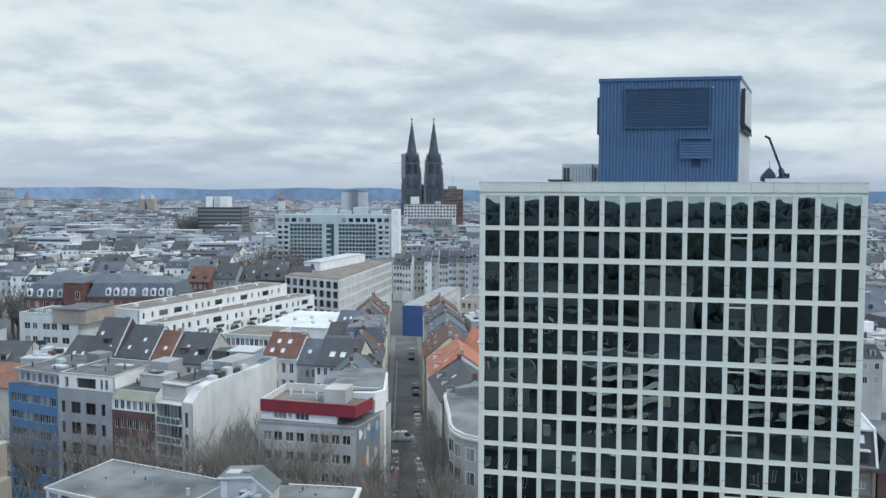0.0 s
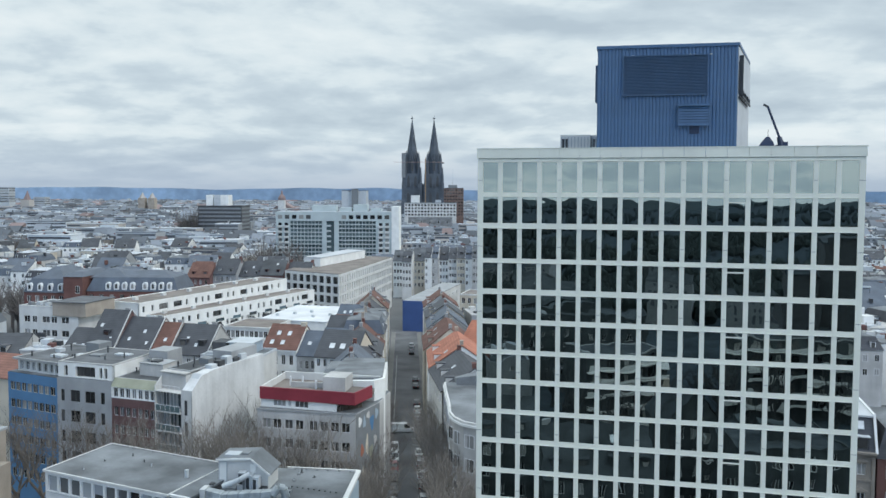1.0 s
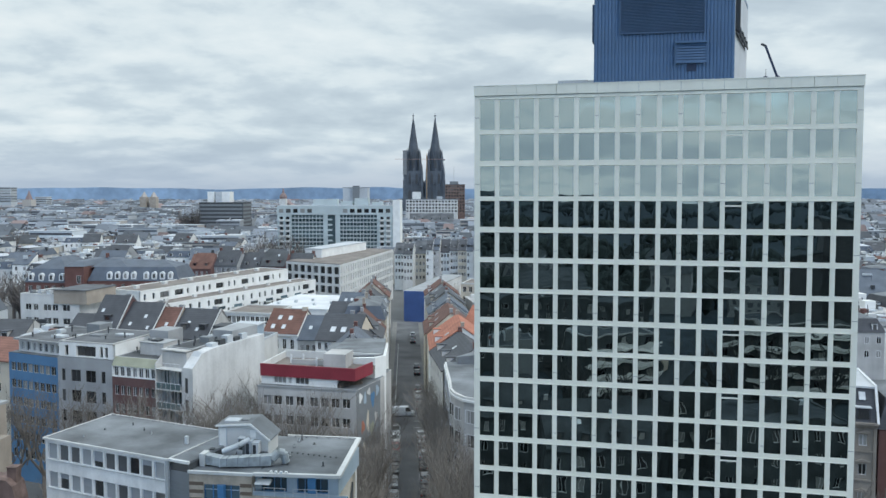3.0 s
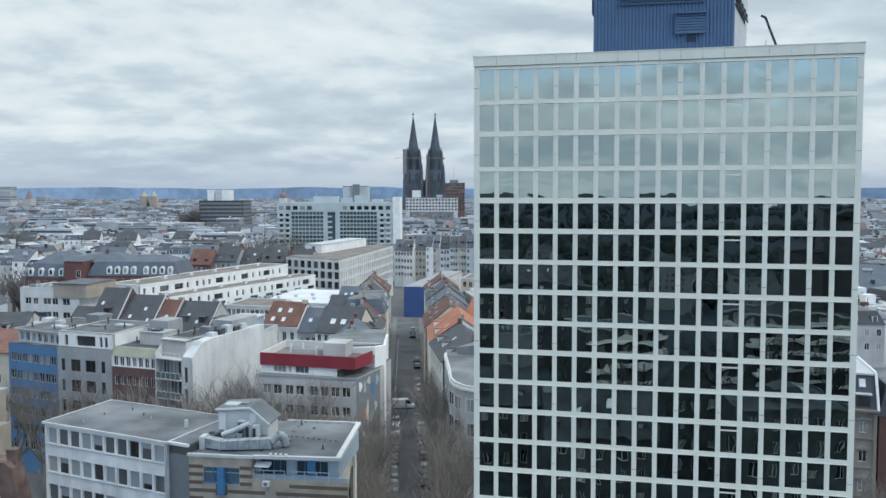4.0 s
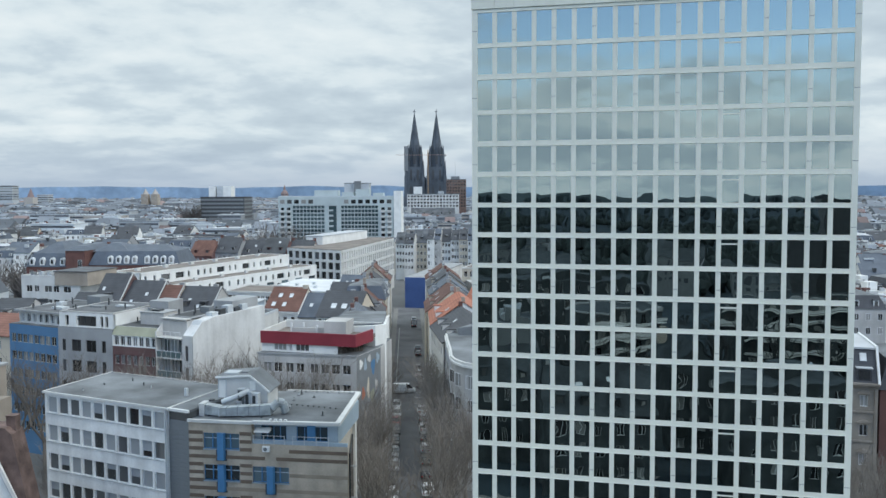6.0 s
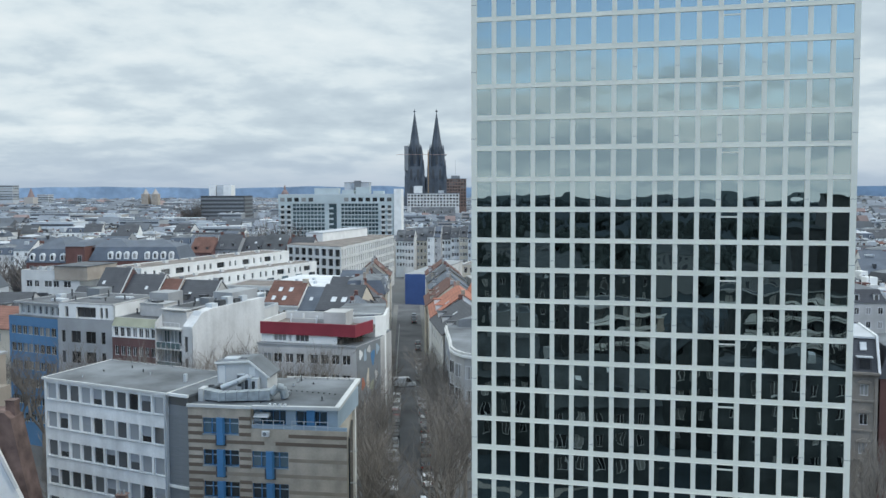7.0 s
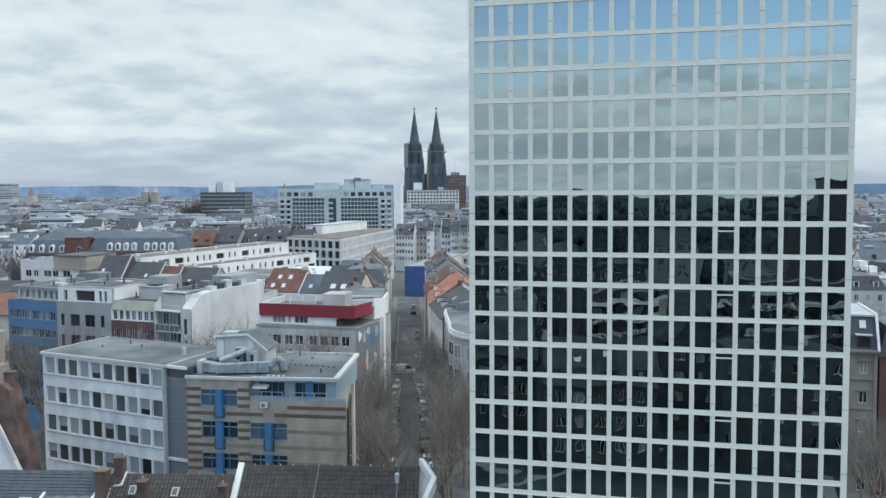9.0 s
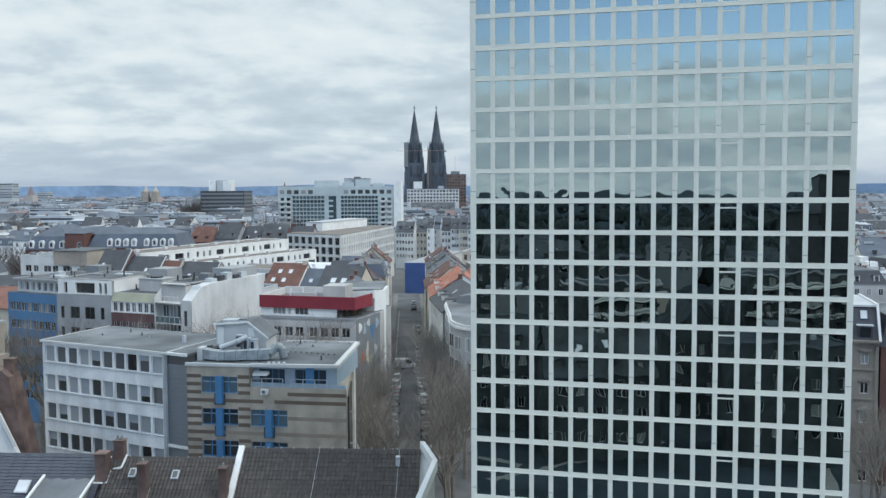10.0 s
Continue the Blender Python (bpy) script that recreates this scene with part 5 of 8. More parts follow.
part("terrace_floor", Geo().box(0.0, 4.88, -0.35, 2.14, 21.6, 21.72), OFFWHITE, bal)
for i in range(6):
    part("post", Geo().box(0.03 + i * 0.96, 0.07 + i * 0.96, -0.36, -0.33, 21.6, 22.7), FRAME_WHITE, bal)
part("terrace_rail", Geo().box(0.0, 4.88, -0.36, -0.3, 22.66, 22.72), FRAME_WHITE, bal)
part("fin_wall", Geo().prism([(-0.12, -0.4), (0.0, -0.4), (0.0, 2.2), (-0.12, 2.2)], 0, [22.4, 22.4, 24.6, 24.6]), OFFWHITE, bal)
flat_roof(bal, 4.9, 9.5, 24.56, ROOF_DARK, GREY_RENDER, 0, 2.3, 0.12)
part("stair_house", Geo().box(1.5, 5.5, 11.5, 18.4, 24.2, 26.0), GREY_RENDER, bal)
for x, y, h in ((0.8, 4.0, 1.0), (2.2, 6.2, 1.4), (3.4, 4.6, 0.7), (1.4, 8.4, 1.2), (4.2, 9.0, 0.9)):
    part("vent_pipe", Geo().tube((x, y, 24.5), (x, y, 24.5 + h), 0.14, 0.14, 6), DARK_METAL, bal)
part("roof_unit", Geo().box(2.4, 4.4, 7.0, 8.2, 24.55, 25.6), GATE_GREY, bal)
part("skylight_strip", Geo().loft([[(x, 1.3, 22.9), (x, 2.6, 22.9), (x, 2.6, 24.3)] for x in (5.1, 6.6)]), PALE_METAL, bal)
for i in range(5):
    part("roof_unit", Geo().box(5.0 + 0.2 * (i % 2), 6.3, 5.5 + 1.9 * i, 6.9 + 1.9 * i, 24.4, 25.0 + 0.3 * (i % 3)), DARK_METAL if i % 2 else PALE_METAL, bal)

m, w = place((-33.2, 68.9), (-17.8, 66.5))
rb = thing("red_band_building", "pale grey office block with a white penthouse under a crimson fascia", "office building", m)
cr = [(0.8, 2.15), (2.5, 3.85), (4.4, 5.7), (6.1, 7.4), (8.3, 9.6), (10.0, 11.3), (11.7, 13.0), (13.4, 14.7)]
facade(rb, pose(0, 0, 0), w, 0, 20.1, cr, storeys(18.7, 6, 2.95, 1.45), GREY_WEATHER, pane=True)
part("side_wall", Geo().prism([(0, 0.24), (w - 0.05, 0.24), (w + 1.6, 7.4), (w + 1.6, 14), (0, 14)], 0, 20.05), GREY_WEATHER, rb)
part("ledge", Geo().box(-0.1, w + 0.1, -0.12, 0.0, 19.95, 20.2), GREY_RENDER, rb)
part("terrace", Geo().prism([(0.1, 0.2), (w - 0.1, 0.2), (w + 1.5, 7.3), (w + 1.5, 13.9), (0.1, 13.9)], 20.05, 20.15), ROOF_GREY, rb)
facade(rb, pose(0.1, 1.12, 0, 0, 0, -2.6), 12.4, 20.15, 21.6, [(2.0, 4.1), (4.5, 5.0), (5.6, 7.8)], [(20.35, 21.5)], WHITE, name="penthouse_wall", bars=3)
part("penthouse_side", Geo().prism([(0.1, 1.4), (12.4, 0.85), (12.9, 4.5), (12.9, 11), (0.1, 11)], 20.15, 21.55), WHITE, rb)
part("red_fascia", Geo().prism([(0.0, 0.9), (w - 0.4, 0.2), (w - 0.4, 0.45), (0.0, 1.15)], 21.4, 23.25).prism([(w - 0.4, 0.2), (w - 0.15, 0.2), (w + 1.1, 5.2), (w + 0.85, 5.2)], 21.4, 23.25), RED_BAND, rb, "crimson panelled fascia")
part("fascia_side", Geo().prism([(0.0, 1.15), (0.25, 1.15), (0.25, 10.5), (0.0, 10.5)], 21.4, 23.25).prism([(0.25, 10.2), (w + 0.9, 10.2), (w + 0.9, 10.5), (0.25, 10.5)], 21.4, 23.4), OFFWHITE, rb)
part("roof", Geo().prism([(0.2, 1.2), (w - 0.4, 0.5), (w + 0.8, 5.2), (w + 0.8, 10.2), (0.2, 10.2)], 21.6, 22.2), ROOF_BROWN, rb)
part("lift_house", Geo().box(9.0, 12.6, 4.2, 8.0, 22.2, 24.4), GREY_WEATHER, rb)
for x, y in ((2.6, 6.4), (4.4, 7.0), (7.4, 5.0)):
    part("roof_vent", Geo().box(x, x + 0.25, y, y + 0.25, 22.2, 23.6), FRAME_WHITE, rb)
part("roof_parapet", Geo().bar((3.2, 5.6, 22.6), (9.0, 6.0, 22.6), 0.25, 0.9), GREY_WEATHER, rb)
for i in range(9):
    part("planter_shrub", Geo().tube((12.7 + 0.3 * i, 1.0 + 0.35 * i, 20.2), (12.7 + 0.3 * i, 1.0 + 0.35 * i, 20.9 + 0.15 * (i % 3)), 0.4, 0.25, 6), WOODS, rb)
mur = part("mural", Geo().prism([(w - 0.04, 0.3), (w - 0.01, 0.29), (w + 1.63, 7.35), (w + 1.6, 7.36)], 6.0, 20.0), GATE_GREY, rb, "side wall painted with coloured patches")
for s, zc, ws, hs, mm in ((0.16, 18.6, 0.10, 1.2, WHITE), (0.34, 18.2, 0.08, 1.5, PALE_BLUE), (0.5, 19.0, 0.1, 0.9, GREY_WEATHER), (0.66, 17.6, 0.12, 1.9, BLUE_RENDER), (0.86, 18.6, 0.1, 1.3, PALE_BLUE),
                          (0.25, 14.0, 0.10, 1.5, TILE_ORANGE), (0.45, 14.4, 0.08, 2.6, CREAM), (0.62, 13.0, 0.12, 1.9, GREEN_GREY), (0.3, 10.5, 0.1, 1.6, CREAM), (0.8, 14.5, 0.1, 1.5, GREY_WEATHER)):
    def on(u, z):
        return (w + 1.64 * u + 0.012, 0.29 + 7.06 * u, z)
    ring = []
    for q in range(12):
        a = 2 * math.pi * q / 12
        k = 1 + 0.25 * math.sin(3 * a + s * 9)
        ring.append(on(s + 0.7 * ws * k * math.cos(a), zc + 0.62 * hs * k * math.sin(a)))
    part("painted_patch", Geo().loft([ring, [(x + 0.006, y - 0.001, z) for x, y, z in ring]]), mm, mur)
pw = thing("party_wall_house", "narrow house with a bright white windowless party wall", "house")
part("wall", Geo().prism([(-15.9, 73.6), (-14.5, 76.4), (-16.2, 95), (-24.5, 95), (-24.5, 76.5)], 0, [23.4, 23.2, 21.5, 21.5, 22.6]), WHITE, pw)
part("roof", Geo().prism([(-16.2, 75.0), (-15.0, 77.0), (-16.6, 94.5), (-24.0, 94.5), (-24.0, 77.0)], 21.2, [23.5, 23.3, 22.4, 22.4, 22.9]), ROOF_GREY, pw)
for k in range(5):
    for q in range(5):
        window(pw, pose(-14.62 - 0.0914 * (2.4 + q * 3.4), 76.6 + 1.2 + q * 3.4, 3.5 + 3.4 * k, 0, 0, 95.2), 1.1, 1.9, pane=False)

# ---- houses between the cross street and the terraces ----
m, w = place((-47.8, 123.5), (-39.6, 121.8))
ah = thing("arched_window_house", "white stuccoed house with arched windows and a red-brown tiled roof", "house", m)
facade(ah, pose(0, 0, 0), w, 0, 17.8, spread(4, w, 0.95, 0.9), storeys(16.6, 4, 3.7, 2.2), WHITE)
body(ah, w, 11, 0, 17.7, WHITE)
for i, (a, b) in enumerate(spread(4, w, 0.95, 0.9)):
    for k in range(3):
        zt = 16.6 - 3.7 * k
        part("arch_trim", Geo().loft([[((a + b) / 2 + r * math.cos(t * math.pi / 8), y, zt - 0.35 + r * math.sin(t * math.pi / 8)) for r in (0.52,) for t in range(9)] + [((a + b) / 2 + 0.68 * math.cos(t * math.pi / 8), y, zt - 0.35 + 0.75 * math.sin(t * math.pi / 8)) for t in range(8, -1, -1)] for y in (0.0, -0.07)]), FRAME_WHITE, ah)
gable_roof(ah, w, 11, 17.8, 4.6, TILE_RED, gable=WHITE)
part("cornice", Geo().box(-0.1, w + 0.1, -0.35, 0.0, 17.4, 17.75), FRAME_WHITE, ah)
for x, s in ((2.6, 0.62), (5.2, 0.62), (1.8, 0.25), (4.4, 0.25)):
    skylight(ah, Matrix.Translation((x, 5.5 * s, 17.8 + 4.6 * s + 0.14)) @ Matrix.Rotation(math.atan2(4.6, 5.5), 4, "X"))
chimney(ah, w - 0.6, 5.5, 22.0, 1.2, 0.8, 1.0, CREAM)

m, w = place((-39.6, 121.8), (-33.6, 121.0))
h2 = thing("slate_roofed_house", "grey rendered house with a dark slate roof", "house", m)
facade(h2, pose(0, 0, 0), w, 0, 16.6, spread(4, w, 0.85, 0.5), storeys(15.6, 4, 3.5, 1.9), GREY_WEATHER)
body(h2, w, 11, 0, 16.5, GREY_RENDER)
gable_roof(h2, w, 11, 16.6, 4.6, SLATE_BLUE)
skylight(h2, Matrix.Translation((2.2, 2.6, 16.6 + 2.3)) @ Matrix.Rotation(math.atan2(4.6, 5.5), 4, "X"), 0.8, 1.0)
chimney(h2, w - 0.5, 4.5, 20.4, 0.9, 0.7, 1.3, GREY_RENDER)
m, w = place((-34.5, 116.5), (-25.3, 114.5))
h3 = thing("slate_roofed_house", "white house with a steep black slate roof and two skylights", "house", m)
facade(h3, pose(0, 0, 0), w, 0, 17.6, spread(6, w, 0.8, 0.5), storeys(17.2, 4, 3.4, 1.6), WHITE)
body(h3, w, 12, 0, 17.5, WHITE)
gable_roof(h3, w, 12, 17.6, 4.8, SLATE, gable=CREAM)
for x in (3.2, 5.6):
    skylight(h3, Matrix.Translation((x, 2.4, 17.6 + 1.92 + 0.14)) @ Matrix.Rotation(math.atan2(4.8, 6.0), 4, "X"), 1.2, 1.4)
m, w = place((-60.6, 136.0), (-49.0, 133.8))
h4 = thing("flat_roofed_office", "low white office with a strip of square windows", "office building", m)
facade(h4, pose(0, 0, 0), w, 0, 20.3, spread(9, w, 1.0, 0.5), storeys(19.6, 5, 3.4, 1.75), WHITE)
body(h4, w, 12, 0, 20.2, WHITE)
flat_roof(h4, w, 12, 20.3, ROOF_BROWN, OFFWHITE, lip=0.3, over=0.2)
m, w = place((-57.5, 111.5), (-44.5, 109.5))
h5 = thing("flat_roofed_office", "pale flat-roofed building with a pale blue top storey", "office building", m)
facade(h5, pose(0, 0, 0), w, 0, 18.6, spread(8, w, 1.0, 0.6), storeys(17.8, 5, 3.3, 1.5), OFFWHITE)
body(h5, w, 9, 0, 18.5, OFFWHITE)
flat_roof(h5, w, 9, 18.6, ROOF_GREY, PALE_METAL)
part("top_storey", Geo().box(5, w - 3, 3, 8.5, 18.6, 21.0), PALE_BLUE, h5)
part("top_roof", Geo().box(4.6, w - 2.6, 2.6, 8.9, 21.0, 21.2), PALE_METAL, h5)
part("vent_hood", Geo().box(1.0, 4.2, 3.0, 7.0, 18.6, 21.0), ROOF_DARK, h5)
for i in range(4):
    part("roof_unit", Geo().box(1.0 + 2.8 * i, 2.2 + 2.8 * i, 1.0, 2.0, 18.65, 19.3), PALE_METAL, h5)
def verged_house(p0, p1, d, eave, rise, wall_mat, roof_mat, label, lights, dormers=0):
    """A steep-roofed house between white party-wall copings, with roof windows."""
    m, w = place(p0, p1)
    h = thing("steep_roofed_house", label, "house", m, "steep-roofed houses behind the row")
    facade(h, pose(0, 0, 0), w, 0, eave, spread(3, w, 1.0), storeys(eave - 0.8, 4, 3.4, 1.7), wall_mat)
    body(h, w, d, 0, eave - 0.05, wall_mat)
    gable_roof(h, w, d, eave, rise, roof_mat, gable=wall_mat)
    sl = math.atan2(rise, d / 2)
    part("verge", Geo().bar((w - 0.05, -0.3, eave - 0.1), (w - 0.05, d / 2, eave + rise + 0.2), 0.26, 0.3).bar((w - 0.05, d / 2, eave + rise + 0.2), (w - 0.05, d + 0.3, eave - 0.1), 0.26, 0.3), GREY_WEATHER, h, "pale rendered verge coping")
    for x, f in lights:
        skylight(h, Matrix.Translation((x * w, d / 2 * f, eave + rise * f + 0.14)) @ Matrix.Rotation(sl, 4, "X"), 0.7, 0.9)
    for i in range(dormers):
        dormer(h, pose(w * (i + 0.5) / dormers, 1.6, eave + rise * 0.25), 1.5, 1.5, 2.4, roof_mat, roof_mat)
    chimney(h, w * 0.8, d * 0.55, eave + rise * 0.9, 1.1, 0.6, 1.1, GREY_RENDER)
    return h


dark_roof = "steep black slate roofed house between pale party walls"
verged_house((-94.5, 124.0), (-87.0, 122.4), 11, 16.2, 4.8, GREY_WEATHER, SLATE, dark_roof, ((0.3, 0.3), (0.6, 0.3)))
verged_house((-86.9, 121.6), (-79.9, 120.2), 12, 18.4, 7.2, BROWN_BRICK, SLATE, "dark slate roofed house with a brown brick front", ((0.2, 0.55), (0.7, 0.2)), 1)
verged_house((-79.8, 120.2), (-71.3, 118.4), 12, 18.0, 6.2, OFFWHITE, SLATE, dark_roof, ((0.25, 0.3), (0.6, 0.55), (0.8, 0.2)))
verged_house((-71.2, 118.4), (-66.6, 117.5), 11, 17.8, 5.6, CREAM, TILE_RED, "narrow house with a rust red tiled roof", ((0.5, 0.4),))
verged_house((-66.5, 117.5), (-57.8, 115.8), 12, 17.6, 5.6, GREY_WEATHER, SLATE, dark_roof, ((0.3, 0.5), (0.6, 0.3)), 2)


def roof_house(p0, p1, d, eave, rise, wall_mat, roof_mat, label, roof="gable", n=4, seed=0, dormers=0, chim=1, name="house", group="", glass=None):
    """An ordinary old town house with windows towards its street."""
    m, w = place(p0, p1)
    h = thing(name, label, "house", m, group)
    r = random.Random(seed)
    facade(h, pose(0, 0, 0), w, 0, eave, spread(n, w, min(1.1, w / n * 0.5)), storeys(eave - 0.9, max(3, int(eave / 3.6)), 3.4, 1.75), wall_mat, bars=2, glass=glass)
    body(h, w, d, 0, eave - 0.05, wall_mat)
    if roof == "gable":
        gable_roof(h, w, d, eave, rise, roof_mat, gable=wall_mat)
        sl = math.atan2(rise, d / 2)
        for i in range(dormers):
            dormer(h, pose(w * (i + 0.5) / dormers, 1.0, eave + rise * 0.15), 1.3, 1.4, 2.4, wall_mat, roof_mat)
        for i in range(r.randint(0, 2)):
            f = r.uniform(0.45, 0.7)
            skylight(h, Matrix.Translation((w * r.uniform(0.2, 0.8), d / 2 * f, eave + rise * f + 0.14)) @ Matrix.Rotation(sl, 4, "X"), 0.8, 1.0)
    elif roof == "cross":
        cross_roof(h, w, d, eave, rise, roof_mat, gable=wall_mat)
    elif roof == "mansard":
        mansard_roof(h, w, d, eave, rise * 0.75, rise * 0.25, 1.1, roof_mat, ROOF_GREY)
        for i in range(dormers):
            dormer(h, pose(w * (i + 0.5) / dormers, 0.15, eave + 0.4), 1.2, 1.7, 2.2, FRAME_WHITE, roof_mat)
    else:
        flat_roof(h, w, d, eave, roof_mat, wall_mat, lip=0.3)
        part("roof_box", Geo().box(w * 0.3, w * 0.6, d * 0.4, d * 0.7, eave, eave + 2.2), wall_mat, h)
        for i in range(r.randint(1, 4)):
            x, y = r.uniform(0.1, 0.8) * w, r.uniform(0.1, 0.85) * d
            part("roof_vent", Geo().box(x, x + 0.7, y, y + 0.7, eave, eave + r.uniform(0.5, 1.2)), PALE_METAL, h)
    for i in range(chim):
        chimney(h, w * (0.04 + 0.92 * i) if chim > 1 else w * 0.95, d * 0.5, eave + (rise if roof != "flat" else 0.0), 1.0, 0.7, 0.9, (GREY_RENDER, RED_BRICK, BEIGE)[seed % 3])
    return h


# old houses on both sides of the street
walls_l = [CREAM, WHITE, OFFWHITE, GREY_WEATHER, WHITE, CREAM, OFFWHITE, WHITE, GREY_WEATHER, CREAM, OFFWHITE]
roofs_l = [ROOF_GREY, SLATE_BLUE, SLATE, SLATE, TILE_RED, SLATE_BLUE, SLATE, ROOF_GREY, SLATE, TILE_RED, SLATE]
y = 95.5
for i in range(11):
    ln = (8.5, 9.5, 9.0, 13.0, 10.5, 11.0, 9.5, 12.0, 11.0, 10.0, 11.5)[i]
    a, b = axis(y, -6.0), axis(y + ln, -5.8)
    roof_house(a, b, 10.5, (17.8, 16.8, 15.8, 16.6, 15.2, 17.0, 15.6, 16.8, 15.4, 16.6, 15.8)[i], (2.8, 4.6, 4.8, 4.4, 5.0, 4.6, 4.2, 2.5, 4.4, 4.8, 4.0)[i], walls_l[i], roofs_l[i],
               ("tall narrow town house in pale stucco with a grey roof", "old town house with a slate roof", "stuccoed town house with a red tiled roof")[0 if roofs_l[i] == ROOF_GREY else (2 if roofs_l[i] == TILE_RED else 1)],
               roof=("mansard", "gable", "gable", "gable", "gable", "mansard", "gable", "mansard", "gable", "gable", "gable")[i], n=3, seed=i, dormers=2 if i % 2 == 0 else 1, chim=2, name="town_house", group="town houses along the street")
    y += ln + 0.02
for i in range(5):
    ya = 100 + 13 * i
    roof_house((-36.5 - 1.0 * i, ya + 22), (-29.5 - 1.0 * i, ya + 20.5), 9, 14.5 + (i % 3), 4.2, (OFFWHITE, CREAM, WHITE)[i % 3], (SLATE, TILE_RED, SLATE_BLUE)[(i + 1) % 3],
               "rear wing of a town house with a pitched roof", n=3, seed=20 + i, name="rear_wing", group="rear wings behind the street")
roof_house((-106, 103), (-85, 97.5), 11, 16.4, 3.4, CREAM, TILE_FADED, "old house with a faded orange tiled roof", n=6, seed=80, chim=2)
# right-hand side, from the rounded corner house onwards
cb = thing("rounded_corner_house", "grey corner building with a rounded white roof edge", "building")
ring = [(24, 64.5), (24, 90), (-5.4, 90), (-5.1, 86.0), (-4.2, 77.0), (-3.9, 72.0), (-3.2, 69.5), (-1.8, 67.3), (0.4, 66.0), (4, 65.2)]


def grow(ring, k):
    cx, cy = 10.0, 77.5
    return [(cx + (x - cx) * k, cy + (y - cy) * k) for x, y in ring]


part("wall", Geo().prism(ring, 0, 18.6), GREY_WEATHER, cb)
part("cornice", Geo().prism(grow(ring, 1.02), 18.4, 18.75), WHITE, cb)
part("parapet", Geo().prism(grow(ring, 1.01), 18.75, 19.15), OFFWHITE, cb)
part("roof", Geo().prism(grow(ring, 0.985), 19.1, 19.22), ROOF_GREY, cb)
for i, (a, b) in enumerate(((-5.3, 88.0), (-5.0, 85.0), (-4.75, 82.5), (-4.5, 80.0), (-4.25, 77.5), (-4.1, 75.0), (-3.9, 72.5))):
    for z in (4.0, 7.6, 11.6, 15.2):
        window(cb, pose(a - 0.1, b, z, 0, 0, -85), 1.2, 2.0, pane=False)
for a, b, q in ((-3.75, 70.9, -62), (-2.7, 68.5, -48), (-0.9, 66.7, -32), (1.7, 65.6, -15), (4.6, 65.1, -3)):
    for z in (4.0, 7.6, 11.6, 15.2):
        window(cb, pose(a, b, z, 0, 0, q), 1.7, 2.0, pane=False)
part("roof_hatch", Geo().box(3, 5, 74, 76, 19.2, 20.0), PALE_METAL, cb)
part("metal_roof", Geo().prism([(-3.2, 88), (6, 88), (6, 99), (-4.4, 99)], 17.0, [20.5, 21.5, 21.5, 18.0]), ROOF_GREY, cb)

roof_house((-9.2, 107.6), (-5.9, 90.6), 12, 17.2, 4.0, OFFWHITE, SLATE, "white town house with a dark roof and iron gable frames", n=5, seed=40, dormers=3, chim=2, name="town_house", group="town houses along the street")
oh = roof_house((-10.6, 124.6), (-9.1, 107.8), 13, 17.4, 4.6, WHITE, TILE_ORANGE, "white town house with a bright orange tiled roof", n=5, seed=41, dormers=2, chim=2, name="town_house", group="town houses along the street")
roof_house((-13.2, 148), (-11.6, 131), 12, 16.2, 5.0, CREAM, TILE_RED, "cream town house with a rust red tiled roof", n=5, seed=42, chim=2, dormers=2, name="town_house", group="town houses along the street")
for i in range(5):
    ya = 148.2 + 12.4 * i
    a, b = axis(ya + 12.2, 5.6), axis(ya, 5.7)
    roof_house(a, b, 11, 15.4 + (i * 7 % 3) * 0.6, 4.2, (WHITE, OFFWHITE, CREAM, GREY_WEATHER, WHITE)[i], (SLATE, SLATE_BLUE, SLATE, ROOF_GREY, TILE_RED)[i], "old town house with a pitched roof", n=3, seed=50 + i, dormers=2, chim=2, name="town_house", group="town houses along the street")
roof_house((4.0, 112.5), (13.5, 107), 12, 16.5, 5.0, WHITE, TILE_RED, "house with a rust red tiled roof behind the street", n=4, seed=60, name="house")
roof_house((-3.5, 137), (6, 131), 11, 16.5, 5.0, CREAM, TILE_ORANGE, "house with an orange tiled roof behind the street", n=4, seed=61, name="house")

# the cobalt building at the end of the street
bl = thing("cobalt_blue_building", "flat-roofed building with a windowless cobalt blue end wall", "building")
part("end_wall", Geo().prism([(-27.2, 243), (-19.4, 241.5), (-19.2, 242.2), (-27.0, 243.7)], 0, 11.6), COBALT, bl)
part("wall", Geo().prism([(-27.0, 243.7), (-19.2, 242.2), (-6.0, 300), (-14, 302)], 0, 11.2), OFFWHITE, bl)
part("roof", Geo().prism([(-27.2, 243.6), (-19.1, 242.1), (-5.8, 300.2), (-14.2, 302.2)], 11.2, 11.6), GREY_RENDER, bl)
for k in range(3):
    for i in range(9):
        t = (i + 0.6) / 9.6
        window(bl, pose(-19.2 + 13.2 * t + 0.05, 242.2 + 57.8 * t, 1.2 + 3.4 * k, 0, 0, 77.2), 3.6, 1.5, frame_mat=FRAME_WHITE, bars=3, style="plain", pane=False)
yl = thing("cream_office_building", "cream office building with square dark windows", "office building", place((-4.8, 212), (24, 205))[0])
facade(yl, pose(0, 0, 0), 29, 0, 18.2, spread(14, 29, 1.15, 0.7), storeys(17.3, 5, 3.3, 1.9), CREAM, frame_mat=FRAME_WHITE)
body(yl, 29, 14, 0, 18.1, CREAM)
flat_roof(yl, 29, 14, 18.2, ROOF_BROWN, OFFWHITE)

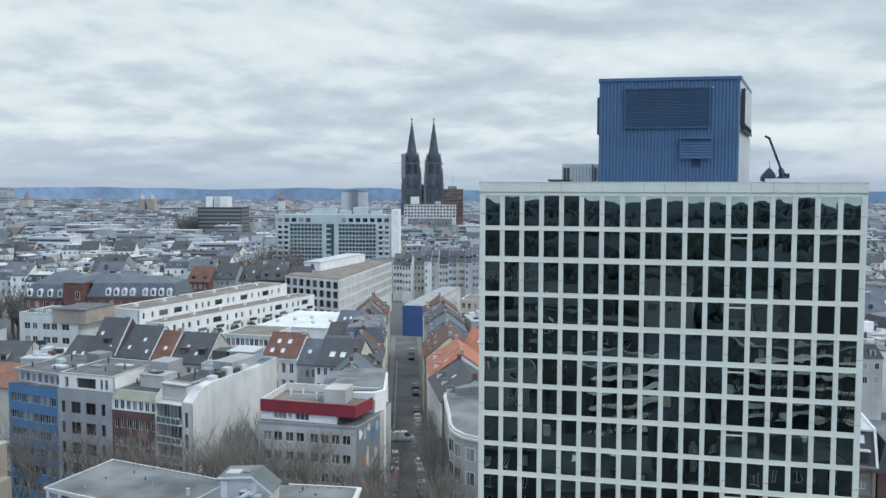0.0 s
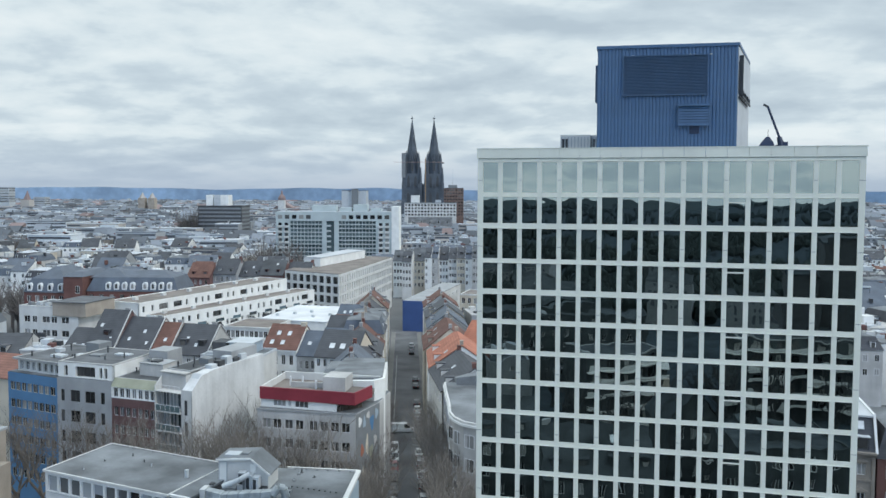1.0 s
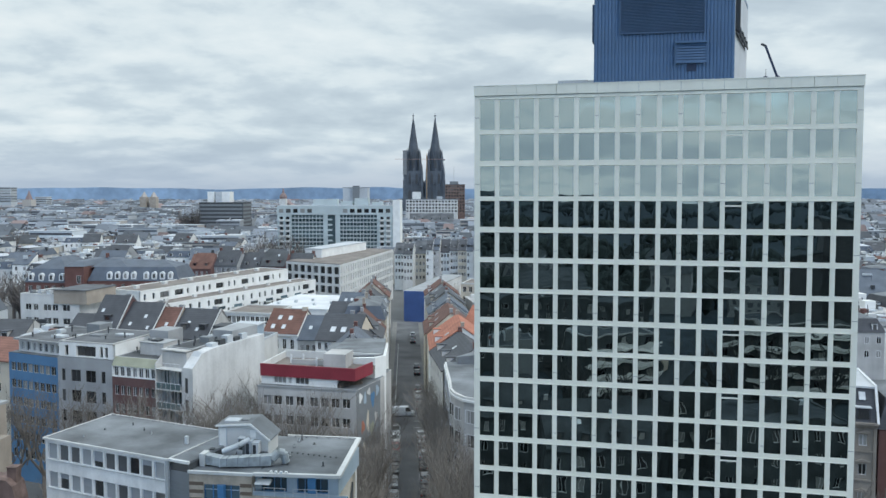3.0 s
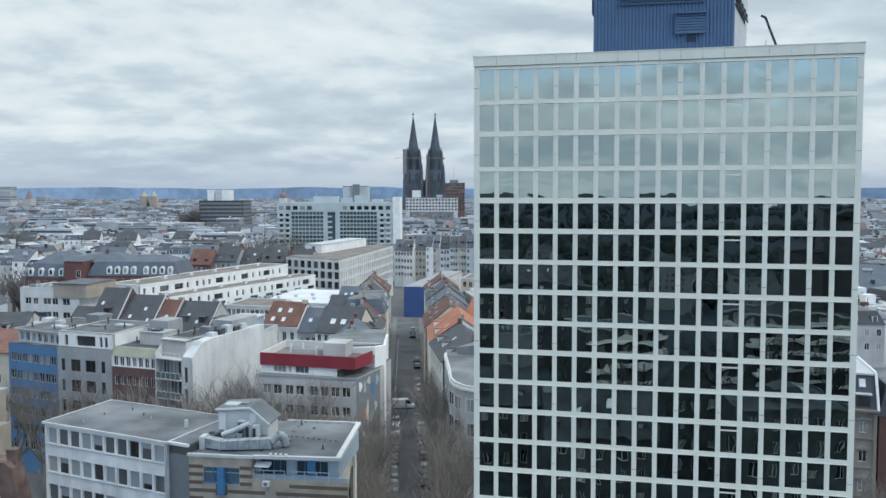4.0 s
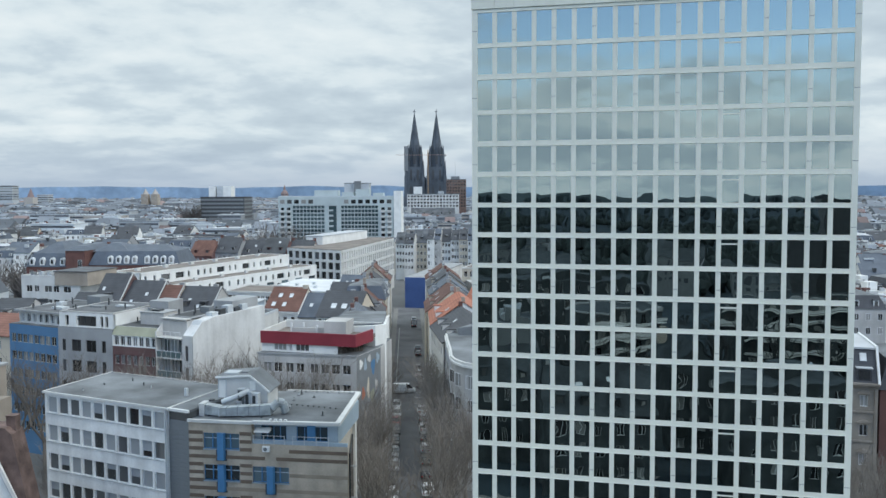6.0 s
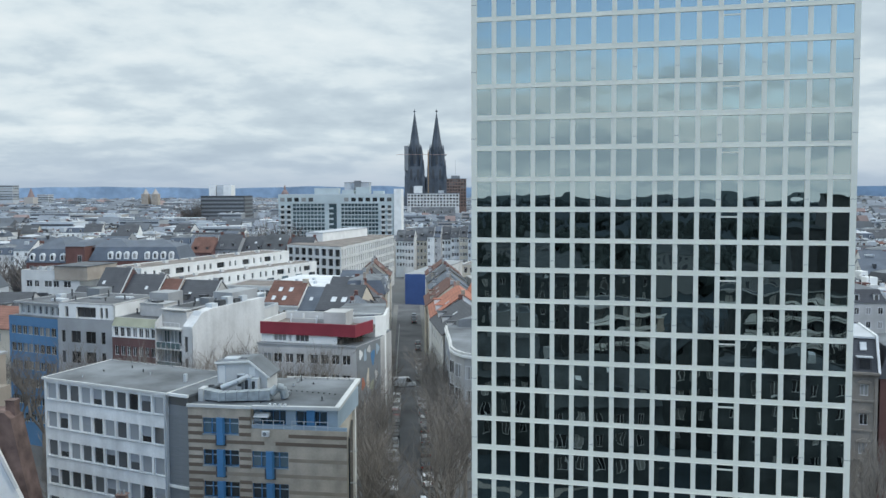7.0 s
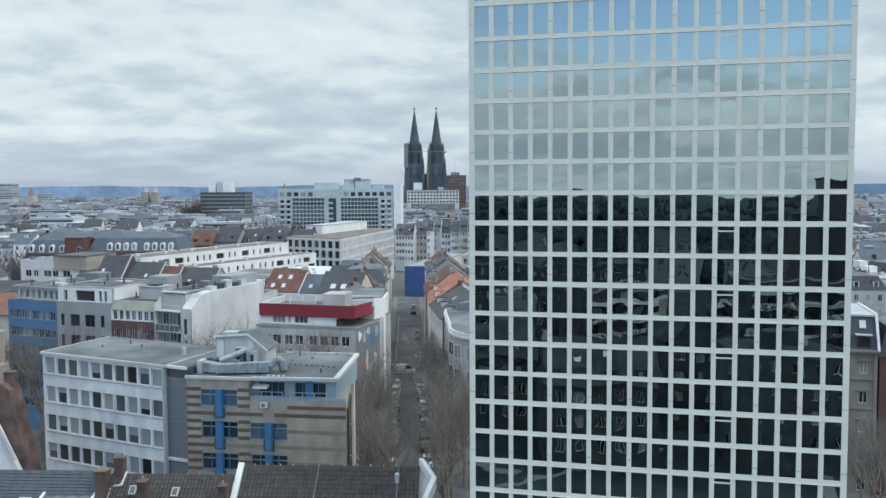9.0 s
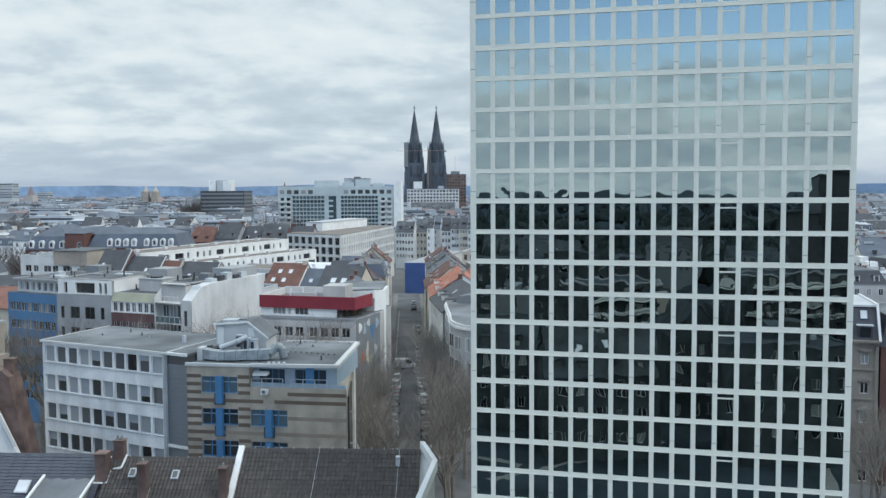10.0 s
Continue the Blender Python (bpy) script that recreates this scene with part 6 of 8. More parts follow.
# ---- white terraces, brick mansard block, hotel, slab ----
def terrace_block(p0, p1, d, h, label, n, seed, rows_n=3):
    m, w = place(p0, p1)
    b = thing("terrace_apartments", label, "apartment building", m, "long white apartment blocks")
    r = random.Random(seed)
    cs, x = [], 1.2
    while x < w - 3:
        ww = r.choice((0.8, 0.8, 0.9, 1.0, 3.4))
        cs.append((x, x + ww))
        x += ww + r.uniform(1.3, 3.2)
    facade(b, pose(0, 0, 0), w, 0, h, cs, storeys(h - 0.9, rows_n, 3.1, 1.65), WHITE, frame_mat=FRAME_DARK, glass=GLASS_DARK, depth=0.5, bars=2, style="plain")
    part("side_wall", Geo().box(0, w, 0.5, d, 0, h - 0.05), WHITE, b)
    flat_roof(b, w, d, h, ROOF_BROWN, WHITE, lip=0.25, over=0.1)
    for i in range(6):
        part("roof_box", Geo().box(w * (i + 0.4) / 6.3, w * (i + 0.4) / 6.3 + 1.2, d * 0.5, d * 0.6, h, h + 0.9), OFFWHITE, b)
    return b, w


tb, w = terrace_block((-92.6, 160.6), (-66.6, 222.0), 12, 21.9, "long white terraced apartment block with a brown gravel roof", 20, 3)
tb2, w = terrace_block((-86.0, 160.0), (-56.2, 219.5), 8, 18.4, "lower white apartment wing with balconies and dark arches", 16, 4)
for i in range(9):
    t = (i + 0.7) / 9.5 * w
    bcn = part("balcony", Geo().box(t, t + 3.2, -1.2, 0.0, 14.2, 14.4), OFFWHITE, tb2)
    part("railing", Geo().box(t, t + 3.2, -1.2, -1.15, 14.4, 15.3), GLASS_BLUE, bcn)
    part("awning", Geo().prism([(t, -0.9), (t + 3.2, -0.9), (t + 3.2, 0), (t, 0)], 12.8, [13.0, 13.0, 13.6, 13.6]), ROOF_DARK, tb2)
cy = thing("white_hall", "low hall with a wide pale membrane roof", "hall", place((-63.0, 174), (-42.0, 170))[0])
part("wall", Geo().box(0, 21, 0, 28, 0, 15.6), WHITE, cy)
part("roof", Geo().box(-0.2, 21.2, -0.2, 28.2, 15.6, 15.9), WHITE_MEMBRANE, cy)
for i in range(5):
    part("roof_vent", Geo().box(2.5 + 3.8 * i, 3.3 + 3.8 * i, 6 + 4 * (i % 3), 6.8 + 4 * (i % 3), 15.9, 16.6), PALE_METAL, cy)

for i, (wm, rm) in enumerate(((BROWN_BRICK, TILE_RED), (GREY_RENDER, SLATE), (OFFWHITE, SLATE), (BROWN_BRICK, ROOF_DARK), (GREY_WEATHER, SLATE))):
    roof_house((-112 + 9.6 * i, 246 + 2.0 * (i % 3)), (-102.6 + 9.6 * i, 245 + 2.0 * (i % 3)), 12, 19.5 + 1.1 * (i % 2), 5.6, wm, rm, "old house with a steep roof behind the white terraces", n=4, seed=90 + i, dormers=2, chim=2, name="house", group="old houses behind the terraces")
m, w = place((-122.5, 154.0), (-104.5, 150.5))
wr = thing("white_office_building", "white flat-roofed building with broad windows", "office building", m)
facade(wr, pose(0, 0, 0), w, 0, 22.0, [(1.5, 3.4), (4.0, 5.6), (7.2, 9.6), (10.0, 11.8), (13.2, 15.5)], storeys(19.6, 4, 3.6, 1.7), OFFWHITE)
body(wr, w, 12, 0, 21.9, OFFWHITE)
flat_roof(wr, w, 12, 22.0, ROOF_GREY, OFFWHITE)
part("upper_storey", Geo().box(10.8, w + 2.6, -0.3, 11.5, 19.9, 23.5), BEIGE, wr)
part("upper_roof", Geo().box(10.6, w + 2.8, -0.5, 11.7, 23.5, 23.7), ROOF_MID, wr)
for i in range(5):
    part("roof_unit", Geo().box(1.2 + 1.8 * i, 2.2 + 1.8 * i, 2.0 + (i % 3), 3.2 + (i % 3), 22.0, 22.9), PALE_METAL if i % 2 else GATE_GREY, wr)

m, w = place((-143.0, 190.0), (-128.5, 188.6))
mb = thing("mansard_brick_building", "red brick block with a slate mansard roof and white arched dormers", "apartment building", m)
facade(mb, pose(0, 0, 0), w, 0, 20.9, spread(5, w, 1.5, 1.0), storeys(19.9, 5, 3.5, 1.9), RED_BRICK)
body(mb, w, 20, 0, 20.8, RED_BRICK)
mansard_roof(mb, w, 20, 20.9, 4.2, 3.4, 1.6, SLATE_BLUE, SLATE_BLUE)


def arched_dormer(parent, at):
    g = Geo()
    g.loft([[(-0.8, y, 0), (0.8, y, 0), (0.8, y, 1.7), (0.5, y, 2.25), (0, y, 2.45), (-0.5, y, 2.25), (-0.8, y, 1.7)] for y in (2.4, 0.0)])
    d = part("dormer", g, FRAME_WHITE, parent, at=at)
    part("pane", Geo().loft([[(-0.4, y, 0.4), (0.4, y, 0.4), (0.4, y, 1.6), (0, y, 1.95), (-0.4, y, 1.6)] for y in (0.0, -0.03)]), GLASS, d)


for i in range(4):
    arched_dormer(mb, pose(2.0 + i * 3.5, -0.1, 21.4))
part("gable_bay", Geo().box(w + 0.1, w + 6.6, -1.5, 14, 0, 26.2), RED_BRICK, mb)
part("bay_roof", Geo().loft([[(w - 0.1, -1.8, 26.2), (w + 6.8, -1.8, 26.2), (w + 6.8, 14, 26.2), (w - 0.1, 14, 26.2)], [(w + 1.8, 1.5, 27.6), (w + 5.0, 1.5, 27.6), (w + 5.0, 12, 28.0), (w + 1.8, 12, 28.0)]]), SLATE_BLUE, mb)
for k in range(5):
    window(mb, pose(w + 4.9, -1.55, 21.0 - 3.4 * k), 1.4, 2.4)
m, w = place((-121.6, 188.0), (-93.0, 188.8))
mc = thing("mansard_brick_building", "red brick wing with a slate mansard roof and white arched dormers", "apartment building", m)
facade(mc, pose(0, 0, 0), w, 0, 21.6, spread(9, w, 1.3, 0.8), storeys(20.6, 5, 3.5, 1.9), RED_BRICK)
body(mc, w, 15, 0, 21.5, RED_BRICK)
mansard_roof(mc, w, 15, 21.6, 4.2, 1.8, 1.6, SLATE_BLUE, SLATE_BLUE)
part("hip_roof", Geo().loft([[(0.4, 1.6, 25.8), (12.0, 1.6, 25.8), (12.0, 14.0, 25.8), (0.4, 14.0, 25.8)], [(4.5, 6.0, 28.2), (7.5, 6.0, 28.2), (7.5, 9.0, 28.2), (4.5, 9.0, 28.2)]]), SLATE_BLUE, mc)
for i in range(4):
    arched_dormer(mc, pose(6.8 + i * 2.55, -0.1, 22.1))
    arched_dormer(mc, pose(18.4 + i * 2.55, -0.1, 22.1))

m, w = place((-72.4, 242.5), (-49.2, 229.0))
ho = thing("hotel_building", "pale concrete hotel block with deep square window openings", "hotel", m)
facade(ho, pose(0, 0, 0), w, 0, 22.9, spread(8, w, 2.2, 0.6), storeys(21.9, 4, 3.55, 2.6), OFFWHITE, frame_mat=FRAME_DARK, glass=GLASS_DARK, depth=0.6, style="plain")
ms, ws = place((-49.2, 229.0), (-37.8, 303.0))
loc = m.inverted() @ ms
facade(ho, loc, ws, 0, 22.9, spread(26, ws, 1.6, 0.7), storeys(21.9, 4, 3.55, 2.6), OFFWHITE, frame_mat=FRAME_DARK, glass=GLASS_DARK, depth=0.6, style="plain", name="long_wall")
inv = m.inverted()


def to_local(inv, pts):
    return [tuple((inv @ Vector((x, y, 0)))[:2]) for x, y in pts]


part("core", Geo().prism(to_local(inv, [(-72.0, 243.1), (-49.4, 229.9), (-38.5, 303), (-62, 312)]), 0, 22.8), OFFWHITE, ho)
part("roof", Geo().prism(to_local(inv, [(-72.2, 242.8), (-49.4, 229.4), (-38.0, 303), (-62, 312)]), 22.8, 23.05), ROOF_BROWN, ho)
part("penthouse", Geo().prism(to_local(inv, [(-68.5, 258), (-61.5, 256.5), (-49.5, 298), (-58, 300)]), 23.0, 26.4), WHITE, ho, "white roof storey")
part("penthouse_roof", Geo().prism(to_local(inv, [(-68.7, 257.8), (-61.3, 256.3), (-49.3, 298.2), (-58.2, 300.2)]), 26.4, 26.7), ROOF_PALE, ho)

m, w = place((-113.3, 386), (-47.0, 386))
sl = thing("slab_block", "long pale high-rise slab with a gridded front and white end", "high-rise slab", m)
part("core", Geo().box(0.2, w - 0.2, 1.2, 13, 0, 41.0), GREY_WEATHER, sl)
for x0, x1 in ((0, 8.0), (26.6, 29.0), (33.5, 36.0), (57.5, w)):
    part("pier_wall", Geo().box(x0, x1, 0.0, 1.2, 0, 41.0), SLAB_GREY, sl)
part("top_band", Geo().box(-0.2, w + 0.2, -0.1, 13.2, 36.2, 41.4), SLAB_GREY, sl)
for i in range(16):
    if i not in (5, 6, 7, 8):
        part("window", Geo().box(1.0 + i * 4.1, 3.6 + i * 4.1, -0.16, -0.08, 37.4, 39.6), GLASS, sl)
for a, b in ((8.0, 26.6), (36.0, 57.5)):
    for k in range(15):
        z = 33.95 - 2.25 * k
        part("floor_band", Geo().box(a, b, 0.1, 1.2, z, z + 0.62), SLAB_GREY, sl)
        part("ribbon_window", Geo().box(a, b, 0.75, 1.2, z + 0.62, z + 2.25), GLASS_TEAL, sl)
    nb = int((b - a) / 1.9)
    for i in range(nb + 1):
        x = a + (b - a) * i / nb
        part("fin", Geo().box(x - 0.11, x + 0.11, 0.1, 1.0, 0, 36.2), SLAB_GREY, sl)
part("stair_glazing", Geo().box(29.0, 33.5, 0.6, 1.2, 0, 36.0), GLASS_TEAL, sl)
for k in range(12):
    part("stair_band", Geo().box(29.0, 31.6, 0.4, 0.6, 33.0 - 3.0 * k, 34.0 - 3.0 * k), SLAB_GREY, sl)
for k in range(11):
    for x in (1.0, 4.6, 59.0, 62.6):
        part("balcony", Geo().box(x, x + 2.6, -0.9, 0.0, 32.5 - 3.0 * k, 33.5 - 3.0 * k), OFFWHITE, sl)
        part("window", Geo().box(x + 0.3, x + 2.3, -0.03, 0.02, 33.6 - 3.0 * k, 35.2 - 3.0 * k), GLASS, sl)
part("end_wall", Geo().box(w + 0.2, w + 4.4, -0.5, 13.5, 0, 44.5), WHITE, sl, "white windowless end wall")
part("roof", Geo().box(0, w, 0.2, 13, 41.4, 41.6), ROOF_PALE, sl)
for x0, x1, h in ((20, 34, 3.4), (44, 52, 4.0), (36, 43, 2.2), (54, 60, 1.8)):
    part("roof_structure", Geo().box(x0, x1, 4, 10, 41.6, 41.6 + h), SLAB_GREY, sl)

# strip of town to the right of the tower
sh = thing("sandstone_house", "old sandstone corner house with a slate mansard and white dormer window", "house", place((49.0, 57.2), (52.5, 56.3))[0])
facade(sh, pose(0, 0, 0), 3.6, 0, 19.0, [(1.5, 2.5)], storeys(17.5, 5, 3.9, 1.5), SANDSTONE)
body(sh, 3.6, 14, 0, 18.9, SANDSTONE)
for z in (15.2, 11.3, 7.4):
    part("string_course", Geo().box(0.02, 3.58, -0.14, 0.0, z, z + 0.22), SANDSTONE, sh)
    part("window_hood", Geo().loft([[(1.2, y, z + 2.5), (2.8, y, z + 2.5), (2.8, y, z + 2.65), (2.0, y, z + 3.0), (1.2, y, z + 2.65)] for y in (0.0, -0.22)]), SANDSTONE, sh)
for x in (0.0, 3.2):
    part("corner_pilaster", Geo().box(x, x + 0.4, -0.1, 0.0, 0, 18.5), SANDSTONE, sh)
part("cornice", Geo().loft([[(-0.2, y, z), (3.7, y, z), (3.7, 0.0, z), (-0.2, 0.0, z)] for y, z in ((-0.15, 18.5), (-0.25, 18.75), (-0.5, 18.9), (-0.5, 19.15))]), SANDSTONE, sh)
part("roof", Geo().loft([[(0, 0, 19.15), (3.6, 0, 19.15), (3.6, 14, 19.15), (0, 14, 19.15)], [(0, 1.8, 23.3), (3.6, 1.8, 23.3), (3.6, 12, 23.3), (0, 12, 23.3)]]), SLATE, sh)
part("upper_roof", Geo().box(-0.1, 3.6, 1.6, 12.2, 23.3, 23.55), ROOF_PALE, sh)
dormer(sh, pose(2.0, 0.1, 19.3), 1.7, 1.7, 1.4, SLATE, PALE_METAL)
skylight(sh, Matrix.Translation((2.0, 1.3, 22.3)) @ Matrix.Rotation(radians(66.5), 4, "X"), 0.8, 1.1)
part("verge", Geo().bar((3.72, -0.1, 19.0), (3.72, 1.9, 23.7), 0.3, 0.4).bar((3.72, 1.8, 23.6), (3.72, 12.1, 23.6), 0.3, 0.3), FRAME_WHITE, sh, "white verge parapet")
rh = roof_house((52.75, 56.3), (64, 53.4), 13, 18.4, 5.0, RED_BRICK, SLATE, "red brick town house with a slate roof", n=5, seed=77, roof="mansard", dormers=3, name="town_house")

# ---- cathedral ----
cat = thing("gothic_cathedral", "dark sooty gothic cathedral with two tall openwork spires", "cathedral", pose(-74.8, 1080, 0, 0, 0, 3))


def gothic_tower(xc):
    """A square tower in stages, an octagon between corner turrets and a slender spire."""
    yc = 14
    t = part("tower", Geo().box(xc - 14, xc + 14, 0, 28, 0, 58), CATHEDRAL, cat)
    part("belfry", Geo().box(xc - 12.4, xc + 12.4, 1.6, 26.4, 58, 80), CATHEDRAL, t)
    part("octagon", Geo().tube((xc, yc, 78), (xc, yc, 108), 10.4, 9.0, 8), CATHEDRAL, t)
    part("spire", Geo().tube((xc, yc, 107), (xc, yc, 159), 8.2, 0.6, 8), CATHEDRAL, t)
    part("finial", Geo().tube((xc, yc, 159), (xc, yc, 166), 0.6, 0.3, 5).box(xc - 1.7, xc + 1.7, 13.6, 14.4, 161.5, 162.8), CATHEDRAL, t)
    for sx in (-1, 1):
        for sy in (-1, 1):
            bx, by = xc + sx * 13.0, yc + sy * 13.0
            part("buttress", Geo().loft([[(bx - q, by - q, z), (bx + q, by - q, z), (bx + q, by + q, z), (bx - q, by + q, z)] for q, z in ((3.0, 0), (2.6, 40), (2.2, 41), (2.0, 66), (1.5, 67), (1.3, 76), (0.15, 90))]), CATHEDRAL, t)
            cx, cy = xc + sx * 10.0, yc + sy * 10.0
            part("corner_turret", Geo().tube((cx, cy, 80), (cx, cy, 98), 2.3, 1.9, 6).tube((cx, cy, 98), (cx, cy, 112), 2.1, 0.15, 6), CATHEDRAL, t)
    for k in range(8):
        a = math.pi * (k + 0.5) / 4
        gx, gy = xc + 9.0 * math.cos(a), yc + 9.0 * math.sin(a)
        part("gablet", Geo().tube((gx, gy, 100), (gx, gy, 114), 1.5, 0.1, 4), CATHEDRAL, t)
    for x in (-5.2, 5.2):
        part("lancet", Geo().loft([[(xc + x - 1.7, y, 61), (xc + x + 1.7, y, 61), (xc + x + 1.7, y, 73), (xc + x, y, 77), (xc + x - 1.7, y, 73)] for y in (1.7, 1.3)]), FRAME_DARK, t)
        part("lancet", Geo().loft([[(xc + x - 1.9, y, 28), (xc + x + 1.9, y, 28), (xc + x + 1.9, y, 48), (xc + x, y, 53), (xc + x - 1.9, y, 48)] for y in (0.1, -0.3)]), FRAME_DARK, t)
    part("octagon_lancet", Geo().loft([[(xc - 1.9, y, 84), (xc + 1.9, y, 84), (xc + 1.9, y, 97), (xc, y, 101), (xc - 1.9, y, 97)] for y in (4.6, 3.8)]), FRAME_DARK, t)
    for x in (-9.4, -2.4, 2.4, 9.4):
        part("rib", Geo().box(xc + x - 0.7, xc + x + 0.7, -0.9, 0.1, 0, 60).tube((xc + x, -0.4, 60), (xc + x, -0.4, 68), 0.9, 0.1, 4), CATHEDRAL, t)
    for k in range(8):
        z = 113 + 5.4 * k
        part("crocket_ring", Geo().tube((xc, yc, z), (xc, yc, z + 0.8), 7.6 - 0.78 * k, 7.2 - 0.78 * k, 8), CATHEDRAL, t)
    return t


gothic_tower(-16.4)
gothic_tower(16.4)
part("west_front", Geo().loft([[(-6, y, 0), (6, y, 0), (6, y, 50), (0, y, 66), (-6, y, 50)] for y in (26, 2)]), CATHEDRAL, cat)
part("nave", Geo().loft([[(-14, y, 0), (14, y, 0), (14, y, 44), (0, y, 62), (-14, y, 44)] for y in (140, 28)]), CATHEDRAL, cat)
part("scaffold", Geo().box(-31.5, -26, -2, 5, 74, 110), GATE_GREY, cat, "grey netted scaffolding on the tower")
crane = thing("tower_crane", "slim yellow tower crane before the cathedral", "crane", pose(-66, 1000, 0))
CRANE_Y = material("yellow_crane_paint", (0.30, 0.20, 0.11), 0.6)
part("mast", Geo().box(-0.6, 0.6, -0.6, 0.6, 0, 96), CRANE_Y, crane)
part("jib", Geo().box(-44, 26, -0.25, 0.25, 93.4, 93.9), material("red_white_jib_paint", (0.42, 0.30, 0.27), 0.7), crane)
part("counterweight", Geo().box(22, 25, -0.8, 0.8, 91.5, 93.4), GATE_GREY, crane)
part("apex", Geo().tube((0, 0, 96), (0, 0, 101), 0.7, 0.2, 4), CRANE_Y, crane)


# ---- known buildings further off ----
def far_block(name, label, x0, x1, y, d, z, wall_mat, roof_mat=None, floors=0, category="building", glass=None, z0=0):
    b = thing(name, label, category, pose(x0, y, 0))
    w = x1 - x0
    part("wall", Geo().box(0, w, 0, d, z0, z), wall_mat, b)
    part("roof", Geo().box(-0.3, w + 0.3, -0.3, d + 0.3, z, z + 0.6), roof_mat or ROOF_PALE, b)
    for k in range(floors):
        zt = z - 1.2 - 3.6 * k
        if zt > 8:
            part("ribbon_window", Geo().box(0.6, w - 0.6, -0.12, 0.02, zt - 1.7, zt), glass or GLASS, b)
            part("ribbon_window", Geo().box(w - 0.02, w + 0.12, 0.6, d - 0.6, zt - 1.7, zt), glass or GLASS, b)
    return b


gv = far_block("dark_office_block", "dark glazed office block with white roof boxes", -256, -215, 650, 26, 39, FRAME_DARK, ROOF_DARK, 7, "office building", GATE_GREY)
for x0, x1, mm in ((6.5, 13, WHITE), (14, 20, PALE_METAL), (20, 27.5, WHITE)):
    part("roof_box", Geo().box(x0, x1, 4, 16, 39.6, 49.5), mm, gv)
def punched_block(name, label, x0, x1, y, d, z, wall_mat, roof_mat, pitch, floors, category, glass=None):
    """A far block whose single windows can still be told apart."""
    b = far_block(name, label, x0, x1, y, d, z, wall_mat, roof_mat, 0, category)
    n = max(2, int((x1 - x0) / pitch))
    for k in range(floors):
        for i in range(n):
            u = (i + 0.22) * (x1 - x0) / n
            part("window", Geo().box(u, u + 0.56 * (x1 - x0) / n, -0.14, 0.02, z - 3.0 - 3.5 * k, z - 1.2 - 3.5 * k), glass or GLASS_DARK, b)
    return b


bh = punched_block("brown_high_rise", "red-brown brick high-rise beside the cathedral", -34.0, -11.5, 830, 20, 57, OLD_BRICK, ROOF_DARK, 3.2, 9, "high-rise")
part("roof_house", Geo().box(5, 15, 4, 12, 57.6, 61), GATE_GREY, bh)
part("aerial", Geo().tube((10, 8, 61), (10, 8, 79), 0.35, 0.12, 5), PALE_METAL, bh)
wb = punched_block("white_office_slab", "cream office slab with rows of punched windows", -76, -19, 790, 16, 40.5, OFFWHITE, ROOF_GREY, 3.4, 4, "office building")
part("roof_box", Geo().box(7, 16, 2, 10, 41, 49), WHITE, wb, "white rooftop box")
part("roof_box", Geo().box(34, 40, 3, 9, 41, 44), PALE_METAL, wb)
sr = thing("slate_roofed_hall", "long hall with a steep dark slate roof", "hall", pose(-68, 742, 0))
part("wall", Geo().box(0, 46, 0, 14, 0, 18), OFFWHITE, sr)
gable_roof(sr, 46, 14, 18, 8.5, ROOF_MID)
for i in range(5):
    dormer(sr, pose(5 + 9 * i, 1.6, 20.2), 2.0, 2.2, 2.4, OFFWHITE, SLATE)
far_block("grey_tower_block", "grey flat-topped tower block on the skyline", -165, -134, 900, 20, 54, PALE_METAL, ROOF_GREY, 0, "tower block")
far_block("dark_stair_tower", "dark core of a tower block", -152, -144, 897, 3, 56, GATE_GREY, ROOF_GREY, 0, "tower block")
far_block("tower_block", "pale tower block on the skyline", -1064, -1032, 1600, 24, 59, FAR_WALL, ROOF_GREY, 9, "tower block")
far_block("tower_block", "white and green tower block on the skyline", -917, -893, 1500, 20, 39, FAR_WALL, ROOF_PALE, 5, "tower block")
ch = thing("domed_church", "red-roofed church with a domed tower on the skyline", "church", pose(-368, 1400, 0))
part("tower", Geo().box(-6, 6, -6, 6, 0, 36), OFFWHITE, ch)
part("dome", Geo().loft([[(r * math.cos(a * math.pi / 4), r * math.sin(a * math.pi / 4), z) for a in range(8)] for r, z in ((7.2, 36), (7.4, 40), (5.5, 44), (2.5, 47), (2.2, 50), (0.4, 56))]), FAR_RED, ch)
part("nave", Geo().loft([[(-20, y, 0), (20, y, 0), (20, y, 20), (0, y, 32), (-20, y, 20)] for y in (40, 8)]), FAR_RED, ch)
c2 = thing("romanesque_church", "sandstone church with paired towers under scaffolding", "church", pose(-590, 1300, 0))
for x in (-9, 9):
    part("tower", Geo().box(x - 6, x + 6, 0, 12, 0, 40), BEIGE, c2)
    part("spire", Geo().tube((x, 6, 40), (x, 6, 50), 6.5, 0.3, 4), FAR_WARM, c2)
part("nave", Geo().loft([[(-14, y, 0), (14, y, 0), (14, y, 18), (0, y, 28), (-14, y, 18)] for y in (60, 8)]), FAR_RED, c2)
c3 = thing("church_tower", "red-brown church tower on the skyline", "church", pose(-905, 1450, 0))
part("tower", Geo().box(-9, 9, 0, 18, 0, 34), FAR_WARM, c3)
part("spire", Geo().tube((0, 9, 34), (0, 9, 52), 8, 0.6, 6), FAR_RED, c3)

ROW_X, ROW_Y, ROW_Z = -40.5, 331.0, 20.6
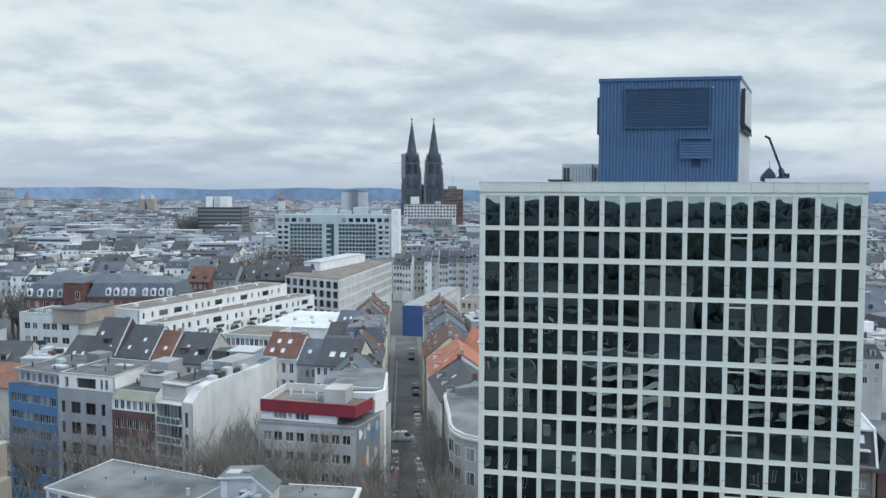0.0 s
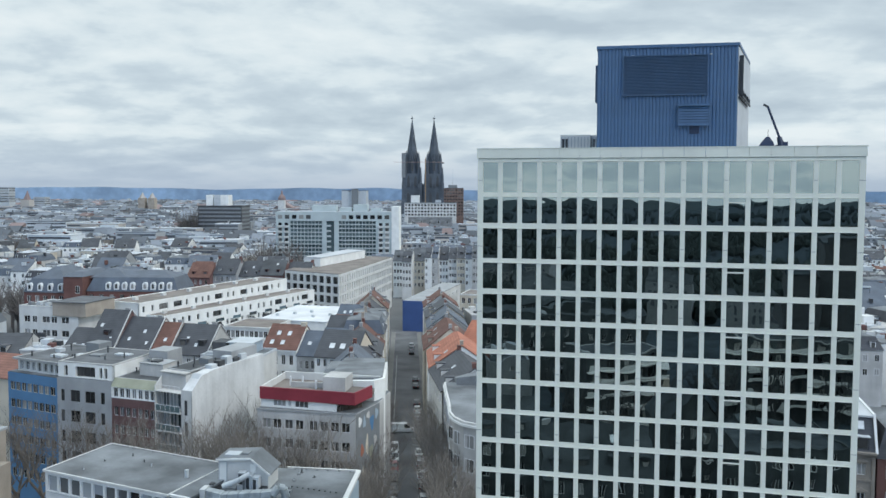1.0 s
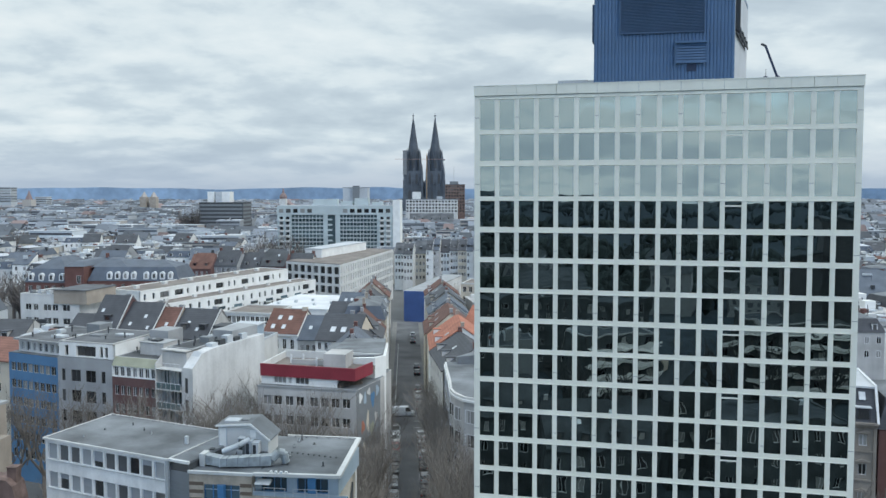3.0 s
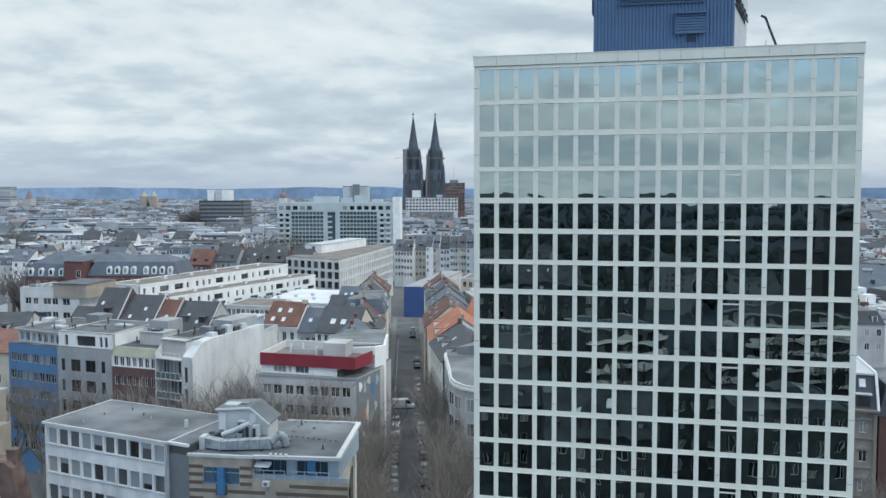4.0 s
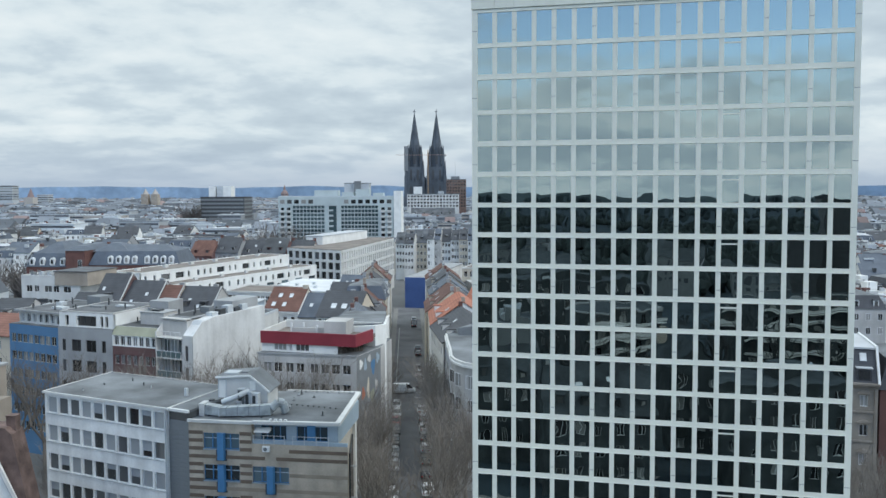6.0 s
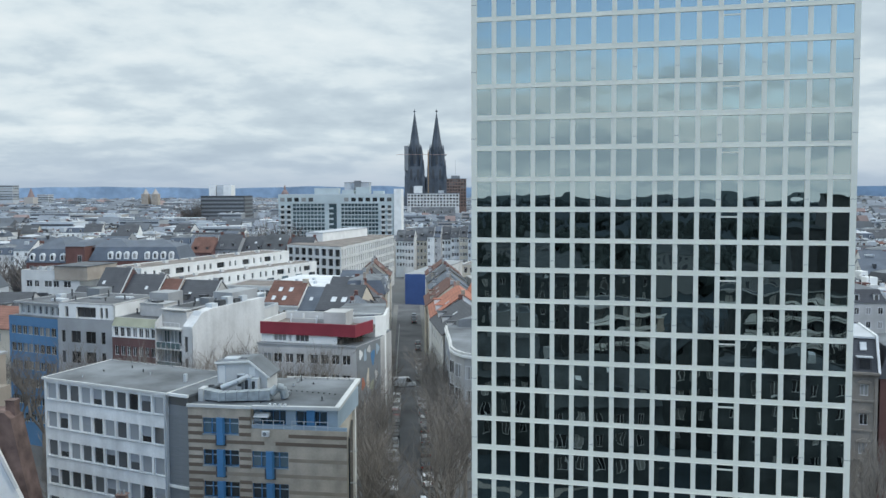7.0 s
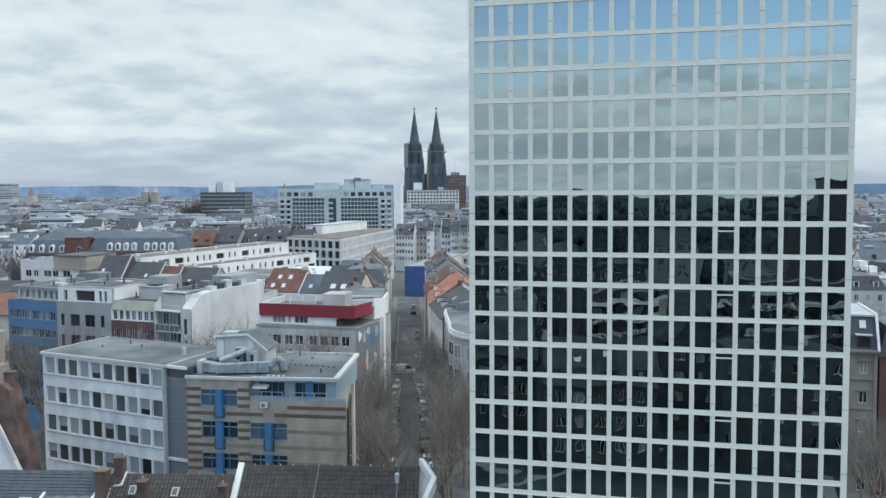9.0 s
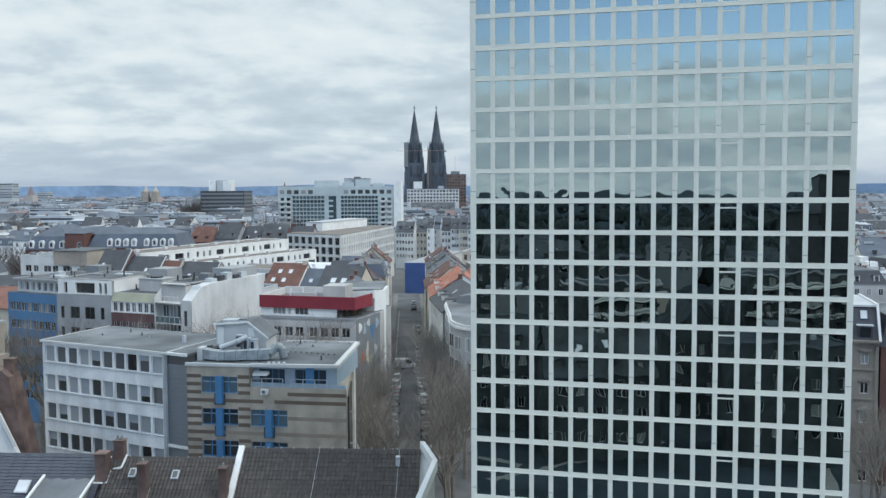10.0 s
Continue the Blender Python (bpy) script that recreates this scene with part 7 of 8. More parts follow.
# an irregular old row with steep dark roofs between pale party walls
rw = random.Random(23)
xa, i = ROW_X, 0
while xa < ROW_X + 43:
    wd0, dy0 = rw.choice((3.4, 4.2, 5.0, 6.2)), rw.uniform(-4.5, 4.5)
    wall_m = (WHITE, OFFWHITE, CREAM, WHITE, GREY_WEATHER)[i % 5]
    verged_house((xa, ROW_Y + dy0), (xa + wd0 - 0.06, ROW_Y + dy0 - 0.09 * wd0), 11, ROW_Z + rw.uniform(-2.6, 0.8), rw.uniform(3.4, 6.2), wall_m, rw.choice((SLATE, SLATE, SLATE_BLUE, ROOF_MID)), "narrow pale old house with a steep slate roof", ((0.5, 0.45),), rw.choice((1, 1, 2)))
    xa += wd0
    i += 1

# ---- the town in between ----
# plan rectangles already taken: x0, y0, x1, y1
TAKEN = [(-116, 240, -60, 264), (ROW_X - 3, ROW_Y - 12, ROW_X + 48, ROW_Y + 14), (-190, 210, -150, 250), (-150, 170, -88, 208), (-100, 145, -50, 232), (-78, 225, -34, 318), (-118, 378, -36, 404), (-64, 60, -12, 130), (-90, 65, -40, 100), (-84, 100, -30, 140), (-126, 140, -100, 170), (-32, 238, -2, 306), (-54, 140, -28, 190), (-8, 196, 28, 230),
         (-1, -20, 26, 22), (44, 50, 68, 74), (-50, 0, -2, 46), (-76, 40, -40, 56), (-262, 645, -210, 680), (-80, 770, -10, 855), (-110, 1070, -40, 1225), (-170, 890, -130, 925), (-6, 62, 26, 100), (-12, 88, 16, 150)]


def free(x, y, r):
    if -34 < x - axis(y)[0] < 22 and 60 < y < 246:
        return False
    return all(x + r < a or x - r > c or y + r < b or y - r > d for a, b, c, d in TAKEN)


rt = random.Random(11)


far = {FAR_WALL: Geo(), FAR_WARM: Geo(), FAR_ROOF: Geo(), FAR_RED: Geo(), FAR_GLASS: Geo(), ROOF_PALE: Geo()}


def turn_box(g, x, y, w, d, z0, z1, ca, sa):
    g.prism([(x + u * ca - v * sa, y + u * sa + v * ca) for u, v in ((0, 0), (w, 0), (w, d), (0, d))], z0, z1)


clutter = {PALE_METAL: Geo(), DARK_METAL: Geo(), RED_BRICK: Geo(), OFFWHITE: Geo()}


def litter_roof(x, y, w, d, z, ca, sa, n):
    """Chimneys, vents, hatches and aerials on a roof."""
    for _ in range(n):
        u, v = rt.uniform(0.06, 0.9) * w, rt.uniform(0.12, 0.85) * d
        q = rt.random()
        mm = PALE_METAL if q < 0.33 else (DARK_METAL if q < 0.62 else (RED_BRICK if q < 0.78 else OFFWHITE))
        sx, sy, sz = (rt.uniform(0.5, 2.2), rt.uniform(0.5, 1.8), rt.uniform(0.5, 1.6)) if q > 0.2 else (rt.uniform(2, 4), rt.uniform(1.5, 3), rt.uniform(0.3, 0.8))
        turn_box(clutter[mm], x + u * ca - v * sa, y + u * sa + v * ca, sx, sy, z - 0.3, z + sz, ca, sa)
        if q > 0.85:
            turn_box(clutter[DARK_METAL], x + u * ca - v * sa, y + u * sa + v * ca, 0.1, 0.1, z, z + 3.2, ca, sa)


def town_house(x, y, w, d, h, ang, style):
    wall_mat = rt.choice((WHITE, WHITE, WHITE, OFFWHITE, OFFWHITE, OFFWHITE, GREY_WEATHER, GREY_RENDER, GREY_WEATHER, CREAM, WHITE))
    h_ob = thing("house", "", "house", pose(x, y, 0, 0, 0, ang), "houses of the old town")
    part("wall", Geo().box(0, w, 0, d, 0, h), wall_mat, h_ob)
    if style == "flat":
        rm = rt.choice((ROOF_PALE, ROOF_PALE, ROOF_GREY, ROOF_GREY, ROOF_MID, GREY_WEATHER))
        part("roof", Geo().box(-0.15, w + 0.15, -0.15, d + 0.15, h, h + 0.35), rm, h_ob)
        a, b = rt.uniform(0.1, 0.5) * w, rt.uniform(0.2, 0.6) * d
        part("roof_box", Geo().box(a, a + w * 0.3, b, b + d * 0.25, h, h + rt.uniform(1.5, 3.0)), rt.choice((wall_mat, WHITE, PALE_METAL)), h_ob)
        label = "flat-roofed town building with rows of windows"
    elif style == "gable":
        rm = rt.choice((SLATE, SLATE, SLATE, SLATE_BLUE, SLATE_BLUE, TILE_RED, ROOF_DARK))
        gable_roof(h_ob, w, d, h, rt.uniform(3.2, 5.0), rm, gable=wall_mat)
        label = "old town house with a pitched roof"
        if rt.random() < 0.6:
            chimney(h_ob, w * 0.9, d * 0.5, h + 3.5, 1.0, 0.7, 1.0)
        if rt.random() < 0.4:
            dormer(h_ob, pose(w * 0.5, 0.8, h + 0.4), 1.6, 1.6, 2.4, wall_mat, rm)
    else:
        rm = rt.choice((SLATE, SLATE_BLUE, SLATE))
        mansard_roof(h_ob, w, d, h, 3.0, 1.0, 1.2, rm, rt.choice((ROOF_GREY, ROOF_PALE)))
        for i in range(max(2, int(w / 4))):
            dormer(h_ob, pose((i + 0.5) * w / max(2, int(w / 4)), 0.1, h + 0.4), 1.2, 1.6, 2.0, FRAME_WHITE, rm)
        label = "town house with a slate mansard roof"
    tagged(h_ob, label)
    ca, sa = math.cos(radians(ang)), math.sin(radians(ang))
    litter_roof(x, y, w, d, h + (0.3 if style == "flat" else 2.6), ca, sa, rt.randint(6, 12) if style == "flat" else 3)
    n = max(2, int(w / 2.6))
    if style != "gable" and x < -40 and y < 330:
        for k in range(3):
            for i in range(max(2, int(d / 3.2))):
                window(h_ob, pose(w + 0.06, (i + 0.5) * d / max(2, int(d / 3.2)), h - 2.6 - 3.2 * k, 0, 0, 90), 1.1, 1.6, pane=False)
    for k in range(2 if y < 300 else 1):
        zt = h - 2.6 - 3.2 * k
        for i in range(n):
            window(h_ob, pose((i + 0.5) * w / n, -0.06, zt), 1.1, 1.6, pane=False)


def far_house(x, y, w, d, h, ang, flat=False):
    ca, sa = math.cos(radians(ang)), math.sin(radians(ang))
    if y < 1300:
        litter_roof(x, y, w, d, h + 0.4, ca, sa, rt.randint(4, 8))
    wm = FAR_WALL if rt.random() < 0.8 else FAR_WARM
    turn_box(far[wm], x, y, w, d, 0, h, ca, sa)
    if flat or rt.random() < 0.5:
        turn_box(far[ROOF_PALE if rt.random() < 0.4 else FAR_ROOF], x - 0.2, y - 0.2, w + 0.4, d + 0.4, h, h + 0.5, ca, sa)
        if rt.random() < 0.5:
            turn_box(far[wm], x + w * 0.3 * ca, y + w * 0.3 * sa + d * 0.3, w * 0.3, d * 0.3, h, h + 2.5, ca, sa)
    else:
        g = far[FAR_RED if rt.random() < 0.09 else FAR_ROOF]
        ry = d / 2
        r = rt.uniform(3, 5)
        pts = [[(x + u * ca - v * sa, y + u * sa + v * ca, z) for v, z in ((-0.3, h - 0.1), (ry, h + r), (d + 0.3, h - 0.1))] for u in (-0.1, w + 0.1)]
        g.loft(pts)
    for k in range(int(h / 3.4) - 1):
        z = h - 2.4 - 3.3 * k
        if z < h - 11:
            break
        if flat and w > 16:
            turn_box(far[FAR_GLASS], x + 0.5 * ca + 0.12 * sa, y + 0.5 * sa - 0.12 * ca, w - 1.0, 0.2, z, z + 1.5, ca, sa)
            continue
        n = max(2, int(w / 3.2))
        for i in range(n):
            u = (i + 0.25) * w / n
            gx, gy, gw = x + u * ca + 0.1 * sa, y + u * sa - 0.1 * ca, w / n * 0.5
            if y < 0:
                gx, gy = x + u * ca - (d + 0.1) * sa, y + u * sa + (d + 0.1) * ca
            far[FAR_GLASS].poly((gx, gy, z), (gx + gw * ca, gy + gw * sa, z), (gx + gw * ca, gy + gw * sa, z + 1.5), (gx, gy, z + 1.5))


# rows of houses, block after block
y = 128.0
while y < 2700:
    near = y < 430
    step_y = 21 if near else (24 if y < 900 else 40)
    xl, xr = -0.70 * (y + 44) - 20, 0.62 * (y + 44) + 20
    x = xl
    base = rt.uniform(-12, 12)
    while x < xr:
        w = rt.uniform(7, 14) if y < 900 else rt.uniform(9, 24)
        d = rt.uniform(10, 14) if y < 900 else rt.uniform(12, 22)
        hgt = rt.uniform(13, 19) if y < 900 else rt.uniform(11, 21)
        yy = y + rt.uniform(-5, 5) + 6 * math.sin(x / 60 + y / 90)
        ang = base + rt.uniform(-4, 4)
        if rt.random() < 0.10:
            x += rt.uniform(8, 20)
            continue
        if free(x + w / 2, yy + d / 2, max(w, d) * 0.6):
            ratio = (x + w / 2 + 0.4) / (yy + 43.5)
            seen = -0.68 < ratio < 0.03 or 0.47 < ratio < 0.58
            if near and seen:
                town_house(x, yy, w, d, hgt, ang, rt.choice(("flat", "flat", "flat", "flat", "gable", "gable", "mansard")))
            elif seen or rt.random() < 0.6:
                far_house(x, yy, w, d, hgt, ang)
        x += w + (0.3 if rt.random() < 0.7 else rt.uniform(3, 9))
    y += step_y
# the larger white slabs and halls in the middle distance
for i in range(230):
    yy = rt.uniform(400, 1500)
    x = rt.uniform(-0.66, 0.0) * (yy + 44)
    w, d, hgt = rt.uniform(18, 55), rt.uniform(12, 22), rt.uniform(15, 24)
    if free(x + w / 2, yy + 6, w * 0.6):
        far_house(x, yy, w, d, hgt, rt.uniform(-10, 10), True)
# the quarter behind the camera, which the tower's glass reflects
taken_back = [(-62, -262, -28, -222), (-54, -180, 0, -148), (-38, -134, 6, -110), (4, -102, 16, -82), (-32, -92, 8, -60), (14, -90, 34, -66), (16, -170, 50, -140), (15, -195, 50, -168)]


def open_back(x, y, r):
    """Whether a plot behind the avenue is still free."""
    return not any(a - r < x < c + r and b - r < y < d + r for a, b, c, d in taken_back)


# these reflected fronts and roofs carry their shade in dark base colours
dim = {FACADE_DIM: Geo(), GATE_GREY: Geo(), ROOF_SHADED: Geo(), FAR_GLASS: Geo()}
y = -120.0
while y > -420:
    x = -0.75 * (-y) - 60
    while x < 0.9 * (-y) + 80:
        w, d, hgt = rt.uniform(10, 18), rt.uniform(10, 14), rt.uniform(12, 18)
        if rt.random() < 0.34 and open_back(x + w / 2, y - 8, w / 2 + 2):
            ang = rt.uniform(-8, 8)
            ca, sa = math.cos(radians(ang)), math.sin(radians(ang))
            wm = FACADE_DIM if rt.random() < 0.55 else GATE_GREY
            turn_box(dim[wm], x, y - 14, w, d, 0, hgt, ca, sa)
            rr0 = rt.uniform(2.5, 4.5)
            dim[ROOF_SHADED].loft([[(x + u * ca - v * sa, y - 14 + u * sa + v * ca, z) for v, z in ((-0.3, hgt - 0.1), (d / 2, hgt + rr0), (d + 0.3, hgt - 0.1))] for u in (-0.1, w + 0.1)])
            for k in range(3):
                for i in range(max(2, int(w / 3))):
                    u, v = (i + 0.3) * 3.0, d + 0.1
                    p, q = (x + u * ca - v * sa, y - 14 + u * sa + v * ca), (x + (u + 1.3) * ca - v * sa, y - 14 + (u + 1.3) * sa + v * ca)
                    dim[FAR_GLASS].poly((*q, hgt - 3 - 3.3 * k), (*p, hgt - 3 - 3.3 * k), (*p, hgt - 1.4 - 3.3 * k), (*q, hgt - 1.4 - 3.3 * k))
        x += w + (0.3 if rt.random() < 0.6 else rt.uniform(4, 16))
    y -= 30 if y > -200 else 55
for mm, nm in ((FACADE_DIM, "grey_facades"), (GATE_GREY, "stone_facades"), (ROOF_SHADED, "slate_roofs"), (FAR_GLASS, "old_windows")):
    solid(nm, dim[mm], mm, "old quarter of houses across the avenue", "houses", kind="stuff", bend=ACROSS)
across = "houses across the avenue"
roof_house((-33, -232), (-57, -226), 32, 13.5, 6.0, FACADE_DIM, ROOF_SHADED, "wide hall with a grey sheet roof", n=8, seed=101, chim=0, name="market_hall", group=across)
roof_house((-4, -164), (-50, -153), 12, 20.0, 0, FACADE_DIM, ROOF_SHADED, "long dark grey flat-roofed office block", roof="flat", n=14, seed=102, chim=0, name="office_building", group=across)
roof_house((-24.5, -118), (-33, -115), 12, 16.0, 2.0, GATE_GREY, ROOF_SHADED, "grey house with a nearly blank front", roof="flat", n=1, seed=103, chim=1, name="house", group=across)
roof_house((14.0, -88.5), (6.0, -85.5), 11, 14.6, 5.2, FACADE_DIM, ROOF_SHADED, "gabled house with a slate roof, its shaded front darkened in colour", roof="cross", n=3, seed=104, name="gabled_house", group=across)
roof_house((5.6, -68), (-10.0, -63), 12, 12.0, 6.0, FACADE_DIM, ROOF_SHADED, "dark slate-roofed house with dormers", n=5, seed=105, dormers=4, name="house", group=across)
roof_house((31.5, -74), (16.5, -69), 12, 17.0, 2.4, FACADE_DIM, ROOF_SHADED, "dark blue-grey fronted house", roof="flat", n=5, seed=106, chim=0, name="house", group=across)
roof_house((-14, -76), (-30, -71), 12, 13.0, 5.0, FACADE_DIM, ROOF_SHADED, "brick house with a black tiled roof", n=5, seed=107, dormers=3, name="house", group=across)


def balcony_block(p0, p1, d, h, floors, step, label):
    """A block with a continuous white balcony on every storey."""
    m, w = place(p0, p1)
    b = thing("balcony_block", label, "apartment building", m, across)
    n = int(w / 3)
    facade(b, pose(0, 0, 0), w, 0, h, spread(n, w, 1.6), storeys(h - 0.6, floors, step, 1.9), FACADE_DIM, frame_mat=FRAME_DARK)
    body(b, w, d, 0, h - 0.05, FACADE_DIM)
    flat_roof(b, w, d, h, ROOF_SHADED, GREY_RENDER)
    for k in range(floors):
        z = h - 2.75 - step * k
        bc = part("balcony", Geo().box(0, w, -1.5, 0.0, z - 0.2, z), OFFWHITE, b)
        part("railing", Geo().box(0, w, -1.5, -1.42, z + 0.35, z + 0.95), OFFWHITE, bc)


balcony_block((2.0, -126), (-12.5, -116), 12, 18.5, 5, 3.0, "grey block with white balconies along its front")
balcony_block((47, -153), (20, -145), 13, 19.0, 5, 3.3, "blue-grey block with long balconies")
for x0, x1, yy, z in ((37, 47, -176, 42.0), (29, 36.5, -172, 33.0)):
    far_block("dark_high_rise", "dark clad high-rise across the avenue", x0, x1, yy, 16, z, DARK_METAL, ROOF_SHADED, 0, "high-rise")
for mm, g in clutter.items():
    solid("roof_clutter", g, mm, "chimneys, vents and hatches on the town roofs", "roof fittings", kind="stuff")
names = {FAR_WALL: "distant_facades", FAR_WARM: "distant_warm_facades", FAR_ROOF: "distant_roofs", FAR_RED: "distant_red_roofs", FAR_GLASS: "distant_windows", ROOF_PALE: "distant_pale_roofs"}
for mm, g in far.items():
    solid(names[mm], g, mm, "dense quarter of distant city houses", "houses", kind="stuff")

# hills on the horizon
hl = Geo()
prev = None
hn = 260
for i in range(hn + 1):
    a = radians(-62 + 124 * i / hn)
    z = 66 + 26 * noise.noise((i * 0.035, 1.3, 0)) + 7 * noise.noise((i * 0.16, 5.1, 0))
    p = [(4000 * math.sin(a), 4000 * math.cos(a) - 43, 0), (4000 * math.sin(a), 4000 * math.cos(a) - 43, z)]
    if prev:
        hl.poly(prev[0], p[0], p[1], prev[1])
    prev = p
solid("backdrop_hills", hl, HILLS, "low wooded hills on the horizon, haze blue in colour", kind="structure")
hl, prev = Geo(), None
for i in range(hn + 1):
    a = radians(118 + 124 * i / hn)
    z = 24 + 14 * noise.noise((i * 0.05, 4.3, 0)) + 4 * noise.noise((i * 0.21, 2.1, 0))
    p = [(3900 * math.sin(a), 2500 * math.cos(a) - 43, 0), (3900 * math.sin(a), 2500 * math.cos(a) - 43, z)]
    if prev:
        hl.poly(prev[0], p[0], p[1], prev[1])
    prev = p
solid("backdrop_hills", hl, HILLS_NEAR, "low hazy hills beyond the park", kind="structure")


# ---- trees ----
def bare_tree(seed, height):
    """A leafless street tree: a trunk with limbs, and its twigs."""
    r = random.Random(seed)
    wood, twig = Geo(), Geo()

    def grow(p, d, length, rad, depth):
        q = p + d * length
        rad = max(rad, 0.017)
        sides = 6 if depth == 0 else (4 if depth < 3 else 3)
        if 0 < depth < 4:
            bow = Vector((r.gauss(0, 1), r.gauss(0, 1), r.gauss(0, 0.6))) * length * 0.07
            mid_way = p + d * length * 0.5 + bow
            (wood if depth < 3 else twig).tube(p, mid_way, rad, rad * 0.85, sides).tube(mid_way, q, rad * 0.85, rad * 0.66, sides)
        else:
            (wood if depth < 3 else twig).tube(p, q, rad, rad * 0.66, sides)
        if depth == 5:
            return
        kids = (5, 4, 3, 3, 2)[depth]
        for k in range(kids):
            t = r.uniform(0.45, 1.0) if depth else r.uniform(0.75, 1.0)
            side_dir = Vector((r.gauss(0, 1), r.gauss(0, 1), r.gauss(0.15, 0.5))).normalized()
            nd = (d * r.uniform(0.7, 1.1) + side_dir * r.uniform(0.45, 0.85) + Vector((0, 0, 0.42))).normalized()
            grow(p + d * length * t, nd, length * r.uniform(0.58, 0.84), rad * r.uniform(0.42, 0.6), depth + 1)

    grow(Vector((0, 0, -0.2)), Vector((r.uniform(-0.05, 0.05), r.uniform(-0.05, 0.05), 1)).normalized(), height * 0.30, height * 0.0145, 0)
    return wood.mesh("trunk"), twig.mesh("crown")


tree_kinds = []
for s in range(4):
    a, b = bare_tree(30 + s, 21.0)
    a.materials.append(BARK)
    b.materials.append(TWIG)
    tree_kinds.append((a, b))


def tree(x, y, k, size, spin, group, spread_out=1.0):
    t = thing("bare_tree", "leafless grey-brown street tree in winter", "tree", spot(pose(x, y, 0, 0, 0, spin)) @ Matrix.Diagonal((size * spread_out, size * spread_out, size, 1)), group, bend=UNBENT)
    part("trunk", tree_kinds[k % 4][0], None, t)
    part("crown", tree_kinds[k % 4][1], None, t)


r = random.Random(3)
k = 0
for y in range(44, 114, 5):
    for off in (-5.2, 5.3):
        yy = y + r.uniform(-1.5, 1.5)
        s = r.uniform(0.82, 0.95) if off < 0 else r.uniform(0.88, 1.02)
        tree(axis(yy, off)[0] + r.uniform(-0.5, 0.5), yy, k, s if y < 85 else s * 0.82, r.uniform(0, 360), "bare trees along the street")
        k += 1
for x, y, s in ((-11.4, 38, 0.95), (-3.2, 40, 0.95), (-4.0, 52, 0.95), (-1.5, 57, 0.95), (-13.6, 49, 0.95), (-15.4, 57, 0.98), (-8.4, 35, 0.85)):
    tree(x, y, k, s, r.uniform(0, 360), "bare trees along the street")
    k += 1
for i in range(11):
    x = -86 + 5.4 * i + r.uniform(-1, 1)
    tree(x, 66.5 - 0.12 * (x + 50) + r.uniform(-1.5, 1.5) - 2.5, k, r.uniform(1.14, 1.3), r.uniform(0, 360), "bare trees along the cross street", 1.05)
    k += 1
for x, y, s in ((-39.5, 67.0, 1.12), (-34.5, 65.2, 1.2), (-29.6, 62.0, 1.16), (-25.0, 61.6, 1.22), (-20.6, 61.0, 1.14)):
    tree(x + r.uniform(-0.5, 0.5), y, k, s, r.uniform(0, 360), "tall bare trees along the cross street", 1.1)
    k += 1
for i in range(2):
    tree(-37.0 + r.uniform(-3, 3), 79 + 4.0 * i, k, r.uniform(1.05, 1.2), r.uniform(0, 360), "bare trees in a courtyard")
    k += 1
for i in range(8):
    tree(26 + i * 4.5, 40 + r.uniform(-3, 4) + (8 if i > 4 else 0), k, r.uniform(0.7, 0.95), r.uniform(0, 360), "bare trees on the square")
    k += 1
for x, y, s in ((47.6, 50.0, 0.62), (51.8, 51.0, 0.68), (-48.5, 40.0, 0.7), (-51.5, 46.0, 0.75), (-54.0, 52.0, 0.8)):
    tree(x, y, k, s, r.uniform(0, 360), "bare trees in courtyards")
    k += 1


# woods beyond the houses, and clumps of trees in the town
def clump(g, x, y, w, d, h, n, rr):
    for _ in range(n):
        px, py, s = x + rr.uniform(-w, w), y + rr.uniform(-d, d), rr.uniform(0.6, 1.1) * h
        base = rr.uniform(0.35, 0.5) * s
        ring = []
        for q in range(6):
            a = q * math.pi / 3 + rr.uniform(-0.4, 0.4)
            ring.append((px + s * 0.3 * rr.uniform(0.6, 1.2) * math.cos(a), py + s * 0.3 * rr.uniform(0.6, 1.2) * math.sin(a)))
        g.loft([[(px + (x2 - px) * 0.2, py + (y2 - py) * 0.2, 0) for x2, y2 in ring], [(x2, y2, base * rr.uniform(0.9, 1.1)) for x2, y2 in ring], [(px + (x2 - px) * 0.75, py + (y2 - py) * 0.75, s * rr.uniform(0.75, 0.9)) for x2, y2 in ring], [(px + (x2 - px) * 0.15, py + (y2 - py) * 0.15, s) for x2, y2 in ring]])


def bare_clump(g, x, y, w, d, h, n, rr):
    """Leafless trees that stand close together: a stem and a fan of thin limbs each."""
    for _ in range(n):
        px, py, s = x + rr.uniform(-w, w), y + rr.uniform(-d, d), rr.uniform(0.65, 1.1) * h
        foot = Vector((px, py, 0))
        g.tube(foot, foot + Vector((0, 0, s * 0.55)), 0.35, 0.2, 4)
        for _ in range(22):
            a, t = rr.uniform(0, 6.28), rr.uniform(0.25, 0.6)
            o = rr.uniform(0.08, 0.32) * s
            b = foot + Vector((0, 0, s * t))
            e = foot + Vector((o * math.cos(a), o * math.sin(a), s * min(1.0, t + rr.uniform(0.2, 0.55))))
            g.tube(b, e, 0.16, 0.08, 3)


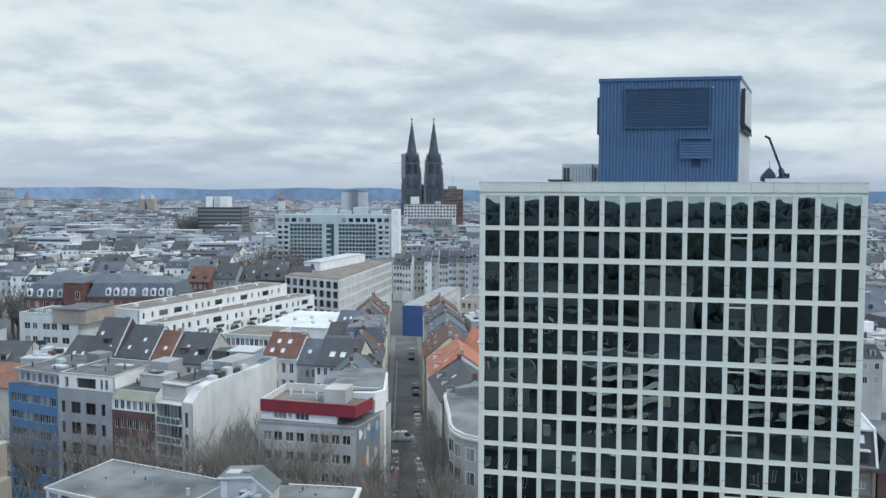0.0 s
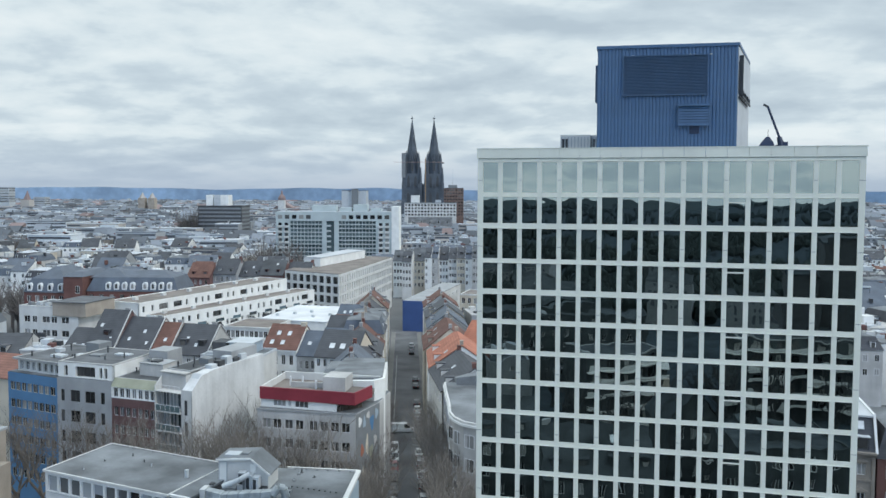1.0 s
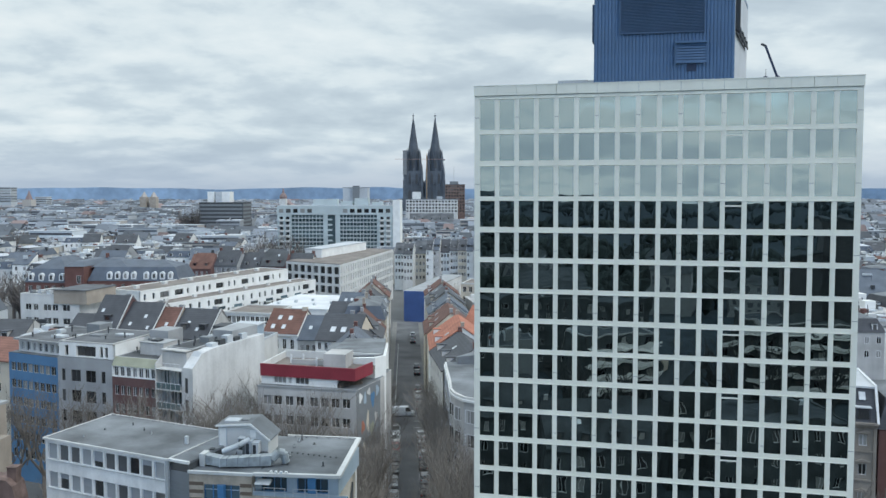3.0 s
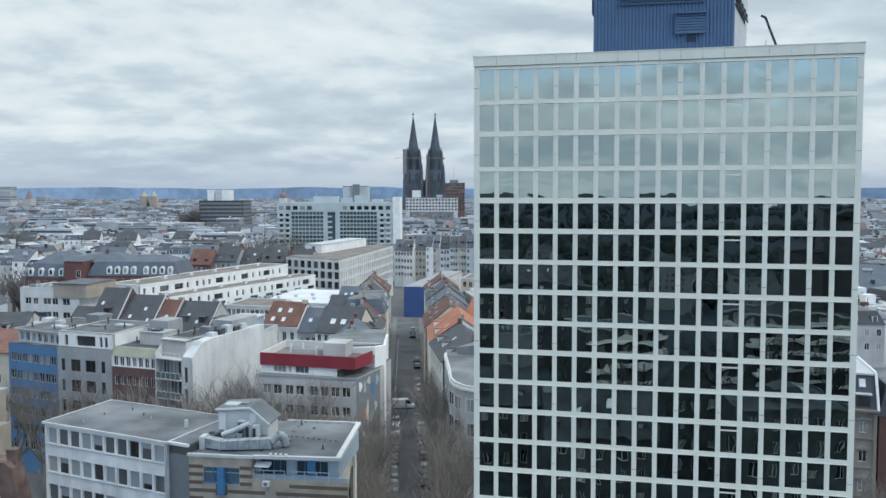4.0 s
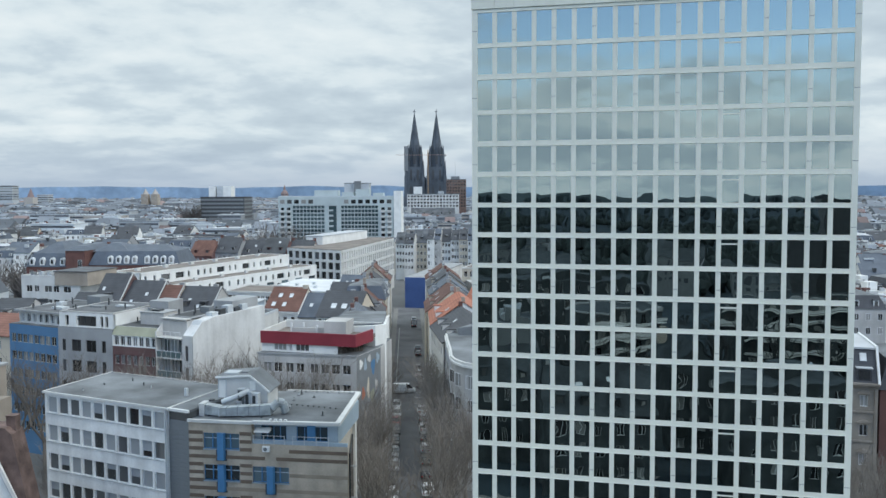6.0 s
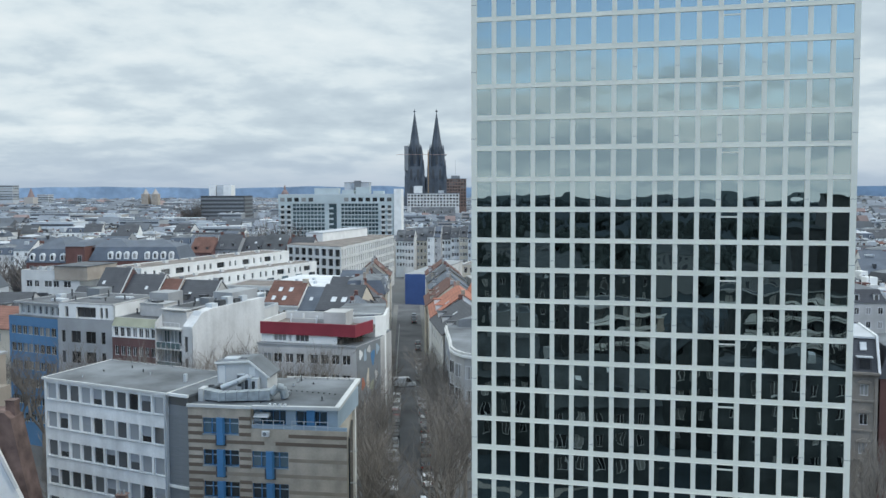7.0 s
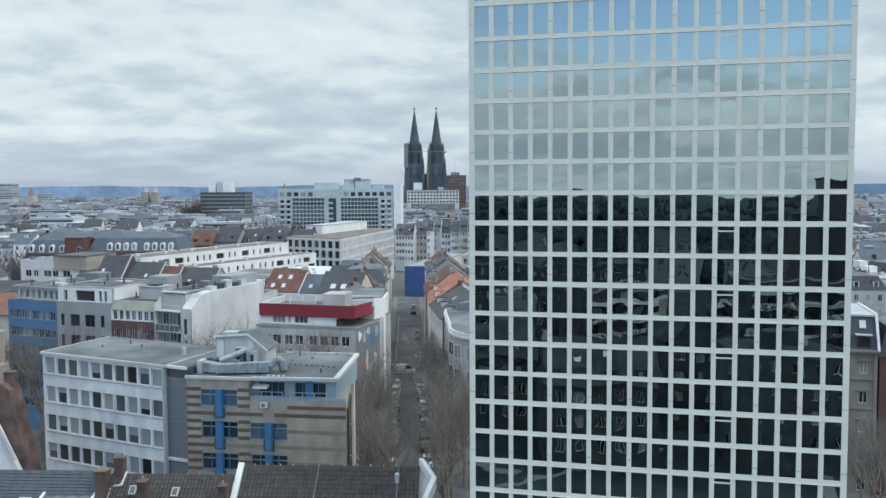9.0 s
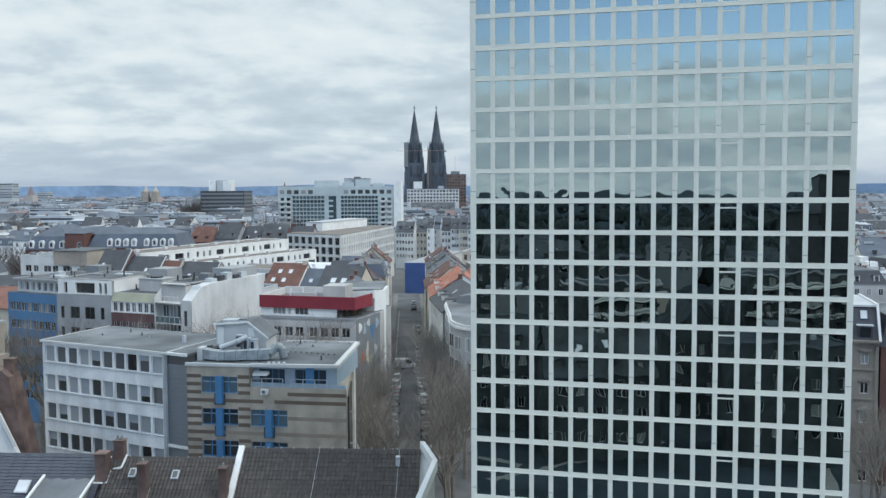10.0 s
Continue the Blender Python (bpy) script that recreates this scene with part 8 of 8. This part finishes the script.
def twig_tree(g, x, y, h, n, rr, thick=1.0):
    """A whole leafless tree for a dense park: a stem, rising limbs and the twigs on them."""
    foot = Vector((x, y, 0))
    g.tube(foot, foot + Vector((0, 0, h * 0.42)), 0.02 * h * thick, 0.013 * h * thick, 5)
    for _ in range(n):
        a, t = rr.uniform(0, 6.28), rr.uniform(0.22, 0.5)
        o, rise = rr.uniform(0.12, 0.3) * h, rr.uniform(0.3, 0.52) * h
        p = foot + Vector((0, 0, h * t))
        q = p + Vector((o * math.cos(a), o * math.sin(a), rise))
        g.tube(p, q, 0.007 * h * thick, 0.003 * h * thick, 3)
        for _ in range(4):
            u = rr.uniform(0.35, 1.0)
            k = p + (q - p) * u
            e = k + Vector((rr.gauss(0, 0.07) * h, rr.gauss(0, 0.07) * h, rr.uniform(0.02, 0.14) * h))
            g.tube(k, e, 0.0034 * h * thick, 0.0016 * h * thick, 3)


wd, pk, hz, rr = Geo(), Geo(), Geo(), random.Random(9)
av = Geo()
for i in range(130):
    tx, ty = -62 + rr.uniform(0, 132), -84 - 98 * rr.random() ** 1.2
    if open_back(tx, ty, 2):
        twig_tree(av, tx, ty, rr.uniform(11, 19), 15, rr, 1.2)
solid("avenue_trees", av, PARK_BARK, "bare trees standing along the avenue and its park", "trees", kind="stuff", bend=ACROSS)
for i in range(130):
    yy = rr.uniform(300, 1700)
    bare_clump(wd, rr.uniform(-0.68, 0.05) * (yy + 44), yy, 14, 8, 17, 9, rr)
for i in range(250):
    a = rr.uniform(-0.85, 0.85)
    dist = rr.uniform(265, 1050)
    top = 11.5 + 2.5 * noise.noise((dist * 0.01, a * 4, 2.0))
    clump(pk, dist * math.sin(a), -dist * math.cos(a), 28, 14, top * 0.9, 20, rr)
    for _ in range(5):
        twig_tree(pk, dist * math.sin(a) + rr.uniform(-28, 28), -dist * math.cos(a) + rr.uniform(-14, 14), top * rr.uniform(0.9, 1.3), 6, rr, 2.2)
for i in range(150):
    a = rr.uniform(-1.0, 1.0)
    dist = rr.uniform(1050, 3200)
    clump(hz, dist * math.sin(a), -dist * math.cos(a), 110, 40, 15 + 4 * noise.noise((dist * 0.003, a * 5, 7.0)), 26, rr)
for i in range(10):
    bare_clump(wd, -118 + 12 * rr.uniform(-1, 1), 232 + 12 * i, 6, 5, 18, 5, rr)
    bare_clump(wd, -80 + 10 * rr.uniform(-1, 1), 330 + 5 * i, 6, 5, 18, 5, rr)
bare_clump(wd, -275, 660, 18, 6, 24, 40, rr)
bare_clump(wd, -172, 230, 12, 10, 19, 30, rr)
bare_clump(wd, -215, 520, 40, 8, 18, 50, rr)
bare_clump(wd, -265, 655, 9, 6, 38, 22, rr)
bare_clump(wd, -118, 345, 10, 8, 24, 16, rr)
bare_clump(wd, -106, 372, 12, 6, 26, 18, rr)
bare_clump(wd, -330, 480, 14, 8, 22, 18, rr)
bare_clump(wd, -165, 300, 25, 6, 17, 26, rr)
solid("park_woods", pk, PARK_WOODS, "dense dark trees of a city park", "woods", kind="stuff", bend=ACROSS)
solid("hazy_woods", hz, PARK_HAZE, "distant hazy woods beyond the park", "woods", kind="stuff", bend=ACROSS)
solid("distant_woods", wd, TWIG_FAR, "brown leafless winter woods between the houses", "woods", kind="stuff")


# ---- cars ----
def car_meshes(kind):
    """body shell, glasshouse, wheel, rim, lamps of a small car or a van, 1 unit long each way in metres; front towards +y."""
    L, W, H = (5.2, 1.95, 2.1) if kind == "van" else ((4.2, 1.76, 1.46) if kind == "hatchback" else (4.6, 1.8, 1.44))
    shell, glass = Geo(), Geo()
    belt = 0.9 if kind != "van" else 1.15

    def ring(y, w, z0, z1, crown=0.0):
        return [(-w / 2 + 0.06, y, z0), (w / 2 - 0.06, y, z0), (w / 2, y, z0 + 0.22), (w / 2, y, z1 - 0.12), (w / 2 - 0.12, y, z1), (-w / 2 + 0.12, y, z1), (-w / 2, y, z1 - 0.12), (-w / 2, y, z0 + 0.22)]

    nose = belt - 0.18
    shell.loft([ring(-L / 2, W * 0.86, 0.36, belt - 0.08), ring(-L / 2 + 0.25, W, 0.22, belt), ring(-L / 4, W, 0.2, belt), ring(L / 8, W, 0.2, belt), ring(L / 2 - 0.55, W, 0.22, nose), ring(L / 2 - 0.12, W * 0.94, 0.25, nose - 0.1), ring(L / 2, W * 0.8, 0.36, nose - 0.24)])

    def house(y0, y1, y2, y3, z0, z1, inset):
        return [[(-W / 2 + 0.1, y0, z0), (W / 2 - 0.1, y0, z0), (W / 2 - 0.1, y3, z0), (-W / 2 + 0.1, y3, z0)], [(-W / 2 + inset, y1, z1), (W / 2 - inset, y1, z1), (W / 2 - inset, y2, z1), (-W / 2 + inset, y2, z1)]]

    back0, back1 = (-L / 2 + 0.06, -L / 2 + 0.15) if kind == "van" else ((-L / 2 + 0.15, -L / 2 + 0.55) if kind == "hatchback" else (-L / 2 + 0.75, -L / 2 + 1.35))
    front0, front1 = (L / 2 - 0.75, L / 2 - 1.5) if kind == "van" else (L / 2 - 1.0, L / 2 - 1.75)
    glass.loft(house(back0, back1, front1, front0, belt - 0.02, H - 0.06, 0.24))
    roof = Geo()
    a = house(back1 - 0.04, back1, front1, front1 + 0.05, H - 0.075, H, 0.26)
    a[0] = [(-W / 2 + 0.22, back1 - 0.06, H - 0.08), (W / 2 - 0.22, back1 - 0.06, H - 0.08), (W / 2 - 0.22, front1 + 0.06, H - 0.08), (-W / 2 + 0.22, front1 + 0.06, H - 0.08)]
    roof.loft(a)
    if kind == "van":
        roof.loft([[(s * (W / 2 - 0.09), -L / 2 + 0.1, belt), (s * (W / 2 - 0.05), -L / 2 + 0.1, belt), (s * (W / 2 - 0.2), -L / 2 + 0.2, H - 0.05), (s * (W / 2 - 0.24), -L / 2 + 0.2, H - 0.05)] for s in (1,)] + [[((W / 2 - 0.09), 0.55, belt), ((W / 2 - 0.05), 0.55, belt), ((W / 2 - 0.2), 0.45, H - 0.05), ((W / 2 - 0.24), 0.45, H - 0.05)]])
        roof.loft([[(-(W / 2 - 0.09), -L / 2 + 0.1, belt), (-(W / 2 - 0.05), -L / 2 + 0.1, belt), (-(W / 2 - 0.2), -L / 2 + 0.2, H - 0.05), (-(W / 2 - 0.24), -L / 2 + 0.2, H - 0.05)], [(-(W / 2 - 0.09), 0.55, belt), (-(W / 2 - 0.05), 0.55, belt), (-(W / 2 - 0.2), 0.45, H - 0.05), (-(W / 2 - 0.24), 0.45, H - 0.05)]])
    tyre = Geo().tube((-0.1, 0, 0), (0.1, 0, 0), 0.32, 0.32, 14).mesh("tyre")
    rim = Geo().tube((-0.11, 0, 0), (0.11, 0, 0), 0.2, 0.2, 10).mesh("rim")
    tyre.materials.append(TYRE)
    rim.materials.append(CHROME)
    gm = glass.mesh("glasshouse")
    gm.materials.append(CAR_GLASS)
    lamp = Geo().box(-0.18, 0.18, -0.02, 0.03, -0.07, 0.07).mesh("headlight")
    lamp.materials.append(LAMP_CLEAR)
    tail = Geo().box(-0.14, 0.14, -0.03, 0.02, -0.1, 0.1).mesh("tail_light")
    tail.materials.append(LAMP_RED)
    shells = []
    for p in CAR_PAINT:
        s, q = shell.mesh("body"), roof.mesh("roof_panel")
        s.materials.append(p)
        q.materials.append(p)
        shells.append((s, q))
    return L, W, H, nose, shells, gm, tyre, rim, lamp, tail


CARS = {k: car_meshes(k) for k in ("hatchback", "saloon", "van")}
COLOURS = ("white", "silver", "black", "dark grey", "dark blue", "red")


def car(kind, colour, x, y, heading, group, z=0.012):
    L, W, H, nose, shells, gm, tyre, rim, lamp, tail = CARS[kind]
    c = thing("van" if kind == "van" else "car", f"{COLOURS[colour]} {kind} standing at the roadside" if kind != "van" else f"{COLOURS[colour]} delivery van at a junction", "van" if kind == "van" else "car", spot(pose(x, y, z, 0, 0, heading)), group, bend=UNBENT)
    part("body", shells[colour][0], None, c)
    part("roof_panel", shells[colour][1], None, c)
    part("glasshouse", gm, None, c, "dark tinted windows")
    for sx in (-1, 1):
        for sy in (-0.31, 0.31):
            t = part("wheel", tyre, None, c, at=pose(sx * (W / 2 - 0.12), sy * L, 0.32))
            part("rim", rim, None, t)
        part("headlight", lamp, None, c, at=pose(sx * W * 0.3, L / 2 - 0.06, nose - 0.24))
        part("tail_light", tail, None, c, at=pose(sx * W * 0.34, -L / 2 + 0.02, 0.72))


r = random.Random(17)
kinds = ("hatchback", "saloon", "hatchback", "saloon", "van")
for off, ya, yb, gap in ((-2.7, 58, 112, 5.3), (2.55, 60, 112, 5.6), (2.5, 126, 146, 5.2)):
    y = ya
    while y < yb:
        x, _ = axis(y, off + r.uniform(-0.12, 0.12))
        car(r.choice(kinds[:4]), r.choice((0, 0, 1, 1, 2, 3, 3, 4, 0, 5)), x, y, 5.1 + (180 if off < 0 else 0), "cars parked along the street")
        y += gap + r.uniform(-0.2, 0.8)
for y, off, c in ((159, 2.4, 2), (166, 2.4, 3), (202, 1.6, 2), (208, 1.6, 3), (213, 1.7, 1)):
    x, _ = axis(y, off)
    car("hatchback", c, x, y, 5.1, "cars parked along the street")
car("van", 0, -16.0, 121.0, -82, "")
